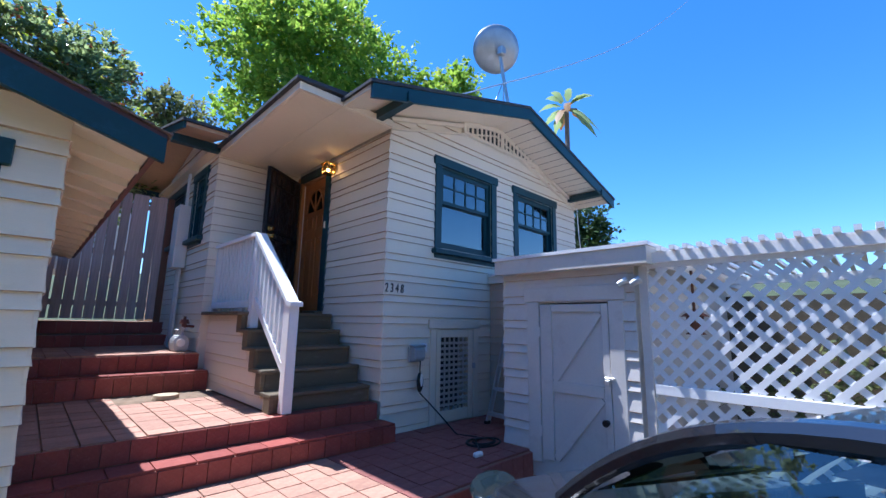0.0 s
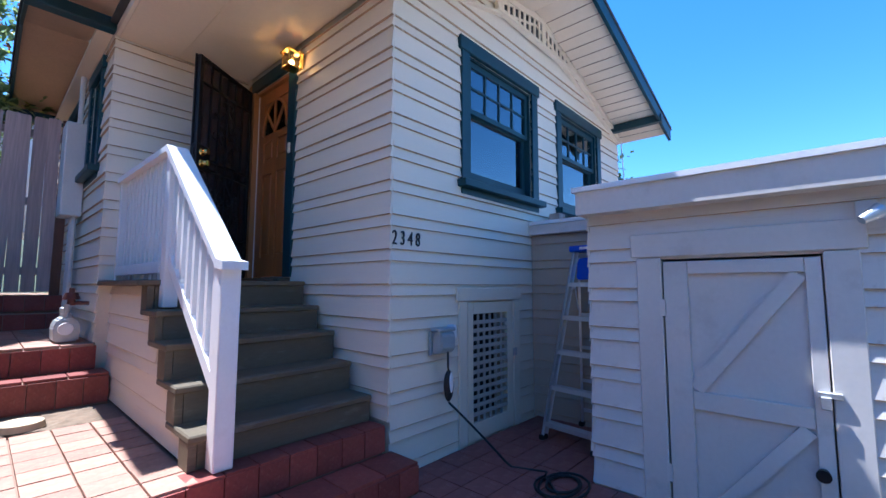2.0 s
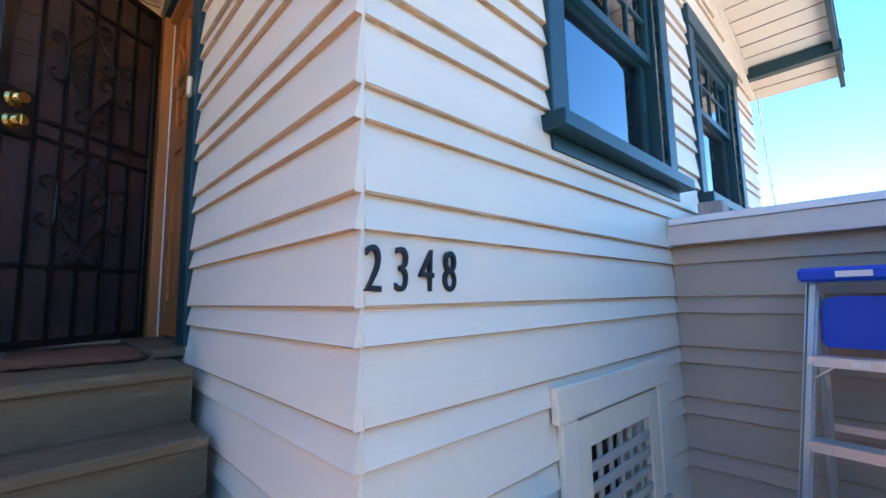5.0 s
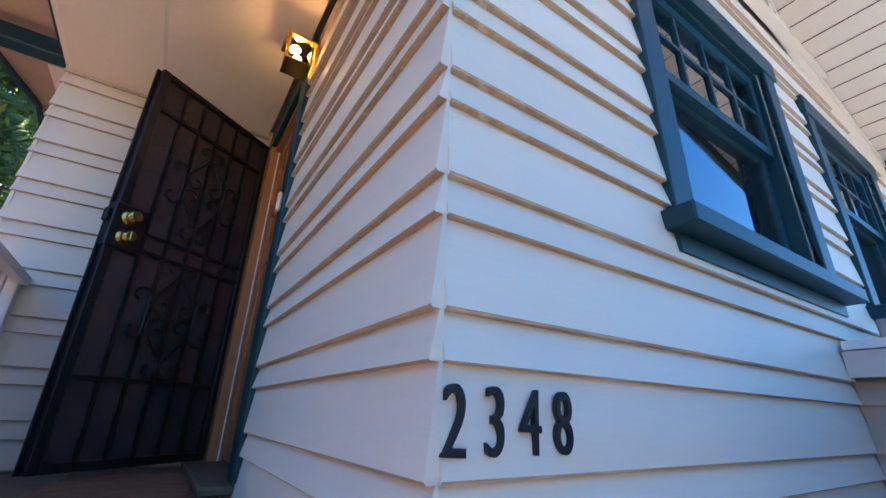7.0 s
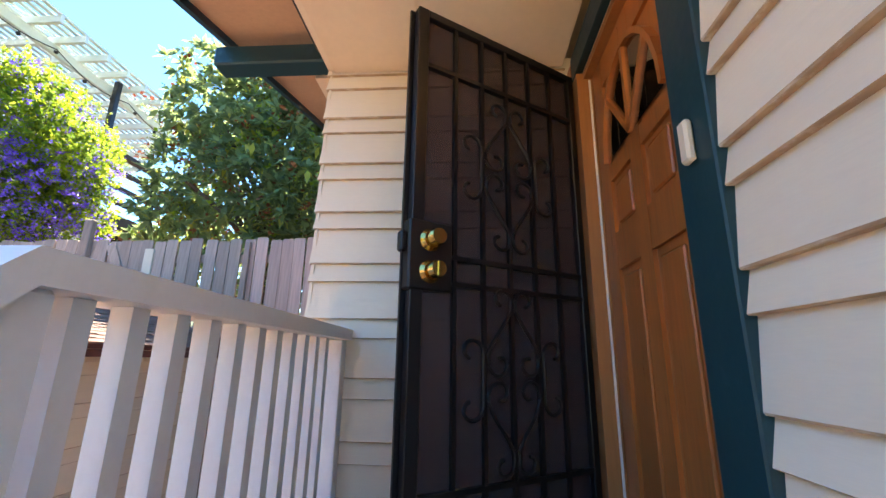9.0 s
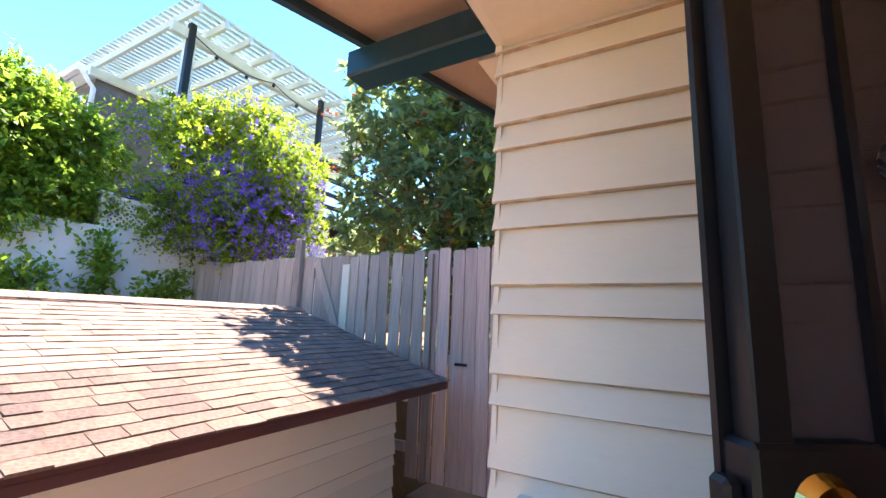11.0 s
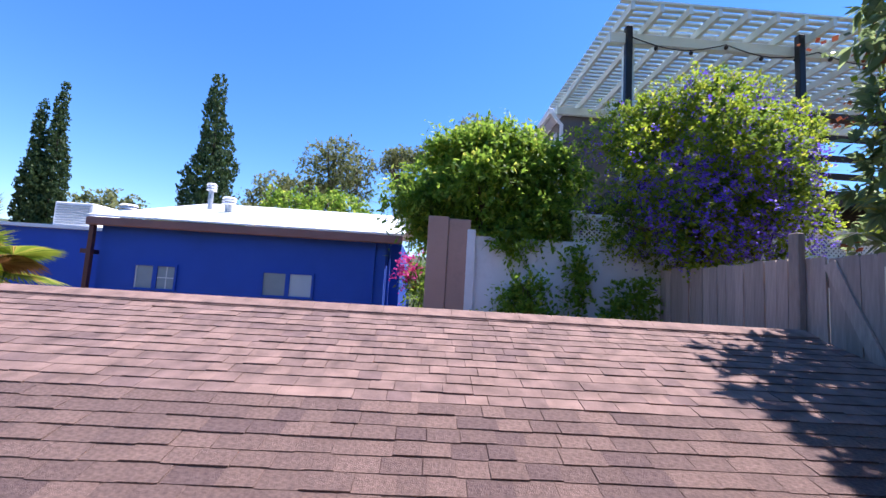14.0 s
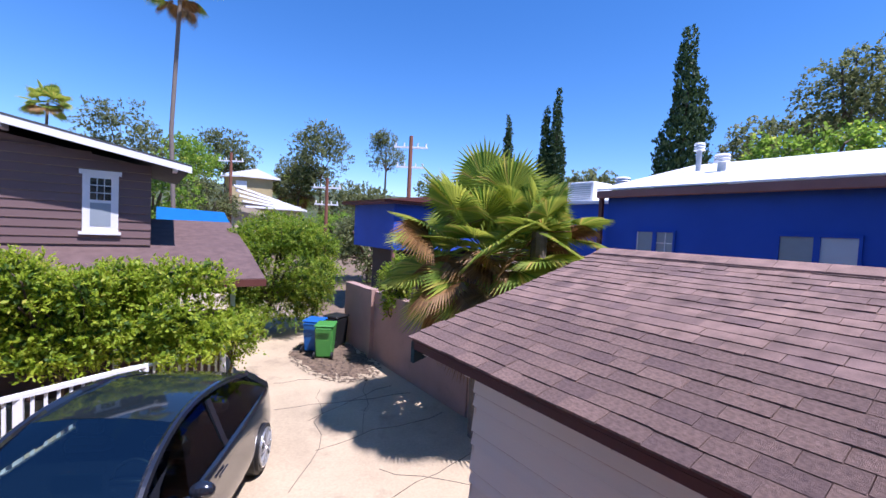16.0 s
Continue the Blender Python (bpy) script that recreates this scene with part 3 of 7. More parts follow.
def sash_window(name, x0, x1, z0, z1, label):
    """A double-hung sash in the plane y=0, facing -y: casing, sill, two sashes, eight small lights above."""
    w = thing(name, label, "window")
    w["kind"] = "structure"
    c = 0.115
    boxes("casing", M_TEAL, w, (x0 - c, x0, -0.035, 0.0, z0 - 0.02, z1), (x1, x1 + c, -0.035, 0.0, z0 - 0.02, z1), bevel=0.004)
    boxes("head", M_TEAL, w, (x0 - c - 0.03, x1 + c + 0.03, -0.045, 0.0, z1 + 0.001, z1 + 0.125), bevel=0.005)
    boxes("sill", M_TEAL, w, (x0 - c - 0.04, x1 + c + 0.04, -0.10, 0.0, z0 - 0.085, z0 - 0.022), bevel=0.006)
    boxes("apron", M_TEAL, w, (x0 - c, x1 + c, -0.03, 0.0, z0 - 0.14, z0 - 0.087))
    boxes("jamb", M_TEAL, w, (x0, x0 + 0.02, 0.0, 0.11, z0, z1), (x1 - 0.02, x1, 0.0, 0.11, z0, z1), (x0 + 0.02, x1 - 0.02, 0.0, 0.11, z1 - 0.02, z1), (x0 + 0.02, x1 - 0.02, 0.0, 0.11, z0, z0 + 0.02))
    mid = z0 + 0.55 * (z1 - z0)
    a, b = x0 + 0.02, x1 - 0.02
    up = boxes("upper_sash", M_TEAL, w, (a, a + 0.05, 0.02, 0.055, mid, z1 - 0.02), (b - 0.05, b, 0.02, 0.055, mid, z1 - 0.02),
               (a + 0.05, b - 0.05, 0.02, 0.055, z1 - 0.075, z1 - 0.02), (a + 0.05, b - 0.05, 0.02, 0.055, mid, mid + 0.045))
    n = 4
    pw = (b - a - 0.1) / n
    dims = [(a + 0.05 + i * pw - 0.009, a + 0.05 + i * pw + 0.009, 0.024, 0.05, mid + 0.045, z1 - 0.075) for i in range(1, n)]
    zm = (mid + z1) / 2 - 0.01
    dims += [(a + 0.05 + i * pw + (0.009 if i else 0), a + 0.05 + (i + 1) * pw - (0.009 if i < n - 1 else 0), 0.025, 0.049, zm - 0.009, zm + 0.009) for i in range(n)]
    boxes("glazing_bar", M_TEAL, up, *dims)
    for i in range(n):
        for lo, hi in ((mid + 0.045, zm - 0.009), (zm + 0.009, z1 - 0.075)):
            boxes("pane", M_PANE, up, (a + 0.05 + i * pw + 0.009, a + 0.05 + (i + 1) * pw - 0.009, 0.036, 0.04, lo, hi)).visible_shadow = False
    lo = boxes("lower_sash", M_TEAL, w, (a, a + 0.055, 0.06, 0.095, z0 + 0.02, mid + 0.03), (b - 0.055, b, 0.06, 0.095, z0 + 0.02, mid + 0.03),
               (a + 0.055, b - 0.055, 0.06, 0.095, z0 + 0.02, z0 + 0.10), (a + 0.055, b - 0.055, 0.06, 0.095, mid - 0.015, mid + 0.03))
    boxes("pane", M_PANE, lo, (a + 0.055, b - 0.055, 0.075, 0.079, z0 + 0.10, mid - 0.015)).visible_shadow = False
    return w


for nm, wv in (("window_1", WIN1), ("window_2", WIN2)):
    sash_window(nm, *wv, "dark teal double-hung window with eight small upper lights").matrix_basis = pose(0, SY - 0.002, 0)
for nm, wv in (("window_3", WWIN[0]), ("window_4", WWIN[1])):
    sash_window(nm, -wv[1], -wv[0], wv[2], wv[3], "dark teal trimmed window in the wing wall").matrix_basis = pose(1.618, 0, 0, 0, 0, -90)

# ---- front door ----
door = thing("door_1", "varnished orange-brown panelled front door in a wooden jamb", "door")
door["kind"] = "structure"
y0, y1, z0, z1 = DOOR
boxes("jamb", M_JAMB, door, (SX - 0.0, SX + 0.12, y0, y0 + 0.03, z0, z1), (SX - 0.03, SX + 0.12, y1 - 0.075, y1 - 0.001, z0, z1), (SX - 0.036, SX + 0.0, y1, y1 + 0.064, z0, z1 + 0.10), (SX - 0.0, SX + 0.12, y0 + 0.03, y1 - 0.075, z1 - 0.03, z1))
boxes("weatherstrip", M_WHITE, door, (SX + 0.02, SX + 0.028, y1 - 0.082, y1 - 0.0755, z0, z1 - 0.04))
leaf = boxes("door_leaf", M_DOORWOOD, door, (SX + 0.05, SX + 0.085, y0 + 0.03, y1 - 0.085, z0 + 0.02, z1 - 0.035))
a, b = y0 + 0.03, y1 - 0.085
for q0, q1 in ((a, a + 0.11), (b - 0.11, b), ((a + b) / 2 - 0.045, (a + b) / 2 + 0.045)):
    boxes("stile", M_DOORWOOD, leaf, (SX + 0.036, SX + 0.05, q0, q1, z0 + 0.02, z1 - 0.035))
for r0, r1 in ((z0 + 0.02, z0 + 0.22), (z0 + 1.10, z0 + 1.24), (z0 + 1.45, z0 + 1.52), (z1 - 0.16, z1 - 0.035)):
    boxes("rail", M_DOORWOOD, leaf, (SX + 0.037, SX + 0.051, a + 0.11, (a + b) / 2 - 0.045, r0, r1), (SX + 0.037, SX + 0.051, (a + b) / 2 + 0.045, b - 0.11, r0, r1))
for q0, q1 in ((a + 0.14, (a + b) / 2 - 0.075), ((a + b) / 2 + 0.075, b - 0.14)):
    for r0, r1 in ((z0 + 0.25, z0 + 1.07), (z0 + 1.265, z0 + 1.425)):
        boxes("panel", M_DOORWOOD, leaf, (SX + 0.041, SX + 0.052, q0, q1, r0, r1), bevel=0.008)
bm = bmesh.new()
ym, zc = (a + b) / 2, z0 + 1.53
fan = [(ym + 0.26 * math.cos(t), zc + 0.34 * math.sin(t)) for t in [math.pi * i / 12 for i in range(13)]]
bm_prism(bm, fan, "x", SX + 0.033, SX + 0.035)
part("fan_light", bm, M_PANE, leaf, "arched glass fan light")
bm = bmesh.new()
for i in range(12):
    bm_bar(bm, (SX + 0.032, *fan[i]), (SX + 0.032, *fan[i + 1]), 0.02, 0.03, up=(1, 0, 0))
for t in (0.25, 0.5, 0.75):
    bm_bar(bm, (SX + 0.032, ym, zc), (SX + 0.032, ym + 0.26 * math.cos(math.pi * t), zc + 0.34 * math.sin(math.pi * t)), 0.02, 0.022, up=(1, 0, 0))
part("fan_bars", bm, M_DOORWOOD, leaf)
boxes("casing", M_TEAL, door, (SX - 0.034, SX - 0.0, y0 - 0.14, y0 + 0.005, 1.66, z1 + 0.13), (SX - 0.034, SX, y0 + 0.006, y1 - 0.002, z1 + 0.002, z1 + 0.13), bevel=0.004)
boxes("threshold", M_STEP, door, (SX - 0.14, SX + 0.12, y0 - 0.13, y1 + 0.02, 1.618, 1.652), bevel=0.008)
bell = thing("doorbell", "small cream doorbell button on the teal door casing", "doorbell")
boxes("case", M_CREAM, bell, (SX - 0.055, SX - 0.035, y0 - 0.085, y0 - 0.05, 2.83, 2.93), bevel=0.006)


def security_door():
    """Hinged at the origin, leaf along +x, 0.80 wide and 2.04 high."""
    d = thing("security_door", "open black iron security door with scrollwork and dark mesh", "door")
    W_, H_ = 0.80, 2.04
    boxes("frame", M_IRON, d, (0, 0.035, -0.018, 0.018, 0, H_), (W_ - 0.045, W_, -0.018, 0.018, 0, H_), (0.035, W_ - 0.045, -0.018, 0.018, 0, 0.04), (0.035, W_ - 0.045, -0.018, 0.018, H_ - 0.035, H_), bevel=0.003)
    boxes("door_stop", M_IRON, d, (W_ - 0.012, W_ + 0.016, -0.03, -0.019, 0.0, H_))
    bm = bmesh.new()
    bm_box(bm, 0.03, W_ - 0.04, -0.004, -0.002, 0.03, H_ - 0.03)
    part("mesh_screen", bm, M_SCREEN, d)
    step_ = (W_ - 0.08) / 6
    for i in range(1, 6):
        x = 0.035 + i * step_
        boxes("bar", M_IRON, d, (x - 0.007, x + 0.007, 0.002, 0.016, 0.04, H_ - 0.035))
    for z in (0.38, 1.0, 1.09, 1.80):
        boxes("rail", M_IRON, d, (0.035, W_ - 0.045, -0.001, 0.018, z - 0.008, z + 0.008))
    mid = 0.035 + 3 * step_

    def curl(cx, cz, r, start, turn, n=16):
        """A spiral that ends in its own middle."""
        return [(cx + r * (1 - 0.62 * i / n) * math.cos(start + turn * i / n), 0.02, cz + r * (1 - 0.62 * i / n) * math.sin(start + turn * i / n)) for i in range(n + 1)]

    def scroll(pts):
        bm = bmesh.new()
        bm_tube(bm, pts, 0.007, 6)
        part("scroll", bm, M_IRON, d)

    for zc in (0.70, 1.44):
        for sx in (-1, 1):
            for sz in (-1, 1):
                # tip curl, long strand swelling outwards, inward curl beside the middle
                tip = curl(0.052, 0.262, 0.042, math.pi, -1.45 * math.pi)[::-1]
                run = [(0.012, 0, 0.225), (0.045, 0, 0.175), (0.092, 0, 0.115), (0.112, 0, 0.07)]
                inner = curl(0.064, 0.048, 0.048, 0.35, -1.7 * math.pi)
                scroll([(mid + sx * p[0], 0.02, zc + sz * p[2]) for p in tip + run + inner])
            # side scroll leaning on the next bar
            x0 = step_ + 0.012
            top_ = curl(0.048, 0.085, 0.048, math.pi, -1.4 * math.pi)[::-1]
            bot_ = curl(0.048, -0.085, 0.048, math.pi, 1.4 * math.pi)
            scroll([(mid + sx * (x0 + p[0]), 0.02, zc + p[2]) for p in top_ + bot_])
    lock = boxes("lock_plate", M_IRON, d, (W_ - 0.15, W_ + 0.012, -0.026, 0.026, 0.97, 1.20), (W_ + 0.012, W_ + 0.035, -0.02, 0.012, 1.09, 1.16), bevel=0.006)
    for z in (1.03, 1.135):
        bm = bmesh.new()
        for r, y_a, y_b in ((0.038, 0.026, 0.033), (0.033, 0.033, 0.040), (0.016, 0.040, 0.060), (0.027, 0.060, 0.072), (0.029, 0.072, 0.088)):
            bmesh.ops.create_cone(bm, cap_ends=True, segments=24, radius1=r, radius2=r * 0.86, depth=y_b - y_a, matrix=Matrix.Translation((W_ - 0.065, (y_a + y_b) / 2, z)) @ pose(0, 0, 0, -90))
        if z < 1.1:
            bm_box(bm, W_ - 0.070, W_ - 0.060, 0.088, 0.094, z - 0.022, z + 0.022)
        part("knob", bm, M_BRASS, lock, "polished brass knob", smooth=False)
    return d


sec = security_door()
ang = math.degrees(math.atan2(5.92 - 6.375, 2.125 - 2.795))
sec.matrix_basis = pose(2.795, 6.375, 1.655, 0, 0, ang)

lamp = thing("porch_lantern", "small brass porch lantern glowing warm above the door", "lamp")
boxes("wall_plate", M_BRASS, lamp, (SX - 0.035, SX - 0.02, 5.30, 5.42, 3.60, 3.76), bevel=0.004)
boxes("cap", M_BRASS, lamp, (SX - 0.19, SX - 0.03, 5.29, 5.45, 3.735, 3.755), (SX - 0.15, SX - 0.06, 5.33, 5.41, 3.755, 3.775), bevel=0.004)
boxes("cage", M_BRASS, lamp, *[(SX - 0.11 + i * 0.058 - 0.004, SX - 0.11 + i * 0.058 + 0.004, 5.37 + j * 0.058 - 0.004, 5.37 + j * 0.058 + 0.004, 3.60, 3.735) for i in (-1, 1) for j in (-1, 1)],
      (SX - 0.175, SX - 0.045, 5.305, 5.435, 3.59, 3.60))
boxes("glass", M_AMBER, lamp, (SX - 0.163, SX - 0.057, 5.317, 5.423, 3.602, 3.733)).visible_shadow = False
bm = bmesh.new()
bmesh.ops.create_uvsphere(bm, u_segments=14, v_segments=10, radius=0.024, matrix=Matrix.Translation((SX - 0.11, 5.37, 3.65)))
part("bulb", bm, M_BULB, lamp, "glowing warm bulb", smooth=True)

# house number
numbers = thing("house_number", "black metal house number 2348 on the siding", "sign")
for i, ch in enumerate("2348"):
    cu = bpy.data.curves.new("digit", "FONT")
    cu.body, cu.size, cu.extrude, cu.bevel_depth, cu.offset = ch, 0.147, 0.005, 0.0006, -0.0012
    tmp = new("digit_curve", cu)
    me = bpy.data.meshes.new_from_object(tmp)
    bpy.data.objects.remove(tmp); bpy.data.curves.remove(cu)
    me.materials.clear(); me.materials.append(M_BLACK)
    ob = new("digit", me)
    ob.parent = numbers
    ob.matrix_basis = pose(2.838 + i * 0.0765, SY - 0.024, 1.871, 90, 0, 0) @ Matrix(((0.68, 0.10, 0, 0), (0, 1, 0, 0), (0, 0, 1, 0), (0, 0, 0, 1)))

# ---- porch steps ----
STEPS = [(4.88, 1.42), (4.64, 1.235), (4.42, 1.03), (4.18, 0.83)]
steps = thing("porch_steps", "worn brown-painted wooden porch steps and landing", "stairs")
tops = [(5.11, 1.615)] + STEPS
for i, (yn, zt) in enumerate(tops):
    back = 6.47 if i == 0 else tops[i - 1][0] + 0.03
    boxes("tread", M_STEP, steps, (1.600 if i == 0 else 1.655, 2.785, yn - 0.02, back + (0.10 if i else 0), zt - 0.04, zt), bevel=0.008)
    zb = tops[i + 1][1] if i + 1 < len(tops) else 0.655
    boxes("stringer", M_STEP, steps, (1.66, 1.70, yn + 0.0, yn + 0.14, zb + 0.0005, zt - 0.041))
    boxes("riser", M_STEP, steps, (1.705, 2.785, yn + 0.005, yn + 0.03, zb - 0.0, zt - 0.041))
skirt = thing("stair_skirt", "cream lap-sided skirt below the porch landing", "wall")
skirt["kind"] = "structure"


def stair_front(z):
    for yn, zt in reversed(tops):
        if z < zt - 0.09:
            return yn + 0.03
    return 5.14


sk = bmesh.new()
for i, (yn, zt) in enumerate(tops):
    bm_box(sk, 1.705, 1.725, yn + 0.031, 6.46 if i == 0 else tops[i - 1][0] + 0.03, 0.655, zt - 0.042)
part("backing", sk, M_SIDING, skirt)
siding(skirt, B_CREAM, "-x", 1.705, 0, 0, 0.66, 1.57, limit=lambda z: (stair_front(z), 6.40))
mat_ = thing("doormat", "frayed brown coir doormat on the landing", "doormat")
bm = bmesh.new()
bm_box(bm, -0.30, 0.30, -0.18, 0.18, 0, 0.014)
bmesh.ops.subdivide_edges(bm, edges=bm.edges[:], cuts=10, use_grid_fill=True)
for v in bm.verts:
    edge = max(abs(v.co.x) / 0.30, abs(v.co.y) / 0.18)
    if edge > 0.95:
        v.co.x += random.uniform(-0.025, 0.025); v.co.y += random.uniform(-0.025, 0.025)
    if v.co.z > 0.005:
        v.co.z += random.uniform(-0.004, 0.004)
part("mat_body", bm, M_MAT, mat_)
mat_.matrix_basis = pose(2.47, 5.80, 1.616, 0, 0, 84) @ Matrix.Diagonal((1.12, 1.25, 1, 1))

# railing: caps, newels, balusters
RX, RTOP = 1.76, 2.535
rail = thing("porch_railing", "white-painted wooden railing with square balusters", "railing")
Y_B, Y_N, Z_N = 5.08, 4.12, 1.685
boxes("newel", M_WHITE, rail, (RX - 0.05, RX + 0.05, Y_N - 0.05, Y_N + 0.05, 0.655, Z_N - 0.02), bevel=0.006)
boxes("newel", M_WHITE, rail, (RX - 0.045, RX + 0.045, Y_B - 0.045, Y_B + 0.045, 1.43, RTOP - 0.045), bevel=0.006)
bm = bmesh.new()
bm_prism(bm, [(Y_N - 0.09, Z_N - 0.03), (Y_N + 0.0, Z_N - 0.02), (Y_B, RTOP - 0.045), (6.46, RTOP - 0.045), (6.46, RTOP), (Y_B - 0.01, RTOP), (Y_N - 0.0, Z_N + 0.03), (Y_N - 0.09, Z_N + 0.015)], "x", RX - 0.065, RX + 0.065)
part("cap", bm, M_WHITE, rail)
bm = bmesh.new()
bm_prism(bm, [(Y_N + 0.05, 0.98), (Y_B - 0.046, 1.70), (Y_B - 0.046, 1.79), (Y_N + 0.05, 1.07)], "x", RX - 0.026, RX + 0.026)
part("bottom_rail", bm, M_WHITE, rail)
boxes("landing_rail", M_WHITE, rail, (RX - 0.055, RX - 0.0195, Y_B + 0.046, 6.40, 1.66, 1.74), bevel=0.004)
boxes("wall_post", M_WHITE, rail, (RX - 0.04, RX + 0.04, 6.401, 6.462, 1.618, RTOP - 0.046), bevel=0.004)
for i in range(11):
    y = Y_B + 0.11 + i * 0.108
    boxes("baluster", M_WHITE, rail, (RX - 0.019, RX + 0.019, y - 0.019, y + 0.019, 1.6155, RTOP - 0.046))
for i in range(8):
    y = Y_N + 0.13 + i * 0.112
    k = (y - Y_N) / (Y_B - Y_N)
    boxes("baluster", M_WHITE, rail, (RX - 0.019, RX + 0.019, y - 0.019, y + 0.019, 0.98 + k * 0.74, Z_N - 0.03 + k * (RTOP - Z_N)))

rail.matrix_basis = pose(1.767, 5.6, 0, 0, 0, 0.8) @ pose(-RX, -5.6, 0)

# ---- tiled terraces: masonry cores; the tiles follow at the end of the file ----
def core(name, label, *dims):
    bm = bmesh.new()
    for d in dims:
        bm_box(bm, *d)
    return structure(name, bm, M_GROUT, label, "terrace")


terrace = core("terrace_low", "red terracotta tiled terrace at the foot of the house", (-0.08, 2.86, 2.45, 3.77, -0.4, 0.28), (2.86, 3.715, 2.66, 4.03, -0.4, 0.28), (3.715, 4.76, 2.98, 4.03, -0.4, 0.28))
tread2 = core("terrace_step", "red tiled step in front of the house", (-0.08, 2.82, 3.77, 4.05, -0.4, 0.46))
platform = core("terrace_platform", "sunlit terracotta platform beside the porch", (-0.08, 2.79, 4.05, 6.15, -0.2, 0.63))
step3 = core("terrace_upper_step", "red tiled upper step", (-0.08, 1.675, 6.15, 6.42, -0.2, 0.86))
upper = core("terrace_upper", "red tiled upper landing before the fence", (-0.08, 1.62, 6.42, 8.35, -0.2, 1.07))
top_step = core("terrace_top_step", "dark red tiled steps below the fence gate", (-0.08, 1.62, 8.35, 8.65, -0.2, 1.26), (-0.08, 1.62, 8.65, 12.0, -0.2, 1.46))

# ---- garage ----
GX, GY0, GY1 = -0.05, 2.80, 8.36
GWIN = (-1.0, -0.36, 1.25, 2.19)
bm = bmesh.new()
bm_box(bm, GX - 0.12, GX, GY0 + 0.12, GY1, -0.4, 2.46)
bm_box(bm, -3.2, -3.08, GY0 + 0.12, GY1, -0.4, 2.46)
bm_box(bm, -3.08, GX - 0.12, GY1 - 0.12, GY1, -0.4, 2.46)
for x0, x1, z0, z1 in ((-3.2, GWIN[0], -0.4, 2.46), (GWIN[1], GX, -0.4, 2.46), (GWIN[0], GWIN[1], -0.4, GWIN[2]), (GWIN[0], GWIN[1], GWIN[3], 2.46)):
    bm_box(bm, x0, x1, GY0, GY0 + 0.12, z0, z1)
for y in (GY0, GY1 - 0.12):
    bm_prism(bm, [(-3.2, 2.46), (GX, 2.46), (-1.55, 2.93)], "y", y, y + 0.12)
garage = structure("garage_wall", bm, M_SIDING, "cream lap-sided garage walls", "garage")
siding(garage, B_CREAM, "+x", GX, GY0 - 0.016, GY1, -0.25, 2.40, origin=0.14)
siding(garage, B_CREAM, "-y", GY0, -3.2, GX + 0.016, -0.25, 2.85, holes=[GWIN], origin=0.14, limit=lambda z: (-3.2, GX + 0.016) if z < 2.46 else (-1.55 - (2.91 - z) * 3.3, -1.55 + (2.91 - z) * 3.3))
sash_window("window_5", *GWIN, "dark teal trimmed garage window").matrix_basis = pose(0, GY0 - 0.002, 0)
G_E, G_R, G_ZE, G_ZR, G_Y0, G_Y1 = 0.33, -1.55, 2.475, 3.03, 2.60, 8.57
bm = bmesh.new()
bm_prism(bm, [(G_R, G_ZR - 0.03), (G_E, G_ZE - 0.03), (G_E, G_ZE - 0.005), (G_R, G_ZR - 0.005), (2 * G_R - G_E, G_ZE - 0.005), (2 * G_R - G_E, G_ZE - 0.03)], "y", G_Y0, G_Y1)
groof = structure("garage_roof", bm, M_BROWNTRIM, "low brown shingled garage roof", "roof")
bm = bmesh.new()
bm_prism(bm, [(G_R, G_ZR - 0.06), (G_E - 0.03, G_ZE - 0.055), (G_E - 0.03, G_ZE - 0.034), (G_R, G_ZR - 0.034), (2 * G_R - G_E, G_ZE - 0.034), (2 * G_R - G_E, G_ZE - 0.06)], "y", G_Y0 + 0.03, G_Y1 - 0.01)
structure("garage_deck", bm, M_CREAM, "cream boards under the garage eaves", "roof")
bm = bmesh.new()
bm_box(bm, G_E - 0.028, G_E, G_Y0, G_Y1, G_ZE - 0.072, G_ZE - 0.032)
structure("trim_garage_eave", bm, M_BROWNTRIM, "dark maroon eave board of the garage", "trim")
bm = bmesh.new()
for s in (1, -1):
    xe = G_E - 0.0 if s > 0 else 2 * G_R - G_E
    bm_prism(bm, [(G_R, G_ZR - 0.16), (xe, G_ZE - 0.16), (xe, G_ZE - 0.032), (G_R, G_ZR - 0.032)], "y", G_Y0 - 0.012, G_Y0 + 0.024)
structure("trim_garage_rake", bm, M_TEAL, "dark teal rake board of the garage gable", "trim")
tails = thing("rafter_tails", "cream rafter tails under the garage eave", "rafter")
SL_G = (G_ZR - G_ZE) / (G_E - G_R)
for i in range(15):
    y = G_Y0 + 0.09 + i * 0.41
    bm = bmesh.new()
    bm_prism(bm, [(GX + 0.02, G_ZE - 0.06 + (G_E - GX) * SL_G - 0.10), (G_E - 0.04, G_ZE - 0.10), (G_E - 0.04, G_ZE - 0.048), (GX + 0.02, G_ZE - 0.045 + (G_E - GX) * SL_G)], "y", y - 0.022, y + 0.022)
    part("rafter_tail", bm, M_CREAM, tails)

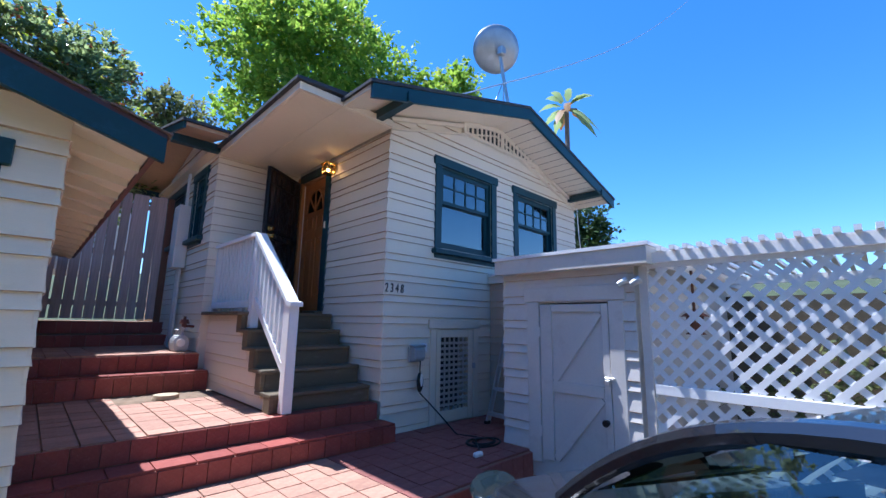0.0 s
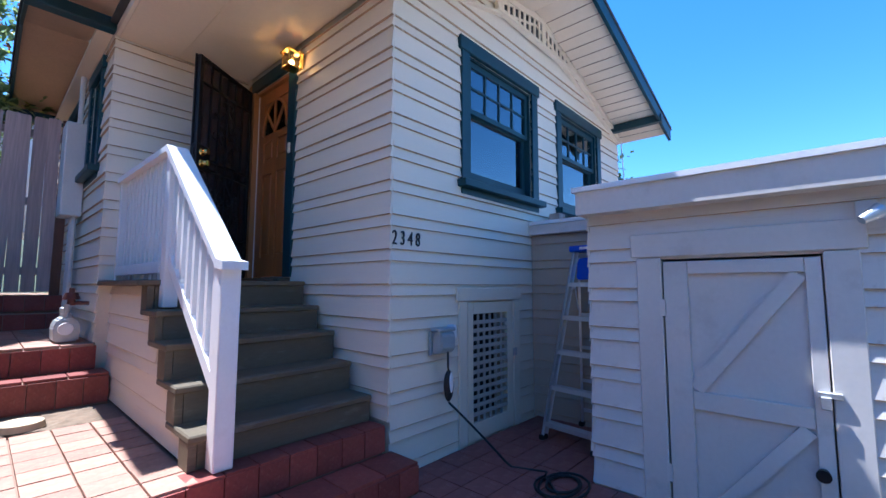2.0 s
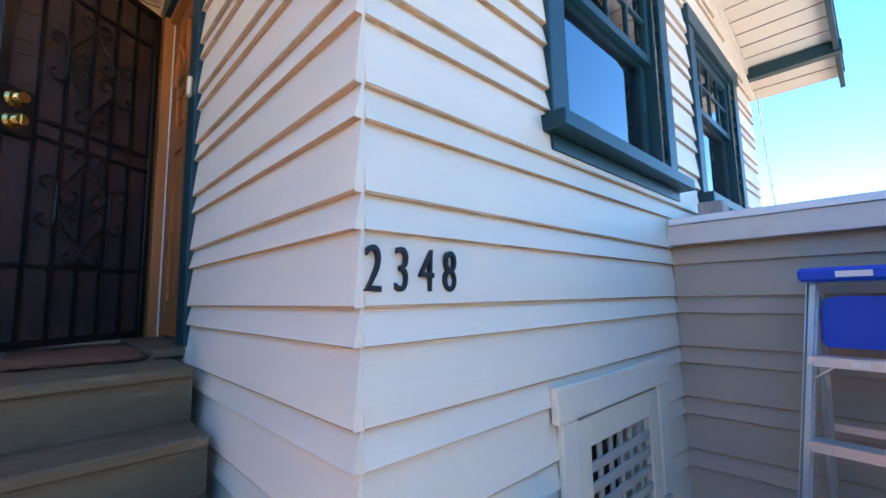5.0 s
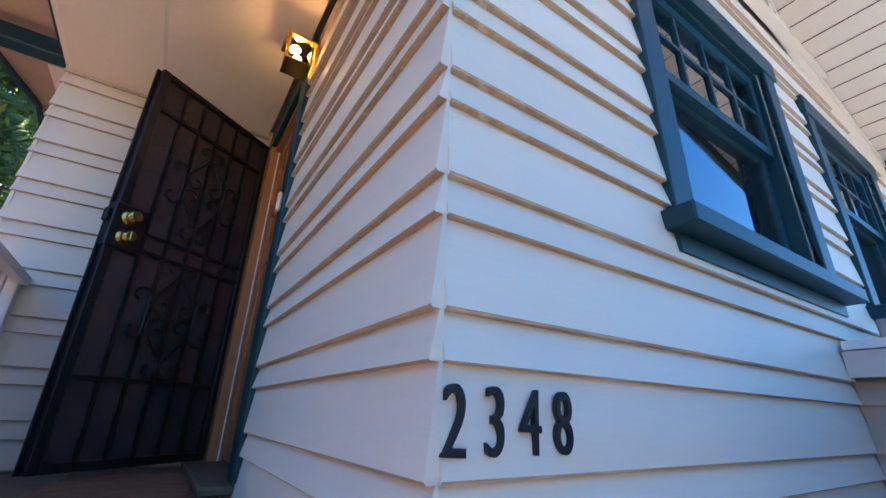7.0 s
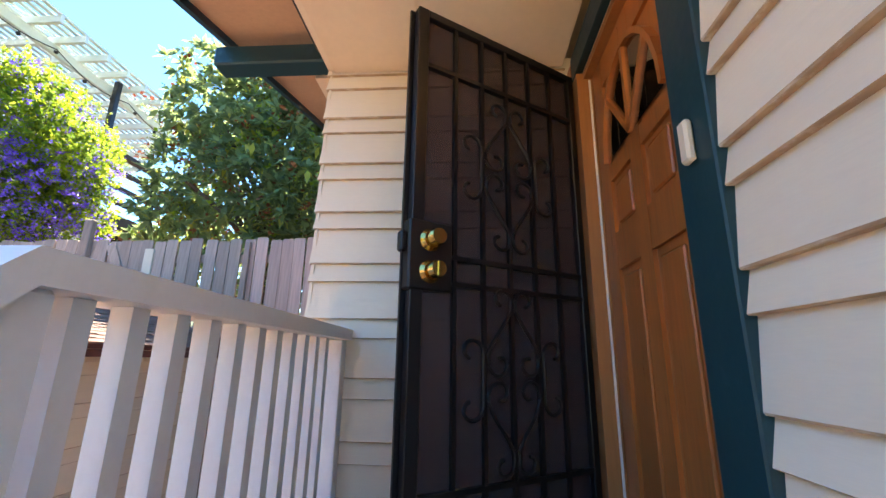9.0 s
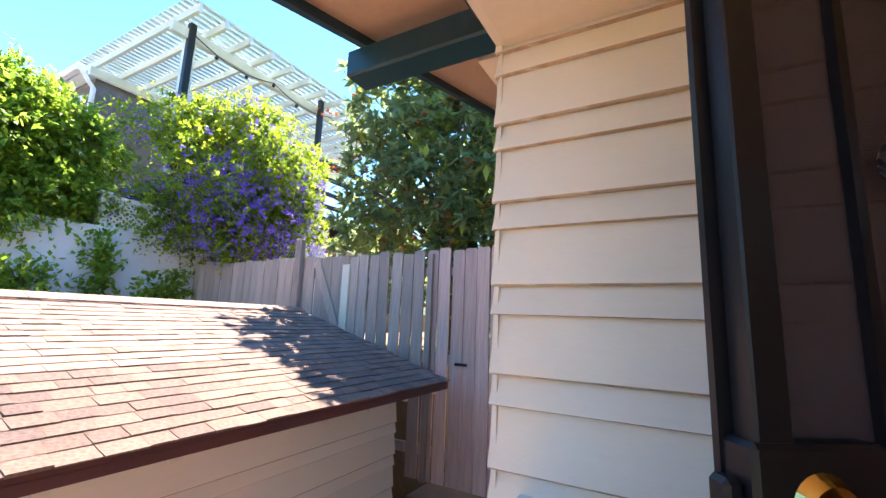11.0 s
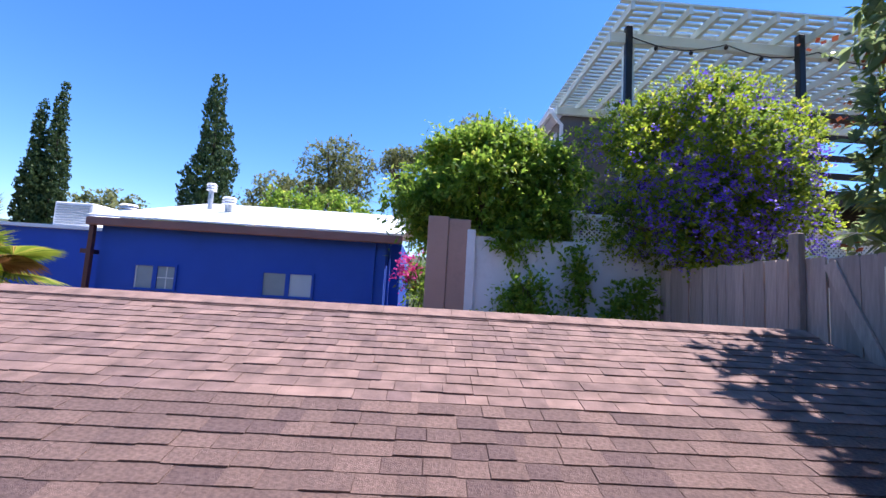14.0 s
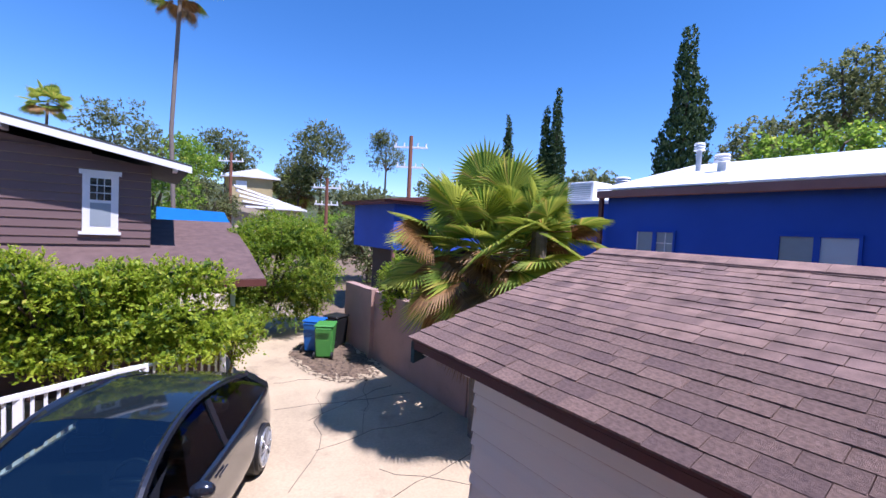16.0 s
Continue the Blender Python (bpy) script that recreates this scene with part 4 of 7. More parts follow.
# ---- shed beside the house, with the low wall and its flat roof ----
SHX, SHY0, SHY1 = 3.72, 1.56, 2.98
SDOOR = (1.80, 2.54, 0.25, 1.74)
bm = bmesh.new()
for y0, y1, z0, z1 in ((SHY0, SDOOR[0], 0.0, 2.05), (SDOOR[1], SHY1, 0.0, 2.05), (SDOOR[0], SDOOR[1], 0.0, SDOOR[2]), (SDOOR[0], SDOOR[1], SDOOR[3], 2.05)):
    bm_box(bm, SHX, SHX + 0.1, y0, y1, z0, z1)
bm_box(bm, SHX + 0.1, 7.3, SHY1 - 0.1, SHY1, 0, 2.05)
bm_box(bm, SHX + 0.1, 7.3, SHY0, SHY0 + 0.1, 0, 2.05)
# unseen end wall, added to keep daylight out of the door gap
bm_box(bm, 7.2, 7.3, SHY0 + 0.1, SHY1 - 0.1, 0, 2.05)
bm_box(bm, SHX + 0.1, 7.2, SHY0 + 0.1, SHY1 - 0.1, 0, 0.05)
shed = structure("shed_wall", bm, M_SHED, "pale lap-sided shed walls", "shed")
siding(shed, B_SHED, "-x", SHX, SHY0, SHY1 + 0.016, 0.2, 2.05, holes=[(SDOOR[0] - 0.10, SDOOR[1] + 0.12, 0, 1.86)], origin=0.30, period=0.2525, wide=0.17)
siding(shed, B_SHED, "+y", SHY1, SHX - 0.016, 4.76, 0.2, 2.05, origin=0.30)
bm = bmesh.new()
bm_box(bm, SHX - 0.14, 7.3, SHY0 - 0.16, SHY1 + 0.04, 2.05, 2.20)
bm_box(bm, 4.70, 7.3, SHY1 + 0.041, SY - 0.03, 2.10, 2.20)
structure("shed_roof", bm, M_SHED, "flat shed roof with a deep pale fascia", "roof")
bm = bmesh.new()
bm_box(bm, SHX - 0.16, 7.3, SHY0 - 0.18, SHY1 + 0.06, 2.202, 2.235)
bm_box(bm, 4.68, 7.3, SHY1 + 0.061, SY - 0.03, 2.202, 2.235)
structure("shed_roof_edge", bm, M_ROOFWHITE, "white weathered edge of the shed roof", "roof")
bm = bmesh.new()
bm_box(bm, 4.76, 4.86, SHY1, SY - 0.001, 0.2, 2.10)
low_wall = structure("wall_low", bm, M_GREYSIDE, "greige lap-sided low wall behind the ladder", "wall")
siding(low_wall, B_GREY, "-x", 4.76, SHY1, SY - 0.02, 0.29, 2.10)
boxes("trim_low_wall", M_SHED, None, (4.69, 4.757, SHY1 + 0.03, SY - 0.022, 2.10, 2.196))
tagged(bpy.data.objects["trim_low_wall"], "pale board along the low wall's top", "trim", kind="structure")

sd = thing("door_2", "pale ledged and braced plank shed door, shut", "door")
sd["kind"] = "structure"
y0, y1, z0, z1 = SDOOR
boxes("door_leaf", M_SHED, sd, (SHX + 0.004, SHX + 0.03, y0 + 0.01, y1 - 0.01, z0, z1 - 0.015))
boxes("stile", M_SHED, sd, (SHX - 0.02, SHX + 0.003, y0 + 0.012, y0 + 0.075, z0, z1 - 0.016), bevel=0.003)
boxes("stile", M_SHED, sd, (SHX - 0.02, SHX + 0.003, y1 - 0.14, y1 - 0.012, z0, z1 - 0.016), bevel=0.003)
boxes("ledge", M_SHED, sd, (SHX - 0.02, SHX + 0.003, y0 + 0.077, y1 - 0.142, z1 - 0.09, z1 - 0.016), bevel=0.003)
boxes("ledge", M_SHED, sd, (SHX - 0.02, SHX + 0.003, y0 + 0.077, y1 - 0.142, 0.88, 0.98), bevel=0.003)
for za, zb in ((0.99, z1 - 0.10), (z0 + 0.02, 0.87)):
    bm = bmesh.new()
    bm_bar(bm, (SHX - 0.009, y1 - 0.16, za), (SHX - 0.009, y0 + 0.10, zb), 0.07, 0.018, up=(1, 0, 0))
    part("brace", bm, M_SHED, sd)
boxes("casing", M_SHED, sd, (SHX - 0.028, SHX - 0.0, y1 - 0.002, y1 + 0.14, 0.2, 1.75), (SHX - 0.028, SHX, y0 - 0.13, y0 + 0.004, 0.2, 1.75), (SHX - 0.034, SHX, y0 - 0.16, y1 + 0.17, 1.755, 1.90), bevel=0.005)
latch = boxes("latch", M_STEEL, sd, (SHX - 0.045, SHX - 0.021, y0 - 0.03, y0 + 0.06, 1.04, 1.07), (SHX - 0.06, SHX - 0.046, y0 + 0.01, y0 + 0.05, 0.99, 1.05), bevel=0.003)
bm = bmesh.new()
bmesh.ops.create_cone(bm, cap_ends=True, segments=16, radius1=0.03, radius2=0.024, depth=0.05, matrix=Matrix.Translation((SHX - 0.04, y0 + 0.06, 0.68)) @ pose(0, 0, 0, 0, 90))
part("knob", bm, M_IRON, sd, "black round knob")
for z in (0.5, 1.45):
    boxes("hinge", M_SHED, sd, (SHX - 0.034, SHX - 0.0285, y1 - 0.02, y1 + 0.01, z - 0.05, z + 0.05))
fl = thing("flood_light", "weathered white twin flood light on the shed corner", "lamp")
boxes("mount", M_SHED, fl, (SHX - 0.05, SHX - 0.036, 1.60, 1.68, 1.90, 1.98), bevel=0.004)
for dz in (-0.06, 0.05):
    bm = bmesh.new()
    bmesh.ops.create_cone(bm, cap_ends=True, segments=16, radius1=0.02, radius2=0.038, depth=0.09, matrix=Matrix.Translation((SHX - 0.1, 1.58 + dz, 1.90)) @ pose(0, 0, 0, 60, 0, 30))
    part("lamp_head", bm, M_STEEL, fl)

# crawl-space door with a square lattice
cd = thing("door_3", "cream crawl-space door with a square lattice grille", "door")
cd["kind"] = "structure"
boxes("casing", M_SIDING, cd, (3.56, 3.66, SY - 0.04, SY - 0.019, 0.28, 1.45), (4.36, 4.46, SY - 0.04, SY - 0.019, 0.28, 1.45), (3.53, 4.49, SY - 0.046, SY - 0.019, 1.452, 1.565), bevel=0.004)
boxes("door_frame", M_CREAM, cd, (3.67, 3.745, SY - 0.035, SY - 0.004, 0.30, 1.44), (4.255, 4.35, SY - 0.035, SY - 0.004, 0.30, 1.44), (3.746, 4.254, SY - 0.035, SY - 0.004, 1.34, 1.44), (3.746, 4.254, SY - 0.035, SY - 0.004, 0.30, 0.44), bevel=0.003)
for i in range(5):
    x = 3.746 + (i + 1) * 0.0847
    boxes("lath", M_LATH, cd, (x - 0.014, x + 0.014, SY - 0.022, SY - 0.014, 0.44, 1.34))
for i in range(12):
    z = 0.44 + (i + 1) * 0.069
    boxes("lath", M_LATH, cd, (3.746, 4.254, SY - 0.031, SY - 0.0225, z - 0.016, z + 0.016))
# added black sheet, painted darkness of the crawl space behind the laths
boxes("painted_dark_void", M_BLACK, cd, (3.70, 4.30, SY + 0.122, SY + 0.13, 0.40, 1.40))
boxes("hasp", M_STEEL, cd, (4.33, 4.38, SY - 0.062, SY - 0.041, 0.93, 1.0), bevel=0.004)

# power outlet box and charging lead
ob_ = thing("outlet_box", "grey weatherproof outlet box with a hanging plug", "outlet")
bm = bmesh.new()
bm_prism(bm, [(3.935, 1.235), (3.915, 1.205), (3.915, 1.11), (3.945, 1.075), (4.012, 1.075), (4.012, 1.235)], "x", 3.225, 3.385)
bmesh.ops.bevel(bm, geom=bm.edges[:], offset=0.008, segments=2, affect="EDGES")
part("cover", bm, M_GREYBOX, ob_)
boxes("hood", M_GREYBOX, ob_, (3.205, 3.405, 3.925, 4.014, 1.236, 1.262), bevel=0.008)
boxes("back_plate", M_GREYBOX, ob_, (3.205, 3.405, 4.0125, 4.033, 1.06, 1.2355), bevel=0.004)
boxes("plug", M_WHITE, ob_, (3.407, 3.452, 3.955, 4.03, 1.17, 1.275), bevel=0.008, label="white plug-in adapter")

lead = thing("charging_cable", "black charging cable with a white-striped plug coiled on the tiles", "cable")
bm = bmesh.new()
bm_tube(bm, [(3.335, 3.95, 1.08), (3.315, 3.93, 0.98), (3.31, 3.92, 0.94)], 0.008, 8)
pts = [(3.31, 3.92, 0.72)]
for i in range(1, 15):
    t = i / 14
    pts.append((3.31 + 0.42 * t - 0.1 * t * t, 3.92 - 0.62 * t, 0.72 - 0.42 * min(1, 1.6 * t)))
cx, cy = 3.50, 3.12
for i in range(60):
    t = i / 60 * 6.2 * math.pi
    pts.append((cx + (0.17 + 0.05 * math.sin(t * 0.31)) * math.cos(t + 1.2), cy + (0.13 + 0.04 * math.cos(t * 0.23)) * math.sin(t + 1.2), 0.302 + 0.008 * (i % 14) / 14 + 0.016 * i / 60))
pts += [(3.2, 2.9, 0.302), (3.12, 2.86, 0.302)]
bm_tube(bm, pts, 0.009, 6)
part("cord", bm, M_BLACK, lead, smooth=True)
bm = bmesh.new()
bmesh.ops.create_uvsphere(bm, u_segments=16, v_segments=12, radius=1, matrix=Matrix.Translation((3.31, 3.92, 0.84)) @ Matrix.Diagonal((0.045, 0.032, 0.115, 1)))
part("brick", bm, M_BLACK, lead, "black charger body", smooth=True)
bm = bmesh.new()
bmesh.ops.create_uvsphere(bm, u_segments=12, v_segments=10, radius=1, matrix=Matrix.Translation((3.31, 3.893, 0.865)) @ Matrix.Diagonal((0.022, 0.008, 0.075, 1)))
part("stripe", bm, M_WHITE, lead, "white stripe", smooth=True)
boxes("connector", M_WHITE, lead, (3.05, 3.16, 2.82, 2.87, 0.30, 0.345), bevel=0.012)


def ladder():
    """Step ladder, front feet at z=0, climbing face to -y, standing almost closed."""
    d = thing("step_ladder", "aluminium step ladder with a blue plastic top", "ladder")
    H_, wb, wt, lean = 1.60, 0.235, 0.135, 0.40
    at = lambda t, s: (s * (wb + (wt - wb) * t), lean * t, H_ * t)
    for sx in (-1, 1):
        # channel rails: a web and two thin flanges
        bm = bmesh.new()
        a, b = Vector(at(0, sx)), Vector(at(1, sx))
        bm_bar(bm, a, b, 0.004, 0.064)
        for off in (-0.030, 0.030):
            o = Vector((-sx * 0.010, off, 0))
            bm_bar(bm, a + o, b + o, 0.020, 0.004)
        part("front_rail", bm, M_ALU, d)
        bm = bmesh.new()
        bm_bar(bm, (sx * (wb - 0.03), lean + 0.16, 0), (sx * (wt - 0.01), lean + 0.035, H_ - 0.06), 0.022, 0.03)
        part("back_rail", bm, M_ALU, d)
        for y in (0.0, lean + 0.16):
            w = wb if y == 0 else wb - 0.03
            boxes("foot", M_BLACK, d, (sx * w - 0.022, sx * w + 0.022, y - 0.038, y + 0.038, 0, 0.04), bevel=0.005)
        bm = bmesh.new()
        p = at(0.80, sx)
        bm_bar(bm, (p[0] - sx * 0.012, p[1] - 0.02, p[2] - 0.055), (p[0] - sx * 0.075, p[1] - 0.02, p[2] - 0.006), 0.006, 0.022, up=(0, 1, 0))
        part("gusset", bm, M_ALU, d)
        bm = bmesh.new()
        bm_tube(bm, [(p[0] - sx * 0.02, p[1] + 0.06, p[2] - 0.01), (p[0] - sx * 0.025, p[1] + 0.10, p[2] - 0.21)], 0.006, 6)
        part("spreader", bm, M_ALU, d)
    for k in range(1, 6):
        t = 1 - 0.292 * k / H_
        w, y, z = wb + (wt - wb) * t - 0.004, lean * t, H_ * t
        st_ = boxes("step", M_ALU, d, (-w, w, y - 0.035, y + 0.042, z - 0.004, z), (-w, w, y - 0.038, y - 0.034, z - 0.034, z + 0.002), (-w, w, y + 0.042, y + 0.046, z - 0.03, z))
        for i in range(4):
            boxes("tread_rib", M_ALU, st_, (-w + 0.01, w - 0.01, y - 0.026 + i * 0.018, y - 0.020 + i * 0.018, z + 0.0005, z + 0.003))
    for z in (1.02, 0.72, 0.42, 0.15):
        t = z / H_
        w = wb - 0.03 + (wt - wb + 0.02) * t
        y = lean + 0.16 - 0.125 * t
        boxes("back_bar", M_ALU, d, (-w, w, y - 0.006, y + 0.006, z - 0.014, z + 0.014))
    boxes("top", M_BLUEPL, d, (-0.165, 0.165, lean - 0.07, lean + 0.11, H_ - 0.012, H_ + 0.042), bevel=0.012)
    bm = bmesh.new()
    bm_prism(bm, [(-0.105, 0.0), (-0.122, 0.02), (-0.112, 0.145), (-0.098, 0.185), (-0.06, 0.195), (0.06, 0.195), (0.098, 0.185), (0.112, 0.145), (0.122, 0.02), (0.105, 0.0)], "y", 0.0, 0.03)
    bmesh.ops.translate(bm, verts=bm.verts, vec=(0, lean - 0.012, H_ - 0.262))
    part("pail_shelf", bm, M_BLUEPL, d, "folded blue plastic shelf")
    boxes("label", M_WHITE, d, (-0.05, 0.05, lean - 0.0735, lean - 0.071, H_ + 0.004, H_ + 0.026))
    boxes("label", M_WHITE, d, (-0.03, 0.02, lean * 0.82 - 0.040, lean * 0.82 - 0.0385, H_ * 0.8175 - 0.026, H_ * 0.8175 - 0.006))
    return d


lad = ladder()
lad.matrix_basis = pose(4.16, 3.40, 0.30, 0, 0, -97)

# ---- white lattice and slatted cover south of the shed ----
LX, LY0, LY1 = 3.76, -3.2, 1.50
lf = thing("lattice_screen", "white diagonal lattice screen with a mid rail", "lattice")


def lattice(parent, x, y0, y1, z0, z1, step, w, material, th=0.007):
    bmu = bmesh.new()
    bm_box(bmu, -w / 2, w / 2, -th / 2, th / 2, 0, 1)
    me = mesh_of(bmu, "lath", material)
    for s in (1, -1):
        c = y0 - (z1 - z0) if s > 0 else y0
        while c < (y1 if s > 0 else y1 + (z1 - z0)):
            c += step
            # the strip y = c + s * (z - z0), cut to the panel
            za, zb = z0, z1
            lo, hi = (y0 - c) * s, (y1 - c) * s
            lo, hi = min(lo, hi), max(lo, hi)
            za, zb = max(z0, z0 + lo), min(z1, z0 + hi)
            if zb - za < 0.03:
                continue
            ob = new("lath", me)
            ya = c + s * (za - z0)
            ob.matrix_basis = pose(x + (0.004 if s > 0 else -0.004), ya, za, -45 * s, 0, 0) @ pose(0, 0, 0, 0, 0, 90) @ Matrix.Diagonal((1, 1, (zb - za) * math.sqrt(2), 1))
            ob.parent = parent


lattice(lf, LX, LY0, LY1, 1.05, 2.02, 0.148, 0.044, M_WHITE)
lattice(lf, LX, LY0, LY1, 0.0, 0.97, 0.148, 0.044, M_WHITE)
boxes("mid_rail", M_WHITE, lf, (LX - 0.03, LX + 0.02, LY0, LY1 - 0.05, 0.97, 1.05), bevel=0.004)
boxes("post", M_SHED, lf, (LX - 0.03, LX + 0.03, LY1 - 0.04, LY1 + 0.03, 0.0, 2.04))
boxes("post", M_SHED, lf, (LX - 0.02, LX + 0.04, -0.9, -0.84, 0.0, 2.04))
boxes("top_rail", M_WHITE, lf, (LX - 0.02, LX + 0.02, LY0, LY1, 2.021, 2.10))
cover = thing("slat_cover", "white slatted patio cover over the lattice screen", "pergola")
boxes("beam", M_WHITE, cover, (LX - 0.06, LX - 0.022, LY0, LY1 - 0.02, 2.06, 2.15))
bm = bmesh.new()
bm_box(bm, -0.12, 2.6, -0.019, 0.019, 0, 0.038)
me_sl = mesh_of(bm, "slat", M_WHITE)
for i in range(46):
    o = new("slat", me_sl)
    o.matrix_basis = pose(LX, LY1 - 0.08 - i * 0.10, 2.151)
    o.parent = cover
boxes("beam", M_WHITE, cover, (6.2, 6.28, LY0, LY1 - 0.02, 2.06, 2.15))
boxes("post", M_WHITE, cover, (6.2, 6.28, -0.9, -0.82, 0, 2.06), (6.2, 6.28, LY0, LY0 + 0.08, 0, 2.06))

hl = thing("hanging_lantern", "brown metal lantern hanging behind the lattice", "lantern")
bm = bmesh.new()
for z, r0, r1, h in ((1.78, 0.012, 0.012, 0.36), (1.585, 0.115, 0.025, 0.06), (1.49, 0.06, 0.07, 0.13), (1.415, 0.085, 0.05, 0.03)):
    bmesh.ops.create_cone(bm, cap_ends=True, segments=8, radius1=r0, radius2=r1, depth=h, matrix=Matrix.Translation((4.12, 1.22, z + 0.06)))
part("lantern_body", bm, M_REDWOOD, hl)

# ---- wooden fence behind the garage ----
FY = 8.92
fence = thing("wood_fence", "weathered grey wooden board fence with gaps", "fence")
bm = bmesh.new()
bm_prism(bm, [(-0.062, 0), (0.062, 0), (0.062, 1.0), (0.052, 1.012), (-0.052, 1.012), (-0.062, 1.0)], "y", -0.01, 0.01)
me_f = mesh_of(bm, "fence_board", M_GREYWOOD)
me_g = me_f.copy()
me_g.materials[0] = M_GATEWOOD
x = -4.1
while x < 1.56:
    ob = new("board", me_g if x > -0.15 else me_f)
    low = 1.50 if x > -0.3 else 2.2
    hgt = 3.64 + random.uniform(-0.02, 0.02) - low
    ob.matrix_basis = pose(x, FY + random.uniform(-0.006, 0.006), low, 0, random.uniform(-0.7, 0.7), 0) @ Matrix.Diagonal((1, 1, hgt, 1))
    ob.parent = fence
    x += 0.1265 + random.uniform(0, 0.007) + (0.016 if -1.2 < x < 0.15 else 0.006 if x > 0.1 else 0)
for z in (1.75, 2.6, 3.45):
    boxes("rail", M_GREYWOOD, fence, (-4.1, 1.58, FY + 0.02, FY + 0.06, z - 0.045, z + 0.045))
boxes("post", M_GREYWOOD, fence, (-1.98, -1.88, FY - 0.09, FY - 0.012, 2.2, 3.88), bevel=0.01)
boxes("post", M_GREYWOOD, fence, (-0.10, -0.05, FY - 0.05, FY - 0.012, 1.5, 3.62))
boxes("post", M_REDWOOD, fence, (1.50, 1.59, FY - 0.08, FY - 0.012, 1.46, 3.66))
bm = bmesh.new()
bm_bar(bm, (-1.66, FY - 0.022, 3.60), (-1.25, FY - 0.022, 2.75), 0.10, 0.02, up=(0, 1, 0))
part("loose_board", bm, M_GREYWOOD, fence, "loose weathered board leaning across")
boxes("pale_board", M_CREAM, fence, (-1.24, -1.14, FY - 0.035, FY - 0.013, 2.5, 3.55))
boxes("gate_latch", M_IRON, fence, (0.22, 0.34, FY - 0.03, FY - 0.012, 2.56, 2.585))

# ---- low white outbuilding beyond the fence ----
ob2 = thing("white_outbuilding", "white outbuilding with a dark teal roof edge behind the fence", "building")
boxes("wall", M_STUCCO, ob2, (-0.9, 1.7, 13.0, 15.0, 2.59, 4.98))
boxes("roof_edge", M_TEAL, ob2, (-1.0, 1.8, 12.9, 15.1, 4.981, 5.08))

# ---- walls behind the garage ----
bm = bmesh.new()
bm_box(bm, -4.75, -4.5, 6.25, 13.2, 0, 4.02)
bm_box(bm, -4.49, -4.44, 6.20, 6.32, 0, 4.10)
structure("wall_garden", bm, M_STUCCO, "white stucco garden wall behind the garage", "wall")
bm = bmesh.new()
bm_box(bm, -4.85, -4.45, 5.62, 5.92, 0, 4.27, bevel=0.01)
bm_box(bm, -4.80, -4.48, 5.921, 6.25, 0, 4.25, bevel=0.01)
structure("wall_pink", bm, M_PINK, "pinkish stucco wall end behind the garage", "wall")
lt = thing("lattice_topper", "white lattice panel on top of the garden wall", "lattice")
lattice(lt, -4.6, 7.87, 9.4, 4.05, 4.42, 0.075, 0.028, M_WHITE)
lattice(lt, -4.6, 10.9, 13.1, 4.05, 4.42, 0.075, 0.028, M_WHITE)
boxes("rail", M_WHITE, lt, (-4.64, -4.56, 7.8, 13.15, 4.42, 4.47), (-4.63, -4.57, 7.88, 13.1, 4.02, 4.05))
for y in (7.83, 9.45, 10.85, 12.15, 13.15):
    boxes("post", M_WHITE, lt, (-4.66, -4.54, y - 0.05, y + 0.05, 4.0205, 4.4195 if y != 10.85 else 4.41))
    boxes("post_cap", M_WHITE, lt, (-4.68, -4.52, y - 0.07, y + 0.07, 4.471, 4.50), bevel=0.008)
bm = bmesh.new()
bm_box(bm, -30, -4.75, 5.9, 40, -0.05, 3.1)
bm_box(bm, -4.75, -0.2, 9.5, 40, -0.05, 2.6)
structure("ground_upper", bm, M_DIRT, "raised earth of the yard behind the walls", "ground")
bm = bmesh.new()
bm_box(bm, -3.3, -3.05, -6.8, -1.0, -0.4, 1.50)
bm_box(bm, -3.42, -2.95, -5.0, -4.85, -0.4, 1.55)
bm_box(bm, -3.25, -3.08, -1.0, 2.5, -0.4, 0.5)
structure("wall_drive", bm, M_PINK, "weathered pink block wall along the driveway", "wall")

# ---- cobalt house ----
bh = thing("blue_house", "cobalt blue stucco house with a white roof", "house")
BX = -8.5
boxes("wall", M_BLUEWALL, bh, (-16, BX, -2.05, 4.62, -0.4, 4.32))
boxes("wall", M_BLUEWALL, bh, (-16, BX - 0.6, 4.63, 4.95, -0.4, 4.30))
boxes("soffit", M_BROWNTRIM, bh, (BX - 0.1, BX + 0.24, -2.15, 5.0, 4.30, 4.39))
boxes("gutter", M_GUTTER, bh, (BX + 0.241, BX + 0.34, -2.2, 5.02, 4.20, 4.39), bevel=0.02)
bm = bmesh.new()
bm_prism(bm, [(BX + 0.34, 4.402), (BX + 0.34, 4.44), (-13.4, 5.75), (-17.5, 5.4), (-17.5, 5.3), (-13.4, 5.66)], "y", -2.2, 5.05)
part("roof", bm, M_ROOFWHITE, bh)
for i in range(11):
    boxes("rafter_end", M_BROWNTRIM, bh, (BX + 0.02, BX + 0.23, -1.9 + i * 0.66, -1.84 + i * 0.66, 4.22, 4.30))
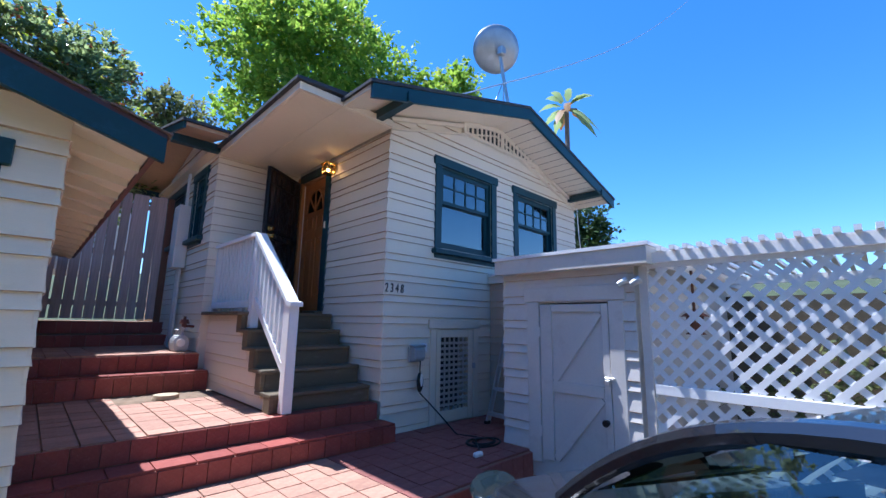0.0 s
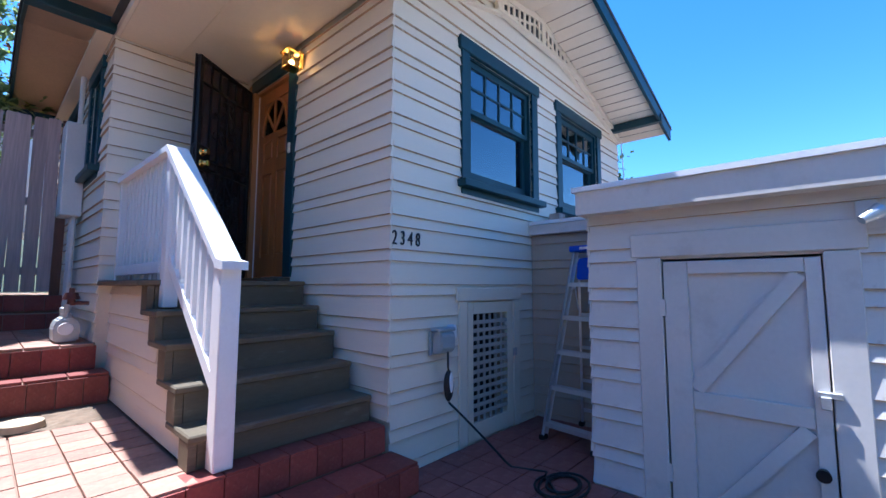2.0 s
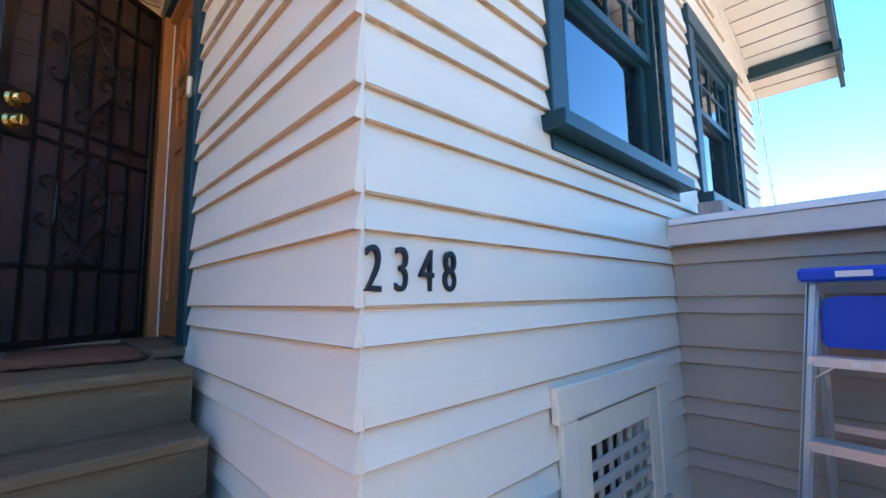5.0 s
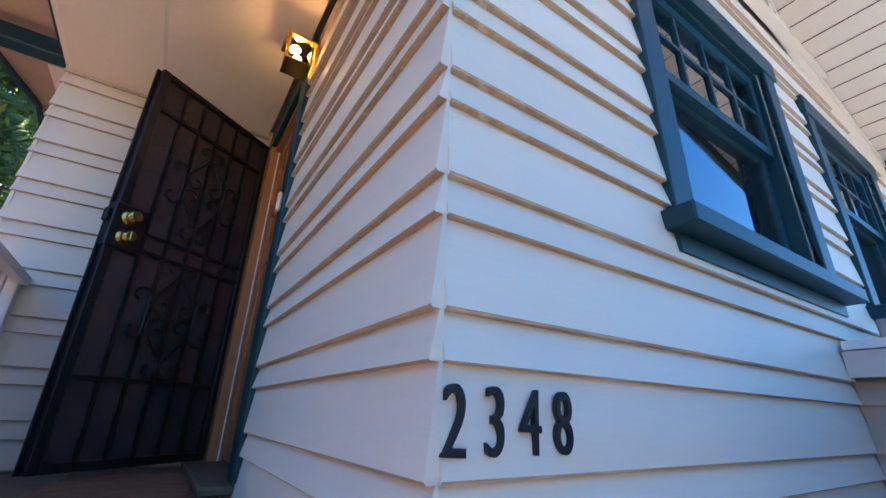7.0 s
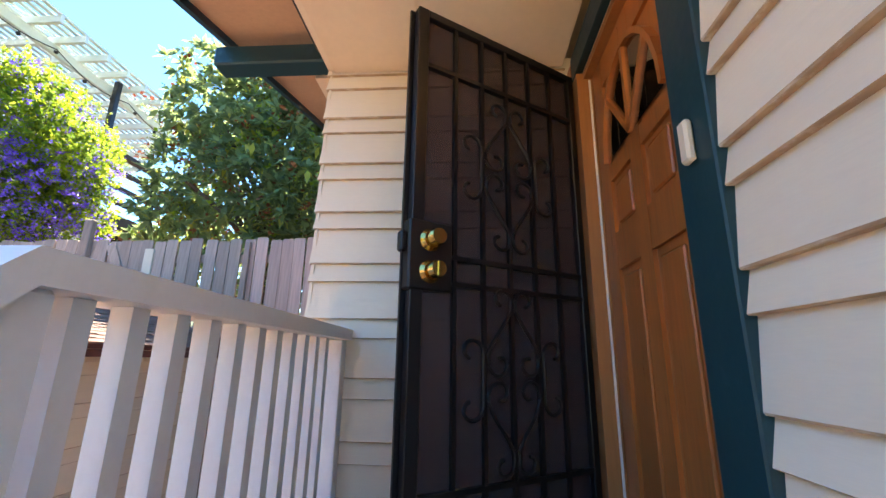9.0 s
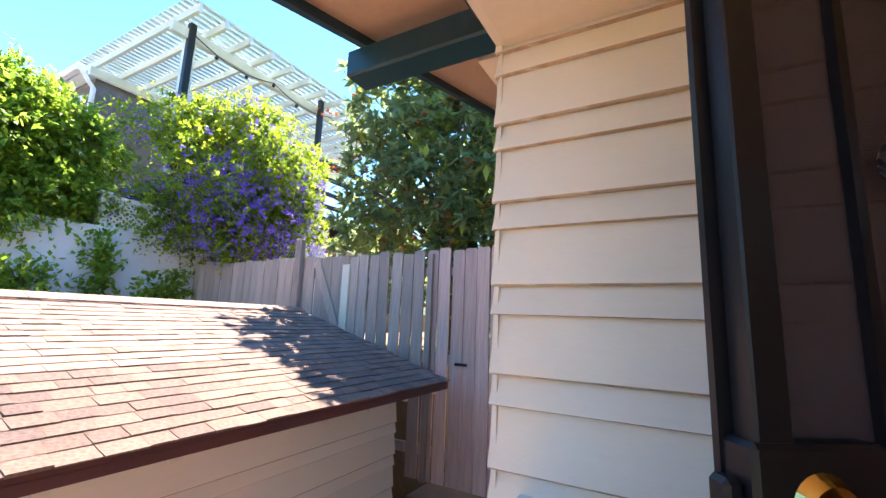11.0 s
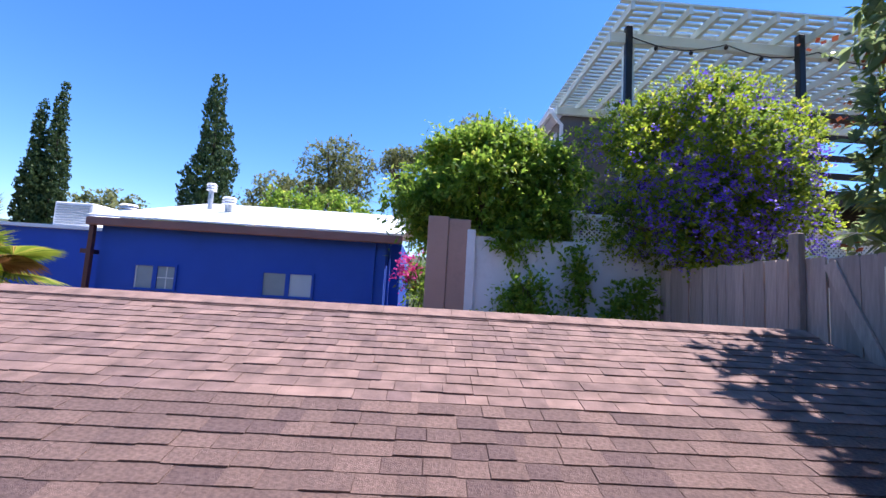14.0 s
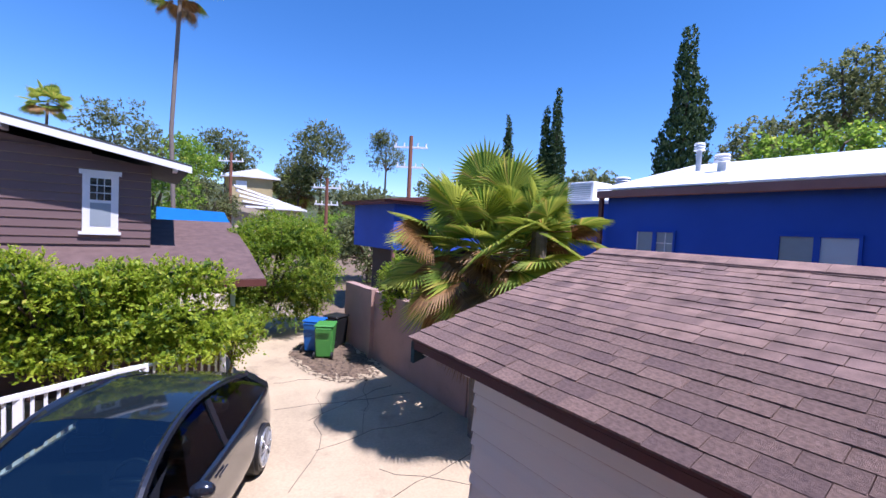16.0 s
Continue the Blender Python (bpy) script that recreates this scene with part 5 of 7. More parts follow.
for y0, y1, lab in ((-1.2, -0.2, "sliding window with a white cross bar"), (1.75, 2.98, "sliding window with pale blinds")):
    ym_ = (y0 + y1) / 2
    w = boxes("window", M_BLUEWALL, bh, (BX, BX + 0.05, y0, y0 + 0.05, 2.78, 3.40), (BX, BX + 0.05, y1 - 0.05, y1, 2.78, 3.40), (BX, BX + 0.05, y0 + 0.05, y1 - 0.05, 3.35, 3.40),
              (BX, BX + 0.05, y0 + 0.05, y1 - 0.05, 2.78, 2.83), (BX, BX + 0.045, ym_ - 0.05, ym_ + 0.05, 2.83, 3.35), label=lab)
    boxes("pane", M_GREYBOX, w, (BX + 0.004, BX + 0.012, y0 + 0.05, ym_ - 0.05, 2.83, 3.35))
    boxes("pane", M_BLIND if y0 > 0 else M_GREYBOX, w, (BX + 0.004, BX + 0.014, ym_ + 0.05, y1 - 0.05, 2.83, 3.35))
    if y0 > 0:
        for k in range(9):
            boxes("blind_slat", M_BLIND, w, (BX + 0.0145, BX + 0.02, ym_ + 0.055, y1 - 0.055, 2.85 + k * 0.055, 2.888 + k * 0.055))
            boxes("blind_slat", M_GREYBOX, w, (BX + 0.0125, BX + 0.018, y0 + 0.055, ym_ - 0.055, 2.85 + k * 0.055, 2.888 + k * 0.055))
    else:
        boxes("cross_bar", M_WHITE, w, (BX + 0.015, BX + 0.025, ym_ + 0.25, ym_ + 0.27, 2.83, 3.35), (BX + 0.0145, BX + 0.0245, ym_ + 0.05, ym_ + 0.249, 3.08, 3.10), (BX + 0.0145, BX + 0.0245, ym_ + 0.271, y1 - 0.05, 3.08, 3.10))
        boxes("stile", M_WHITE, w, (BX + 0.013, BX + 0.03, y0 + 0.05, y0 + 0.075, 2.83, 3.35))
boxes("downpipe", M_BLUEWALL, bh, (BX, BX + 0.08, 4.3, 4.38, 0, 4.3), (BX - 0.3, BX - 0.2, 4.66, 4.72, 0, 4.2))
boxes("post", M_BROWNTRIM, bh, (BX + 0.1, BX + 0.2, -2.2, -2.1, 0.0, 4.3))
boxes("cross_beam", M_BROWNTRIM, bh, (BX - 0.5, BX + 0.18, -2.35, -2.21, 3.55, 3.65))


def roof_vent(h, r, cap):
    v = thing("roof_vent", "galvanised roof vent pipe with a cap", "vent", "roof vents")
    bm = bmesh.new()
    bmesh.ops.create_cone(bm, cap_ends=True, segments=16, radius1=r * 1.5, radius2=r, depth=0.15, matrix=Matrix.Translation((0, 0, 0.07)))
    bmesh.ops.create_cone(bm, cap_ends=True, segments=16, radius1=r, radius2=r, depth=h, matrix=Matrix.Translation((0, 0, h / 2)))
    part("pipe", bm, M_STEEL, v)
    bm = bmesh.new()
    for k in range(3):
        bmesh.ops.create_cone(bm, cap_ends=True, segments=16, radius1=cap, radius2=cap * 0.8, depth=0.06, matrix=Matrix.Translation((0, 0, h + k * 0.08)))
    part("cap", bm, M_ROOFWHITE, v)
    return v


roof_vent(0.75, 0.07, 0.15).matrix_basis = pose(-11.2, -1.05, 5.05)
roof_vent(0.4, 0.1, 0.2).matrix_basis = pose(-10.6, -0.2, 4.9)
roof_vent(0.45, 0.08, 0.24).matrix_basis = pose(-10.6, -3.0, 4.45)
ac = thing("rooftop_cooler", "pale boxy rooftop air conditioner", "air conditioner")
boxes("case", M_ROOFWHITE, ac, (-0.6, 0.6, -0.6, 0.6, 0, 0.8), bevel=0.03)
for k in range(8):
    boxes("louvre", M_STEEL, ac, (0.6, 0.63, -0.5, 0.5, 0.12 + k * 0.08, 0.15 + k * 0.08))
ac.matrix_basis = pose(-12.5, -5.6, 4.45)
bh2 = thing("blue_annex", "cobalt blue house further down the slope", "house")
boxes("wall", M_BLUEWALL, bh2, (-12.0, -6.3, -14, -10.1, 2.25, 4.1))
# set-back wall in a dark colour that stands for the carport's shade
boxes("shaded_lower_wall", M_DECK, bh2, (-11.8, -7.2, -13.8, -10.9, -0.4, 2.249))
for px_ in (-11.8, -9.1, -6.4):
    boxes("post", M_GUTTER, bh2, (px_ - 0.06, px_ + 0.06, -10.28, -10.16, -0.4, 2.249))
boxes("wall", M_BLUEWALL, bh2, (-16, -11.5, -8.0, -2.3, -0.4, 4.35))
boxes("fascia", M_BROWNTRIM, bh2, (-12.2, -5.7, -14.2, -9.8, 4.1, 4.22))
bm = bmesh.new()
bm_prism(bm, [(-12.4, 4.22), (-5.6, 4.22), (-8.8, 4.6)], "y", -14.3, -9.7)
part("roof", bm, M_BROWNTRIM, bh2)
bm = bmesh.new()
bm_box(bm, -16.2, -11.3, -8.1, -2.25, 4.351, 4.45)
part("roof", bm, M_ROOFWHITE, bh2)

# ---- mauve neighbour house ----
nh = thing("mauve_house", "mauve-brown sided house with white window trim", "house")
NY = -6.2
bmn = bmesh.new()
bm_box(bmn, 1.15, 7.0, NY - 5, NY, -0.4, 4.0)
bm_prism(bmn, [(1.15, 4.0), (7.0, 4.0), (7.0, 4.25), (4.6, 4.72), (1.15, 4.15)], "y", NY - 5, NY)
nwall = part("wall", bmn, M_MAUVE, nh)
siding(nwall, B_MAUVE, "+y", NY, 1.15, 6.8, 2.5, 4.4, origin=0.1, period=0.17, wide=0.17 - 0.001, limit=lambda z: (1.15, 6.8) if z < 4.1 else (1.15 + (z - 4.1) * 6, 6.8))
bm = bmesh.new()
bm_prism(bm, [(0.45, 4.17), (4.6, 4.98), (7.6, 4.4), (7.6, 4.46), (4.6, 5.05), (0.45, 4.24)], "y", NY - 5.2, NY + 0.55)
part("roof", bm, M_ROOFDARK, nh)
bm = bmesh.new()
bm_prism(bm, [(0.45, 4.07), (4.6, 4.86), (7.6, 4.3), (7.6, 4.42), (4.6, 4.99), (0.45, 4.20)], "y", NY + 0.551, NY + 0.59)
part("rake_board", bm, M_WHITE, nh, "white rake board")
boxes("rafter_end", M_WHITE, nh, (0.7, 0.78, NY + 0.05, NY + 0.54, 4.08, 4.16))
boxes("rafter_end", M_WHITE, nh, (3.3, 3.38, NY + 0.05, NY + 0.54, 4.55, 4.65))
wn_ = boxes("window", M_WHITE, nh, (1.70, 2.27, NY + 0.02, NY + 0.05, 2.75, 3.92), (1.65, 2.32, NY + 0.02, NY + 0.07, 3.90, 3.99), (1.65, 2.32, NY + 0.02, NY + 0.08, 2.70, 2.76))
boxes("pane", M_GLASSDARK, wn_, *[(1.82 + i * 0.115, 1.92 + i * 0.115, NY + 0.051, NY + 0.055, 3.40 + k * 0.15, 3.53 + k * 0.15) for i in range(3) for k in range(3)])
boxes("pane", M_GREYBOX, wn_, (1.82, 2.15, NY + 0.051, NY + 0.055, 2.87, 3.34))
bm = bmesh.new()
bm_prism(bm, [(NY + 0.026, 2.38), (NY + 1.85, 1.90), (NY + 1.85, 1.97), (NY + 0.026, 2.45)], "x", -0.80, 4.5)
bm_prism(bm, [(NY - 3.0, 2.98), (NY + 0.025, 2.38), (NY + 0.025, 2.45), (NY - 3.0, 3.05)], "x", -0.80, 1.148)
part("porch_roof", bm, M_ROOFBROWN, nh, "brown shingled lean-to roof")
boxes("porch_fascia", M_BROWNTRIM, nh, (-0.82, 4.5, NY + 1.851, NY + 1.88, 1.81, 1.95))
boxes("porch_post", M_WHITE, nh, (-0.30, -0.22, NY + 1.45, NY + 1.53, -0.4, 2.02))
boxes("porch_post", M_WHITE, nh, (1.6, 1.68, NY + 1.45, NY + 1.53, -0.4, 1.95))
boxes("porch_wall", M_MAUVE, nh, (-0.2, 4.4, NY + 0.9, NY + 1.0, -0.4, 1.2))

nh.matrix_basis = pose(0.5, 0, 0)
wf = thing("picket_rail", "white-painted wooden rail fence behind the car", "fence")
A_, B_ = Vector((2.95, -2.25, 0)), Vector((0.55, -3.55, 0))
A0 = Vector((4.2, -1.55, 0))
bm = bmesh.new()
bm_bar(bm, A0 + Vector((0, 0, 0.86)), B_ + Vector((0, 0, 0.86)), 0.10, 0.05)
bm_bar(bm, A0 + Vector((0, 0, -0.06)), B_ + Vector((0, 0, -0.06)), 0.04, 0.07)
part("rail", bm, M_WHITE, wf)
n = 32
for i in range(n + 1):
    p = A0.lerp(B_, i / n)
    bm = bmesh.new()
    big = i in (0, 11, 22, n)
    bm_box(bm, p.x - (0.045 if big else 0.018), p.x + (0.045 if big else 0.018), p.y - (0.045 if big else 0.018), p.y + (0.045 if big else 0.018), DZ if big else -0.03, 0.835)
    part("post" if big else "picket", bm, M_WHITE, wf)

# invented dark walls round the patio, keep the lattice gaps dark
bm = bmesh.new()
bm_box(bm, 6.9, 7.0, -3.6, SHY0, -0.4, 1.95)
bm_box(bm, LX + 0.03, 6.9, -3.6, -3.5, -0.4, 1.95)
structure("patio_backdrop_wall", bm, M_STEP, "added brown wooden wall that darkens the view behind the lattice", "wall")
bm = bmesh.new()
bm_box(bm, LX - 0.05, 6.9, -3.5, SHY0, -0.4, 0.0)
structure("floor_patio", bm, M_DIRT, "shaded brown patio floor behind the lattice", "floor")

wb = thing("wood_block", "weathered tan wood block on the shed roof edge", "block")
boxes("block", M_GREYWOOD, wb, (5.02, 5.16, 3.86, 3.98, 2.236, 2.36), bevel=0.006)

# ---- car ----
def car():
    """Nose to +y, wheels on z=0, 4.7 long, 1.88 wide, 1.5 high."""
    c = thing("parked_car", "dark grey electric hatchback parked on the driveway", "car")
    # along y: bonnet or deck height, half width at the belt, half width at the sill
    st = [(-2.33, 0.86, 0.60, 0.66), (-2.20, 0.98, 0.76, 0.82), (-1.9, 1.04, 0.86, 0.92), (-1.2, 1.01, 0.90, 0.94), (0.0, 0.97, 0.91, 0.93),
          (0.75, 0.96, 0.90, 0.94), (1.2, 0.90, 0.87, 0.94), (1.7, 0.81, 0.82, 0.92), (2.1, 0.72, 0.72, 0.86), (2.28, 0.62, 0.58, 0.74), (2.36, 0.50, 0.46, 0.58)]
    bm = bmesh.new()
    rings = []
    for y, h, wb, ws in st:
        prof = [(ws * 0.92, 0.22), (ws, 0.34), (ws, 0.52), (ws * 0.99, 0.62), (wb + 0.02, h - 0.09), (wb, h - 0.04), (wb * 0.9, h), (wb * 0.5, h + 0.025)]
        pr = prof + [(0, h + 0.035)] + [(-x, z) for x, z in prof[::-1]]
        rings.append([bm.verts.new((x, y, min(z, h + 0.035))) for x, z in pr])
    for a, b in zip(rings, rings[1:]):
        for i in range(len(a) - 1):
            bm.faces.new((a[i], a[i + 1], b[i + 1], b[i]))
        bm.faces.new((a[-1], a[0], b[0], b[-1]))
    bm.faces.new(rings[0]); bm.faces.new(rings[-1][::-1])
    body = part("body", bm, M_CARPAINT, c, smooth=True)
    body.modifiers.new("smooth", "SUBSURF").levels = 1
    body.modifiers["smooth"].render_levels = 2
    # cabin: lofted glass shell with painted rails
    top = [(-2.05, 1.02, 0.64), (-1.55, 1.28, 0.62), (-0.9, 1.44, 0.60), (-0.2, 1.49, 0.595), (0.25, 1.46, 0.585), (0.62, 1.33, 0.62), (1.18, 0.965, 0.70)]
    bm = bmesh.new()
    L_, R_ = [], []
    for y, z, w in top:
        L_.append((bm.verts.new((-w, y, z - 0.02)), bm.verts.new((-w * 0.5, y, z + 0.012)), bm.verts.new((0, y, z + 0.02)), bm.verts.new((w * 0.5, y, z + 0.012)), bm.verts.new((w, y, z - 0.02))))
    for a, b in zip(L_[:5], L_[1:5]):
        for i in range(4):
            bm.faces.new((a[i], a[i + 1], b[i + 1], b[i]))
    part("glass_roof", bm, M_GLASSDARK, c, "black glass roof", smooth=True)
    bm = bmesh.new()
    ws = [[bm.verts.new((k * w, y, z - 0.02 + (0.038 if abs(k) < 0.1 else 0.03 if abs(k) < 0.6 else 0))) for k in (-1, -0.5, 0, 0.5, 1)] for y, z, w in top[4:]]
    for a, b in zip(ws, ws[1:]):
        for i in range(4):
            bm.faces.new((a[i], a[i + 1], b[i + 1], b[i]))
    part("windscreen", bm, M_CARPANE, c, "clear raked windscreen", smooth=True)
    for s in (-1, 1):
        bm = bmesh.new()
        belt = [(-1.75, 1.02), (-1.2, 1.015), (-0.2, 0.985), (0.55, 0.965), (1.1, 0.94)]
        up = [(-1.45, 1.25), (-0.9, 1.39), (-0.2, 1.435), (0.25, 1.40), (0.56, 1.26)]
        vb = [bm.verts.new((s * 0.885, y, z)) for y, z in belt]
        vt = [bm.verts.new((s * (0.66 if i < 4 else 0.71), y, z)) for i, (y, z) in enumerate(up)]
        for i in range(4):
            bm.faces.new((vb[i], vb[i + 1], vt[i + 1], vt[i]))
        part("side_window", bm, M_CARPANE, c)
        bm = bmesh.new()
        ys_ = np.linspace(top[0][0], top[-1][0], 30)
        co_z = np.polyfit([q[0] for q in top], [q[1] for q in top], 5)
        co_w = np.polyfit([q[0] for q in top], [q[2] for q in top], 3)
        bm_tube(bm, [(s * (np.polyval(co_w, y) + 0.03), y, np.polyval(co_z, y) - 0.03) for y in ys_], 0.04, 8)
        bm_bar(bm, (s * 0.885, -0.25, 0.98), (s * 0.68, -0.28, 1.43), 0.02, 0.09, up=(0, 1, 0))
        bm_bar(bm, (s * 0.84, -1.85, 1.0), (s * 0.66, -1.5, 1.27), 0.05, 0.10, up=(0, 1, 0))
        part("roof_rail", bm, M_CARPAINT, c)
        bm = bmesh.new()
        bmesh.ops.create_uvsphere(bm, u_segments=14, v_segments=10, radius=1, matrix=Matrix.Translation((s * 1.02, 0.62, 1.03)) @ Matrix.Diagonal((0.11, 0.07, 0.075, 1)))
        bm_bar(bm, (s * 0.88, 0.66, 0.97), (s * 0.97, 0.63, 0.99), 0.04, 0.03)
        part("mirror", bm, M_CARPAINT, c, smooth=True)
        bm = bmesh.new()
        bmesh.ops.create_uvsphere(bm, u_segments=14, v_segments=10, radius=1, matrix=Matrix.Translation((s * 0.70, 2.02, 0.70)) @ pose(0, 0, 0, 12, 0, s * 28) @ Matrix.Diagonal((0.16, 0.20, 0.035, 1)))
        part("headlight", bm, M_GLASSDARK, c, "sleek dark headlight", smooth=True)
        boxes("door_handle", M_CARPAINT, c, (s * 0.945 - 0.008, s * 0.945 + 0.008, -0.15, 0.05, 0.80, 0.825))
        for yw in (-1.45, 1.42):
            bm = bmesh.new()
            bmesh.ops.create_cone(bm, cap_ends=True, segments=32, radius1=0.34, radius2=0.34, depth=0.22, matrix=Matrix.Translation((s * 0.845, yw, 0.34)) @ pose(0, 0, 0, 0, 90))
            bmesh.ops.bevel(bm, geom=[e for e in bm.edges if e.calc_face_angle(0) > 1], offset=0.04, segments=2, affect="EDGES")
            w = part("wheel", bm, M_BLACK, c, "black tyre with a silver spoked rim")
            bm = bmesh.new()
            for k in range(10):
                t = k * math.pi / 5
                bm_bar(bm, (s * 0.962, yw + 0.05 * math.cos(t), 0.34 + 0.05 * math.sin(t)), (s * 0.965, yw + 0.23 * math.cos(t + 0.12), 0.34 + 0.23 * math.sin(t + 0.12)), 0.02, 0.04, up=(1, 0, 0))
            bmesh.ops.create_cone(bm, cap_ends=True, segments=24, radius1=0.06, radius2=0.06, depth=0.03, matrix=Matrix.Translation((s * 0.955, yw, 0.34)) @ pose(0, 0, 0, 0, 90))
            for k in range(24):
                t, t2 = k * math.pi / 12, (k + 1) * math.pi / 12
                bm_bar(bm, (s * 0.96, yw + 0.24 * math.cos(t), 0.34 + 0.24 * math.sin(t)), (s * 0.96, yw + 0.24 * math.cos(t2), 0.34 + 0.24 * math.sin(t2)), 0.02, 0.03, up=(1, 0, 0))
            part("rim", bm, M_ALU, w)
        for ys in (0.15, -0.85):
            bm = bmesh.new()
            bm_box(bm, s * 0.36 - 0.24, s * 0.36 + 0.24, ys - 0.28, ys + 0.22, 0.45, 0.62, bevel=0.05)
            bm_box(bm, s * 0.36 - 0.22, s * 0.36 + 0.22, ys - 0.36, ys - 0.24, 0.55, 1.12, bevel=0.05)
            bm_box(bm, s * 0.36 - 0.12, s * 0.36 + 0.12, ys - 0.36, ys - 0.27, 1.14, 1.30, bevel=0.03)
            part("seat", bm, M_BLACK, c, "black car seat")
    boxes("dashboard", M_BLACK, c, (-0.8, 0.8, 0.62, 1.05, 0.80, 0.93), bevel=0.03)
    boxes("screen", M_GLASSDARK, c, (-0.19, 0.19, 0.54, 0.56, 0.95, 1.15), bevel=0.004)
    bm = bmesh.new()
    pts = [(-0.36 + 0.18 * math.cos(t), 0.42 - 0.05 * math.sin(t), 1.0 + 0.17 * math.sin(t)) for t in [2 * math.pi * i / 24 for i in range(25)]]
    bm_tube(bm, pts, 0.016, 8)
    bm_bar(bm, (-0.53, 0.43, 1.0), (-0.19, 0.43, 1.0), 0.04, 0.05)
    part("steering_wheel", bm, M_BLACK, c, smooth=True)
    boxes("number_plate", M_WHITE, c, (-0.16, 0.16, 2.362, 2.37, 0.42, 0.50))
    bm = bmesh.new()
    bm_bar(bm, (-0.55, 1.17, 0.975), (0.1, 1.13, 0.99), 0.02, 0.015)
    bm_bar(bm, (0.05, 1.17, 0.975), (0.6, 1.15, 0.985), 0.02, 0.015)
    part("wiper", bm, M_BLACK, c)
    for ob in c.children:
        if not ob.name.startswith("wheel"):
            for v in ob.data.vertices:
                if v.co.z > 0.3:
                    v.co.z = 0.3 + (v.co.z - 0.3) * 1.03
    return c


CAR_AT = (1.877, -0.187, DZ, -27.9)
car().matrix_basis = pose(CAR_AT[0], CAR_AT[1], CAR_AT[2], 0, 0, CAR_AT[3])


def wheelie_bin(material, label):
    b = thing("wheelie_bin", label, "bin", "bins by the wall")
    bm = bmesh.new()
    vs = bm_box(bm, -0.29, 0.29, -0.33, 0.33, 0.04, 0.95, bevel=0.04)
    for v in bm.verts:
        k = 0.82 + 0.18 * v.co.z / 0.95
        v.co.x *= k; v.co.y *= k
    part("tub", bm, material, b)
    boxes("lid", material, b, (-0.31, 0.31, -0.36, 0.36, 0.952, 1.02), bevel=0.03)
    boxes("handle", material, b, (-0.24, 0.24, -0.42, -0.37, 0.90, 0.94), bevel=0.01)
    for s in (-1, 1):
        bm = bmesh.new()
        bmesh.ops.create_cone(bm, cap_ends=True, segments=20, radius1=0.11, radius2=0.11, depth=0.06, matrix=Matrix.Translation((s * 0.27, -0.30, 0.11)) @ pose(0, 0, 0, 0, 90))
        part("wheel", bm, M_BLACK, b)
    return b


wheelie_bin(M_GREENBIN, "green plastic wheelie bin by the wall").matrix_basis = pose(-2.04, -5.52, DZ, 0, 0, 150) @ Matrix.Diagonal((0.80, 0.80, 0.84, 1))
wheelie_bin(M_BLUEBIN, "blue plastic wheelie bin by the wall").matrix_basis = pose(-1.96, -6.12, DZ, 0, 0, 140) @ Matrix.Diagonal((0.80, 0.80, 0.84, 1))
wheelie_bin(M_BLACK, "dark plastic wheelie bin behind the others").matrix_basis = pose(-2.65, -6.4, DZ, 0, 0, 120) @ Matrix.Diagonal((0.80, 0.80, 0.84, 1))

# ---- meter, dish, wires ----
gm = thing("gas_meter", "grey gas meter with pipes and a rusty regulator by the steps", "meter")
bm = bmesh.new()
bm_prism(bm, [(1.36, 1.10), (1.35, 1.22), (1.38, 1.29), (1.44, 1.31), (1.50, 1.29), (1.53, 1.22), (1.52, 1.10)], "y", 6.58, 6.86)
bmesh.ops.bevel(bm, geom=bm.edges[:], offset=0.014, segments=2, affect="EDGES")
part("meter_body", bm, M_STEEL, gm)
bm = bmesh.new()
bmesh.ops.create_cone(bm, cap_ends=True, segments=20, radius1=0.055, radius2=0.05, depth=0.03, matrix=Matrix.Translation((1.43, 6.572, 1.21)) @ pose(0, 0, 0, 90))
part("dial", bm, M_WHITE, gm, "white meter dial")
for y, zt in ((6.64, 1.40), (6.80, 1.36)):
    bm = bmesh.new()
    bm_tube(bm, [(1.44, y, 1.29), (1.44, y, zt)], 0.022, 10)
    bmesh.ops.create_cone(bm, cap_ends=True, segments=6, radius1=0.034, radius2=0.034, depth=0.03, matrix=Matrix.Translation((1.44, y, 1.32)))
    bmesh.ops.create_cone(bm, cap_ends=True, segments=6, radius1=0.034, radius2=0.034, depth=0.03, matrix=Matrix.Translation((1.44, y, zt)))
    part("union", bm, M_STEEL, gm)
bm = bmesh.new()
bm_tube(bm, [(1.44, 6.80, 1.36), (1.44, 6.98, 1.37), (1.45, 6.98, 1.08)], 0.02, 10)
part("pipe", bm, M_STEEL, gm, smooth=True)
bm = bmesh.new()
for z, r, h in ((1.43, 0.03, 0.05), (1.47, 0.062, 0.03), (1.50, 0.05, 0.03), (1.53, 0.02, 0.05)):
    bmesh.ops.create_cone(bm, cap_ends=True, segments=18, radius1=r, radius2=r * 0.9, depth=h, matrix=Matrix.Translation((1.46, 6.64, z)))
bm_tube(bm, [(1.46, 6.64, 1.43), (1.58, 6.64, 1.42)], 0.018, 8)
part("regulator", bm, M_BROWNTRIM, gm, "rust-red regulator")
em = thing("meter_panel", "cream-painted electric meter panel on the wing wall", "meter")
boxes("panel", M_SHED, em, (1.42, 1.595, 7.58, 7.90, 2.30, 3.30), bevel=0.01)
for y, za, zb in ((7.66, 1.09, 2.31), (7.80, 1.09, 2.31), (7.72, 3.29, 3.86)):
    bm = bmesh.new()
    bm_tube(bm, [(1.54, y, za), (1.54, y, zb)], 0.025, 8)
    part("conduit", bm, M_SHED, em)
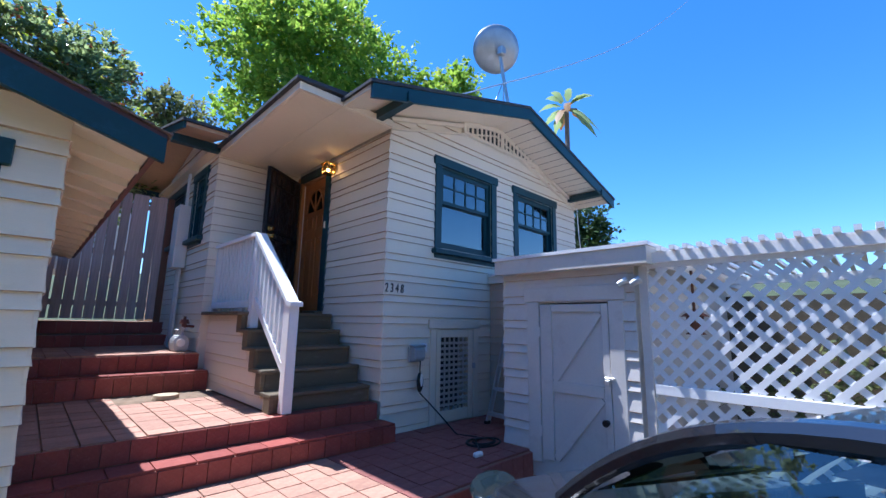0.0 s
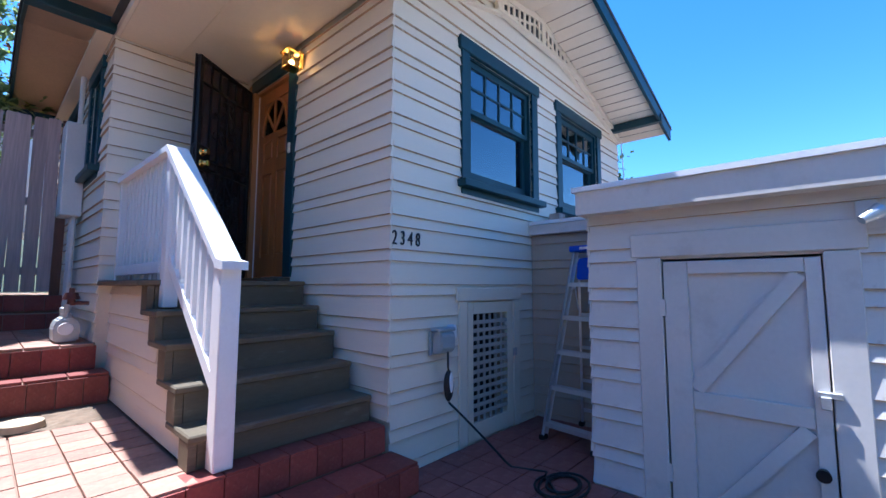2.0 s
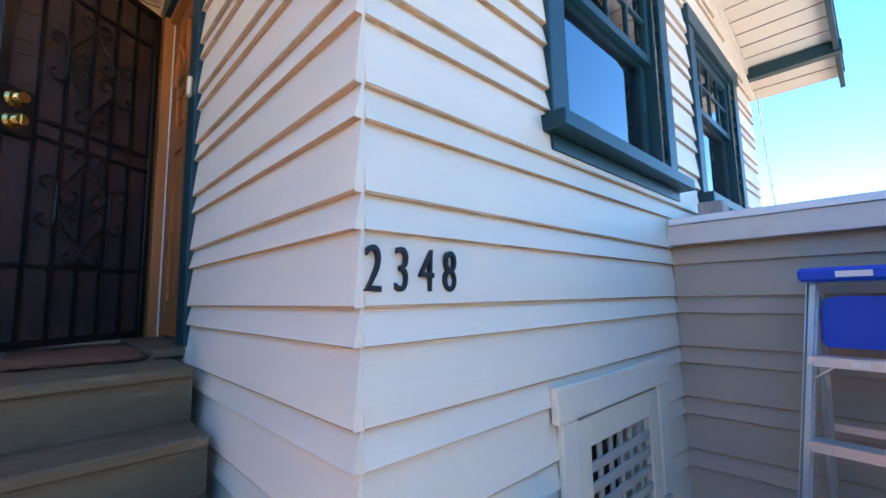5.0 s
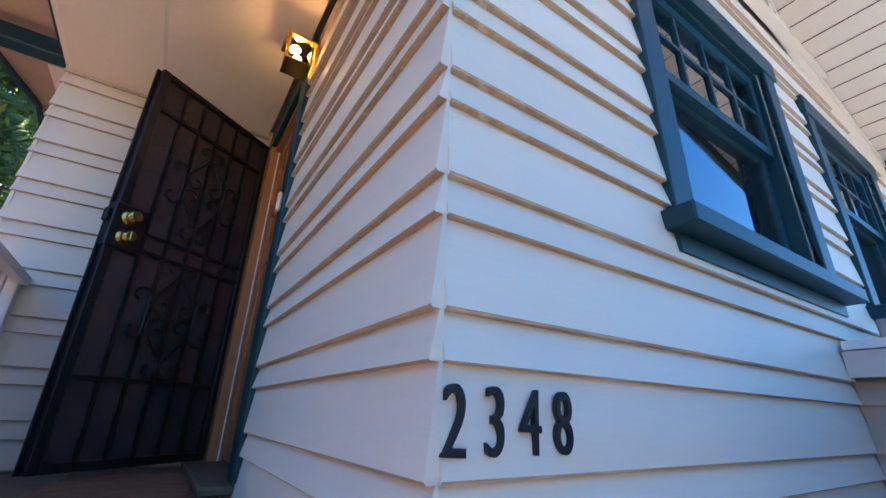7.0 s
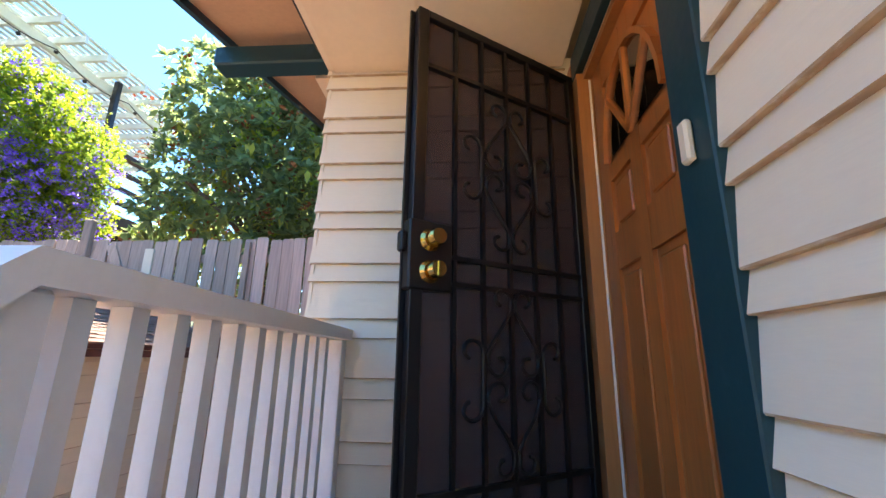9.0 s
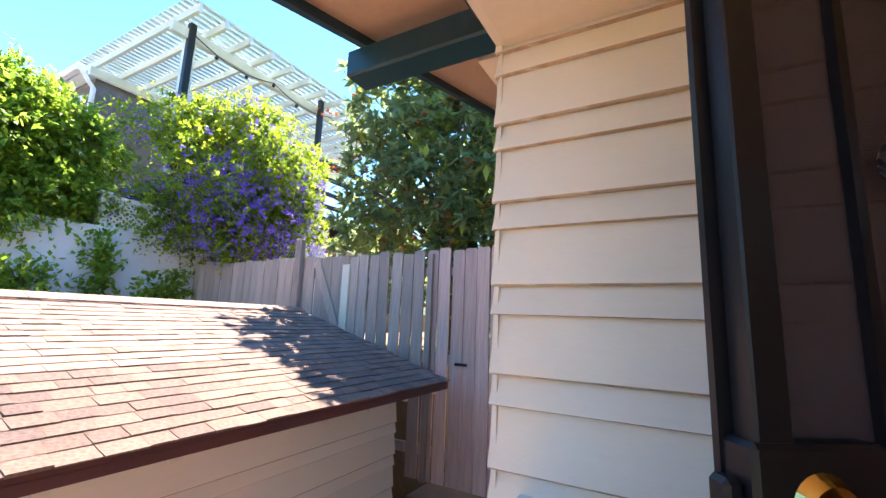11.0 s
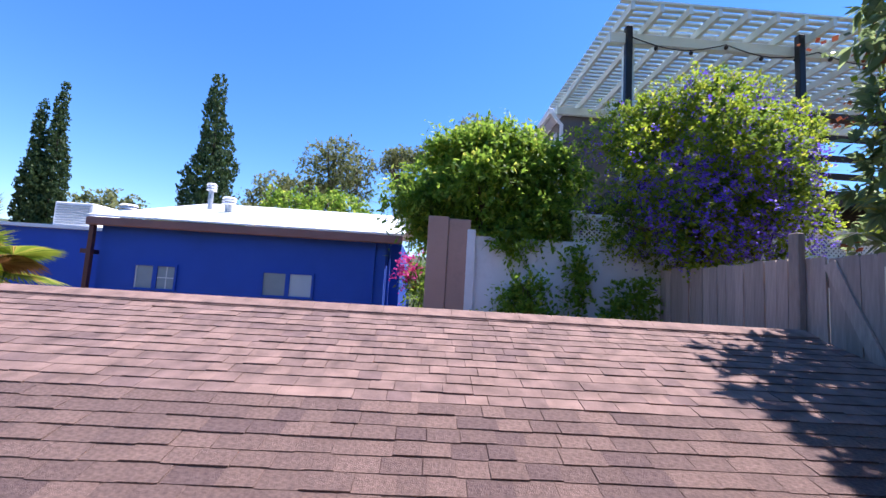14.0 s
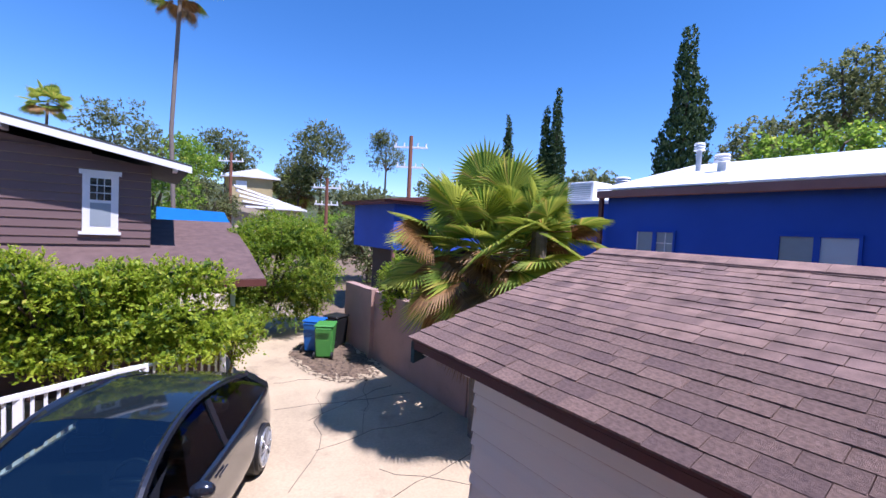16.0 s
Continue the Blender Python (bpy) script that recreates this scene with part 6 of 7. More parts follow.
dish = thing("satellite_dish", "grey satellite dish on a tripod mast on the roof", "satellite dish")
bm = bmesh.new()
rings = []
for k in range(6):
    r = 0.38 * k / 5
    rings.append([bm.verts.new((r * math.cos(t) * 1.08, r * math.sin(t), 0.12 * (k / 5) ** 2)) for t in [2 * math.pi * i / 32 for i in range(32)]] if k else [bm.verts.new((0, 0, 0))])
for i in range(32):
    bm.faces.new((rings[0][0], rings[1][i], rings[1][(i + 1) % 32]))
for a, b in zip(rings[1:], rings[2:]):
    for i in range(32):
        bm.faces.new((a[i], b[i], b[(i + 1) % 32], a[(i + 1) % 32]))
bmesh.ops.transform(bm, matrix=look((5.0, 4.05, 6.07), (6.6, 7.2, 8.2)) @ pose(0, 0, 0, 180), verts=bm.verts)
dm = part("reflector", bm, M_STEEL, dish, "grey dished reflector", smooth=True)
dm.modifiers.new("thick", "SOLIDIFY").thickness = 0.012
bm = bmesh.new()
bm_tube(bm, [(5.17, 3.9, 4.6), (5.05, 4.0, 5.6), (5.0, 4.03, 6.03)], 0.028, 10)
part("mast", bm, M_STEEL, dish)
bm = bmesh.new()
for q in ((4.75, 4.1, 4.68), (5.0, 4.4, 4.68), (5.4, 4.3, 4.55)):
    bm_tube(bm, [(5.06, 3.99, 5.5), q], 0.008, 6)
part("stay", bm, M_STEEL, dish)
boxes("bracket", M_STEEL, dish, (4.94, 5.06, 3.93, 4.04, 5.92, 6.08), bevel=0.02)
wire = thing("service_wire", "overhead service wire fixed to the gable bracket", "wire")
bm = bmesh.new()
p0, p1 = Vector((3.0, 3.42, 4.07)), Vector((16.0, 3.6, 13.6))
bm_tube(bm, [p0.lerp(p1, i / 16) - Vector((0, 0, 0.5 * math.sin(math.pi * i / 16))) for i in range(17)], 0.010, 6)
part("strand", bm, M_STEEL, wire)
bm = bmesh.new()
bm_tube(bm, [(7.36, 3.99, 3.78), (7.37, 3.97, 3.2), (7.42, 3.95, 2.7), (7.5, 3.93, 2.25)], 0.008, 6)
part("drop", bm, M_WHITE, wire)
bm = bmesh.new()
bm_tube(bm, [(8, 4.5, 2.75), (30, 6.0, 4.6)], 0.012, 6)
part("line", bm, M_BLACK, wire)

# ---- pergola house above the fence ----
pg = thing("pergola", "pale slatted pergola on dark posts above the garden", "pergola")
PX0, PX1, PY0, PY1, PZ = -8.2, -4.35, 8.45, 13.1, 7.72
far_end = lambda x: PY1 + (PX1 - x) * 0.75          # the cover's end runs askew
for x, y in ((-4.93, 8.76), (-4.8, 11.6)):
    bm = bmesh.new()
    bm_box(bm, x - 0.055, x + 0.055, y - 0.055, y + 0.055, 5.2, PZ + 0.05, bevel=0.012)
    part("post", bm, M_IRON, pg, "dark steel post")
boxes("post", M_PERGOLA, pg, (-5.25, -5.1, 8.8, 8.95, 5.2, PZ - 0.1))
boxes("beam", M_PERGOLA, pg, (-5.0, -4.92, PY0, far_end(-4.95), PZ - 0.24, PZ - 0.06), bevel=0.008)
boxes("beam", M_PERGOLA, pg, (-7.9, -7.82, PY0, far_end(-7.85), PZ - 0.24, PZ - 0.06), bevel=0.008)
for i in range(17):
    y = PY0 + 0.1 + i * 0.46
    x1 = PX1 if y < PY1 else PX1 - (y - PY1) / 0.75
    if x1 - PX0 > 0.4:
        boxes("rafter", M_PERGOLA, pg, (PX0, x1, y - 0.03, y + 0.03, PZ - 0.06, PZ + 0.07))
for i in range(28):
    x = PX1 - 0.03 - i * 0.14
    boxes("slat", M_PERGOLA, pg, (x - 0.036, x + 0.036, PY0 - 0.08, far_end(x), PZ + 0.071, PZ + 0.105))
# a string of small bulbs slung along the outer beam
lights = thing("string_lights", "dark cord of small bulbs slung under the pergola", "string lights")
cord = [(-4.88, 8.8 + i * 0.2, PZ - 0.16 - 0.16 * abs(math.sin(i * math.pi / 8))) for i in range(22)]
bm = bmesh.new()
bm_tube(bm, cord, 0.010, 5)
part("cord", bm, M_BLACK, lights)
for q in cord[2::3]:
    bm = bmesh.new()
    bmesh.ops.create_uvsphere(bm, u_segments=8, v_segments=6, radius=0.035, matrix=Matrix.Translation((q[0], q[1], q[2] - 0.05)))
    part("bulb", bm, M_BLACK, lights)
deck_t = thing("raised_deck", "dark stained raised deck under the pergola", "deck")
boxes("platform", M_DECK, deck_t, (-8.4, -4.9, 8.9, 16.0, 4.95, 5.19))
boxes("skirt", M_DECK, deck_t, (-8.3, -5.6, 9.3, 15.9, 3.05, 4.949))
for y in (8.95, 10.4, 11.8, 13.2, 14.6):
    boxes("deck_post", M_DECK, deck_t, (-5.06, -4.94, y - 0.06, y + 0.06, 3.05, 4.949))
    boxes("rail_post", M_DECK, deck_t, (-4.99, -4.905, y - 0.045, y + 0.045, 5.191, 6.40))
boxes("handrail", M_DECK, deck_t, (-5.02, -4.86, 8.95, 15.9, 6.401, 6.50), bevel=0.008)
for z in (5.45, 5.75, 6.10):
    boxes("rail", M_DECK, deck_t, (-4.96, -4.92, 8.96, 15.9, z - 0.05, z + 0.05))
gh = thing("hill_house", "grey-brown house with white gutters behind the pergola", "house")
boxes("wall", M_HILLWALL, gh, (-13.5, -9.0, 8.95, 16.0, 3.05, 8.0))
bm = bmesh.new()
bm_prism(bm, [(8.7, 7.98), (16.5, 7.98), (16.5, 8.08), (12.5, 8.75), (8.7, 8.10)], "x", -14, -8.95)
part("roof", bm, M_ROOFWHITE, gh)
boxes("gutter", M_WHITE, gh, (-14, -8.90, 8.55, 8.69, 7.96, 8.12), (-8.94, -8.85, 8.70, 12, 7.94, 8.10), bevel=0.02)
bm = bmesh.new()
bm_tube(bm, [(-8.9, 8.66, 7.97), (-8.92, 8.8, 7.8), (-8.95, 8.92, 7.7), (-8.95, 8.92, 3.1)], 0.05, 8)
part("downpipe", bm, M_WHITE, gh)
hw = boxes("window", M_WHITE, gh, (-10.6, -9.4, 8.90, 8.948, 6.55, 7.65))
boxes("pane", M_GLASSDARK, hw, (-10.52, -10.03, 8.893, 8.899, 6.62, 7.58), (-9.97, -9.48, 8.893, 8.899, 6.62, 7.58))


# ---- plants ----
def leaf_cloud(name, parent, lobes, n, size, material, flat=0.65, long=2.2, seed=1, shell=0.55, droop=0.0, spray=9, reach=3.0, rosette=False):
    """Sprays of small leaves growing out of overlapping lobes: ragged outside, with holes between the sprays."""
    rng = np.random.default_rng(seed)
    lob = np.array(lobes, float)
    ns = max(n // spray, 1)
    n = ns * spray
    vol = (lob[:, 3] * lob[:, 4] * lob[:, 5]) ** 0.67
    pick = rng.choice(len(lob), ns, p=vol / vol.sum())
    d = rng.normal(size=(ns, 3)); d /= np.linalg.norm(d, axis=1)[:, None]
    r = shell + (1.0 - shell) * rng.random(ns) ** 0.7
    base = lob[pick, :3] + d * lob[pick, 3:6] * r[:, None]
    go = d * 0.8 + rng.normal(size=(ns, 3)) * 0.55; go[:, 2] += 0.25 - droop
    go /= np.linalg.norm(go, axis=1)[:, None]
    far_ = np.where(rng.random(ns) < 0.12, 1.9, 1.0) * (0.5 + rng.random(ns)) * size * reach
    k = (np.arange(spray) + 0.5) / spray
    c = base[:, None, :] + go[:, None, :] * (far_[:, None] * k)[:, :, None]
    c[:, :, 2] -= (far_[:, None] * k ** 2 * 0.3)
    c = c.reshape(-1, 3) + rng.normal(size=(n, 3)) * size * 0.35
    g = np.repeat(go, spray, 0)
    ax = rng.normal(size=(n, 3)) * 0.75 + g; ax[:, 2] -= droop
    ax /= np.linalg.norm(ax, axis=1)[:, None]
    nr = rng.normal(size=(n, 3)) * 0.45 + g * 0.5; nr[:, 2] += flat * 2
    sd_ = np.cross(ax, nr); sd_ /= np.linalg.norm(sd_, axis=1)[:, None] + 1e-9
    s = size * (0.55 + 0.8 * rng.random(n))[:, None]
    if rosette:
        ax = rng.normal(size=(n, 3)) * 0.8 + g * 0.9; ax[:, 2] += 0.15
        ax /= np.linalg.norm(ax, axis=1)[:, None]
        sd_ = np.cross(ax, nr); sd_ /= np.linalg.norm(sd_, axis=1)[:, None] + 1e-9
        c = np.repeat(base + go * far_[:, None] * 0.4, spray, 0) + ax * s * 0.27 * long
    tip = c + ax * s * 0.5 * long / 2
    if rosette:
        tip[:, 2] -= s[:, 0] * 0.35
    v = np.stack([c - ax * s * 0.5 * long / 2, c + sd_ * s * 0.36, tip, c - sd_ * s * 0.36], 1).reshape(-1, 3)
    me = bpy.data.meshes.new(name)
    me.vertices.add(4 * n); me.vertices.foreach_set("co", v.ravel())
    me.loops.add(4 * n); me.loops.foreach_set("vertex_index", np.arange(4 * n))
    me.polygons.add(n); me.polygons.foreach_set("loop_start", np.arange(0, 4 * n, 4)); me.polygons.foreach_set("loop_total", np.full(n, 4))
    me.update(calc_edges=True)
    me.materials.append(material)
    ob = new(name, me)
    ob.parent = parent
    return ob


def limbs(parent, base, lobes, r, material=None, bend=0.2):
    bm = bmesh.new()
    base = Vector(base)
    mid = base.lerp(Vector(lobes[0][:3]), 0.5 if lobes[0][2] - base.z < 6 else 0.82)
    bm_tube(bm, [base - Vector((0, 0, 0.1)), base.lerp(mid, 0.5) + Vector((0.05, -0.04, 0)), mid], r, 8, r * 0.7)
    for l in lobes[:14 if lobes[0][2] - base.z < 6 else 7]:
        p = Vector(l[:3])
        bm_tube(bm, [mid, mid.lerp(p, 0.5) + Vector((random.uniform(-1, 1), random.uniform(-1, 1), 0.3)) * bend, p, p + Vector((random.uniform(-1, 1) * l[3] * 0.5, random.uniform(-1, 1) * l[4] * 0.5, l[5] * 0.7))], r * 0.55, 6, r * 0.1)
    return part("trunk", bm, material or M_BARK, parent)


def tree(name, label, base, lobes, n, size, material, r=0.12, seed=1, cat="tree", extra=(), inner=0, **kw):
    t = thing(name, label, cat)
    base = (base[0], base[1], base[2] if base[2] > 0.5 else -0.33)
    limbs(t, base, lobes, r)
    leaf_cloud("crown", t, lobes, n, size, material, seed=seed, **kw)
    # added inner leaves, painted darker to shade the crown's inside
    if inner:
        leaf_cloud("shaded_inner_foliage", t, [l[:3] + tuple(0.8 * v for v in l[3:]) for l in lobes], inner, size * 1.7, M_LEAFIN, seed=seed + 3, shell=0.15, reach=1.5)
    for mat2, n2, s2 in extra:
        leaf_cloud("blossom" if mat2 in (M_PURPLE, M_MAGENTA) else "foliage", t, lobes, n2, s2, mat2, seed=seed + 7, shell=0.85, long=1.2)
    return t


def blob(cx, cy, cz, rx, ry, rz, k, seed, spread=0.72):
    rng = random.Random(seed)
    out = [(cx, cy, cz, rx * 0.62, ry * 0.62, rz * 0.62)]
    for i in range(k):
        a, e = rng.uniform(0, 2 * math.pi), rng.uniform(-0.9, 1.3)
        out.append((cx + rx * spread * math.cos(a) * math.cos(e), cy + ry * spread * math.sin(a) * math.cos(e), cz + rz * spread * math.sin(e), rx * rng.uniform(0.2, 0.42), ry * rng.uniform(0.2, 0.42), rz * rng.uniform(0.2, 0.42)))
    return out


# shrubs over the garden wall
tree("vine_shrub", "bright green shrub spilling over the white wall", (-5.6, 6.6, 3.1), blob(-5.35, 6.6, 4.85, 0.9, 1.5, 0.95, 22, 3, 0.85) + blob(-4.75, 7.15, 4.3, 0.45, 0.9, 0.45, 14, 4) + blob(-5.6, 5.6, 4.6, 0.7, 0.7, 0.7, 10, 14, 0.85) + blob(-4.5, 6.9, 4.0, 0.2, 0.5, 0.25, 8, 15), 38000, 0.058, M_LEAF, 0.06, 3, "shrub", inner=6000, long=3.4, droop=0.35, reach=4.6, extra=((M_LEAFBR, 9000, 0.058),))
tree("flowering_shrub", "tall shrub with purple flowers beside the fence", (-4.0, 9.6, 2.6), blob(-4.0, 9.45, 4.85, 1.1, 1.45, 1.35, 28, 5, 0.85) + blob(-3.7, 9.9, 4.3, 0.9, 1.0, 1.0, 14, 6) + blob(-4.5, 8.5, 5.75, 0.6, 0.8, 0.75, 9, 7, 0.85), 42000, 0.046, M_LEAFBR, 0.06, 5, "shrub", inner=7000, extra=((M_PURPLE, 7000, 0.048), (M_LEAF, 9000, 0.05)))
tree("loquat_tree", "dark leafy loquat tree behind the fence", (-0.6, 10.3, 2.6), blob(-0.4, 10.05, 4.75, 1.6, 1.0, 1.95, 60, 8, 0.85) + blob(-0.7, 9.25, 5.75, 1.2, 0.5, 0.75, 16, 9) + blob(-1.75, 10.5, 4.0, 0.75, 0.7, 0.9, 16, 10, 0.8) + blob(0.4, 9.7, 4.2, 1.0, 0.6, 0.9, 16, 11, 0.85), 24000, 0.074, M_LEAFDK, 0.1, 8, extra=((M_RUST, 3200, 0.075), (M_LEAFBR, 2600, 0.075), (M_LEAFDK, 6000, 0.06)), long=4.0, shell=0.5, rosette=True, spray=11)
tree("yard_shrub", "leafy climbing shrub against the white wall", (-4.3, 7.4, 0.0), blob(-4.2, 6.95, 2.95, 0.22, 0.6, 0.5, 16, 11) + blob(-4.3, 7.75, 3.4, 0.15, 0.18, 0.75, 12, 12) + blob(-4.2, 8.5, 3.0, 0.22, 0.42, 0.5, 14, 13), 6500, 0.065, M_LEAF, 0.03, 11, "shrub")
fl_ = thing("hibiscus_shrub", "shrub with magenta flowers by the blue house", "shrub")
leaf_cloud("crown", fl_, blob(-7.3, 5.5, 3.1, 0.5, 0.4, 0.8, 6, 21), 2400, 0.07, M_LEAF, seed=21)
leaf_cloud("blossom", fl_, blob(-7.1, 5.22, 3.6, 0.35, 0.25, 0.4, 5, 22), 700, 0.075, M_MAGENTA, seed=22, long=1.1)
limbs(fl_, (-7.2, 5.6, 0), blob(-7.2, 5.6, 3.3, 0.5, 0.4, 0.8, 3, 21), 0.04)

_purple = bpy.data.objects["flowering_shrub"]
leaf_cloud("blossom", _purple, blob(-3.75, 9.5, 4.5, 1.1, 1.2, 1.15, 20, 16) + blob(-3.5, 9.0, 4.3, 0.7, 0.8, 0.8, 10, 17), 15000, 0.042, M_PURPLE, seed=18, shell=0.8, long=1.2, spray=12, reach=2.5)
tree("patio_shrub", "dark shrubs behind the white lattice", (5.6, -1.0, 0), blob(5.7, -0.6, 0.8, 0.9, 1.9, 0.75, 18, 19), 6000, 0.08, M_LEAFGR, 0.04, 19, "shrub", extra=((M_RUST, 700, 0.07),))

# trees round the house
tree("shade_tree", "large bright green shade tree behind the house", (6.0, 14.0, 0), blob(6.4, 13.2, 9.8, 3.6, 2.6, 3.2, 44, 31, 0.78) + blob(9.7, 10.6, 9.4, 2.0, 1.6, 1.6, 18, 32, 0.78), 38000, 0.15, M_LEAF, 0.25, 31, extra=((M_LEAFBR, 7000, 0.16),), long=2.8)
tree("olive_tree", "grey-green tree far behind the house", (5.0, 27.0, 0), blob(4.6, 26.0, 11.5, 2.3, 2, 2.2, 12, 33), 6000, 0.2, M_LEAFGR, 0.2, 33)
tree("backyard_tree", "dark green tree behind the garage", (-1.0, 15.6, 2.6), blob(-1.9, 15.4, 6.3, 1.7, 1.4, 1.9, 16, 35), 9000, 0.12, M_LEAFDK, 0.2, 35, long=3.0)
tree("hedge_tree", "dark columnar tree beyond the house corner", (14.1, 7.1, 0), [(14.1, 7.1, 1.2 + 0.5 * i, 0.95 - 0.05 * i, 0.95 - 0.05 * i, 0.7) for i in range(9)], 12000, 0.16, M_CYP, 0.15, 37)

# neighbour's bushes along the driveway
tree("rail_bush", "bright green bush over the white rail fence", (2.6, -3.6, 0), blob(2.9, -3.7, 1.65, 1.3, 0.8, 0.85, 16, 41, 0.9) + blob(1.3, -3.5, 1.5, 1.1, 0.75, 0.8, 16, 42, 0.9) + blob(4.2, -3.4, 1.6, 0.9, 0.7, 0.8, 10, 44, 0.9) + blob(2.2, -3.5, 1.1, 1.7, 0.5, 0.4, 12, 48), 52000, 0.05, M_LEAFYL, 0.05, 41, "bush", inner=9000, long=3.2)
tree("drive_bush", "green bush beside the drive", (0.25, -4.7, 0), blob(0.2, -4.5, 0.75, 0.45, 0.45, 0.7, 9, 43), 4500, 0.06, M_LEAFBR, 0.04, 43, "bush")
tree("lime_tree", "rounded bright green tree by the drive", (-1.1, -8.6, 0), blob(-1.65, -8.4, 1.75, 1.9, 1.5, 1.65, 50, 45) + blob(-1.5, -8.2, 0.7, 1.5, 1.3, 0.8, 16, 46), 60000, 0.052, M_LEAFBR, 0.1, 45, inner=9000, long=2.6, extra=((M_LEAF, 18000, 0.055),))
tree("wall_vine", "yellow-green vine on the pink wall", (-3.45, -4.0, 0), blob(-3.15, -3.95, 1.75, 0.35, 0.5, 0.7, 14, 47), 7000, 0.06, M_LEAFBR, 0.03, 47, "vine")


def fan_palm(name, label, at, trunk_h, n_green, n_dead, reach, seed, trunk_r=0.16, blade=0.62):
    p = thing(name, label, "palm tree")
    rng = random.Random(seed)
    bm = bmesh.new()
    bm_tube(bm, [(at[0], at[1], at[2] - 0.1), (at[0] + 0.02 * trunk_h, at[1], at[2] + trunk_h * 0.5), (at[0], at[1], at[2] + trunk_h)], trunk_r, 12, trunk_r * 0.85)
    part("trunk", bm, M_PALMBARK, p)
    head = Vector((at[0], at[1], at[2] + trunk_h))
    for i in range(n_green + n_dead):
        dead = i >= n_green
        a = i * 2.39996 + rng.uniform(-0.2, 0.2)
        e = ((rng.uniform(0.2, 1.0) if i % 5 == 0 else rng.uniform(-1.3, 0.2)) if dead else 1.4 - 1.95 * (i / max(n_green, 1)) + rng.uniform(-0.25, 0.25))
        d = Vector((math.cos(a) * math.cos(e), math.sin(a) * math.cos(e), math.sin(e)))
        L1 = reach * rng.uniform(0.38, 0.74)
        hub = head + d * L1 - Vector((0, 0, 0.10 * L1))
        side = d.cross(Vector((0, 0, 1))).normalized()
        tw = rng.uniform(-0.7, 0.7)
        side = (side * math.cos(tw) + side.cross(d).normalized() * math.sin(tw)).normalized()
        upv = side.cross(d).normalized()
        verts, faces = [], []
        # stalk
        w = 0.014
        for q in (head, hub):
            verts += [q + side * w, q - side * w, q + upv * w]
        faces += [(0, 1, 4, 3), (1, 2, 5, 4), (2, 0, 3, 5)]
        nb = 38
        R_ = reach * blade * rng.uniform(0.85, 1.1) * (0.85 if dead else 1)
        for k in range(nb):
            t = (k / (nb - 1) - 0.5) * 2
            b_ang = t * (1.55 if dead else 1.9)
            l = R_ * (1.0 - 0.28 * abs(t))
            dirk = (d * math.cos(b_ang) + side * math.sin(b_ang)).normalized()
            fold = upv * (0.10 * abs(t))
            dirk = (dirk + fold).normalized()
            wd = side.cross(dirk)
            perp = dirk.cross(upv).normalized()
            m_ = hub + dirk * l * 0.6 + Vector((0, 0, -0.03 * l))
            tip = hub + dirk * l * rng.uniform(0.93, 1.04) + Vector((0, 0, -(0.34 if dead else 0.13 + 0.10 * abs(t)) * l))
            hw = R_ * 0.034
            o = len(verts)
            verts += [hub, m_ + perp * hw + upv * 0.012, m_ - perp * hw + upv * 0.012, m_ - upv * 0.008, tip]
            faces += [(o, o + 1, o + 3), (o, o + 3, o + 2), (o + 1, o + 4, o + 3), (o + 2, o + 3, o + 4)]
        ob = new("frond", raw_mesh("frond", [tuple(v) for v in verts], faces, M_DEADFROND if dead else M_FROND))
        ob.parent = p
        if dead and i == n_green:
            tagged(ob, "dry brown hanging frond")
    return p


fan_palm("fan_palm", "low bushy fan palm with brown lower fronds", (-2.85, -0.35, DZ), 3.0, 54, 46, 1.72, 51, trunk_r=0.2, blade=0.46)
fan_palm("young_fan_palm", "young bright green fan palm behind the garage roof", (-2.85, 0.70, DZ), 3.4, 13, 4, 0.85, 58, trunk_r=0.13, blade=0.62)
fan_palm("tall_fan_palm", "very tall slim fan palm beyond the houses", (0.35, -25.6, DZ), 17.0, 22, 10, 1.9, 53, trunk_r=0.13)
fan_palm("far_fan_palm", "small fan palm on the far slope", (11.5, -62, 9), 6.5, 22, 8, 2.4, 55)
fan_palm("roadside_palm", "dusty palm among far trees", (-16.5, -60, 2), 6.0, 26, 14, 3.6, 56)


def strelitzia(at):
    p = thing("banana_palm", "ragged broad-leaved banana palm behind the roof", "palm tree")
    bm = bmesh.new()
    bm_tube(bm, [at, (at[0] + 0.2, at[1], at[2] + 11.2)], 0.12, 8, 0.10)
    part("trunk", bm, M_PALMBARK, p)
    rng = random.Random(9)
    for i in range(17):
        a, e = i * 2.4, rng.uniform(-0.5, 1.35)
        h = Vector((at[0] + 0.2, at[1], at[2] + 11.2))
        d = Vector((math.cos(a) * math.cos(e), math.sin(a) * math.cos(e), math.sin(e)))
        s = d.cross(Vector((0, 0, 1))).normalized()
        verts, faces = [], []
        for k in range(9):
            t = k / 8
            c = h + d * (0.3 + 1.2 * t) - Vector((0, 0, 0.7 * t * t))
            w = 0.24 * math.sin(math.pi * min(1, t * 0.9 + 0.1)) * rng.uniform(0.6, 1.0)
            verts += [c - s * w - Vector((0, 0, 0.1 * w)), c, c + s * w - Vector((0, 0, 0.1 * w))]
        for k in range(8):
            for j in range(2):
                o = 3 * k + j
                faces.append((o, o + 1, o + 4, o + 3))
        ob = new("frond", raw_mesh("frond", [tuple(v) for v in verts], faces, M_LEAFDK if i % 4 else M_DEADFROND))
        ob.parent = p


strelitzia((15.4, 8.6, -0.33))


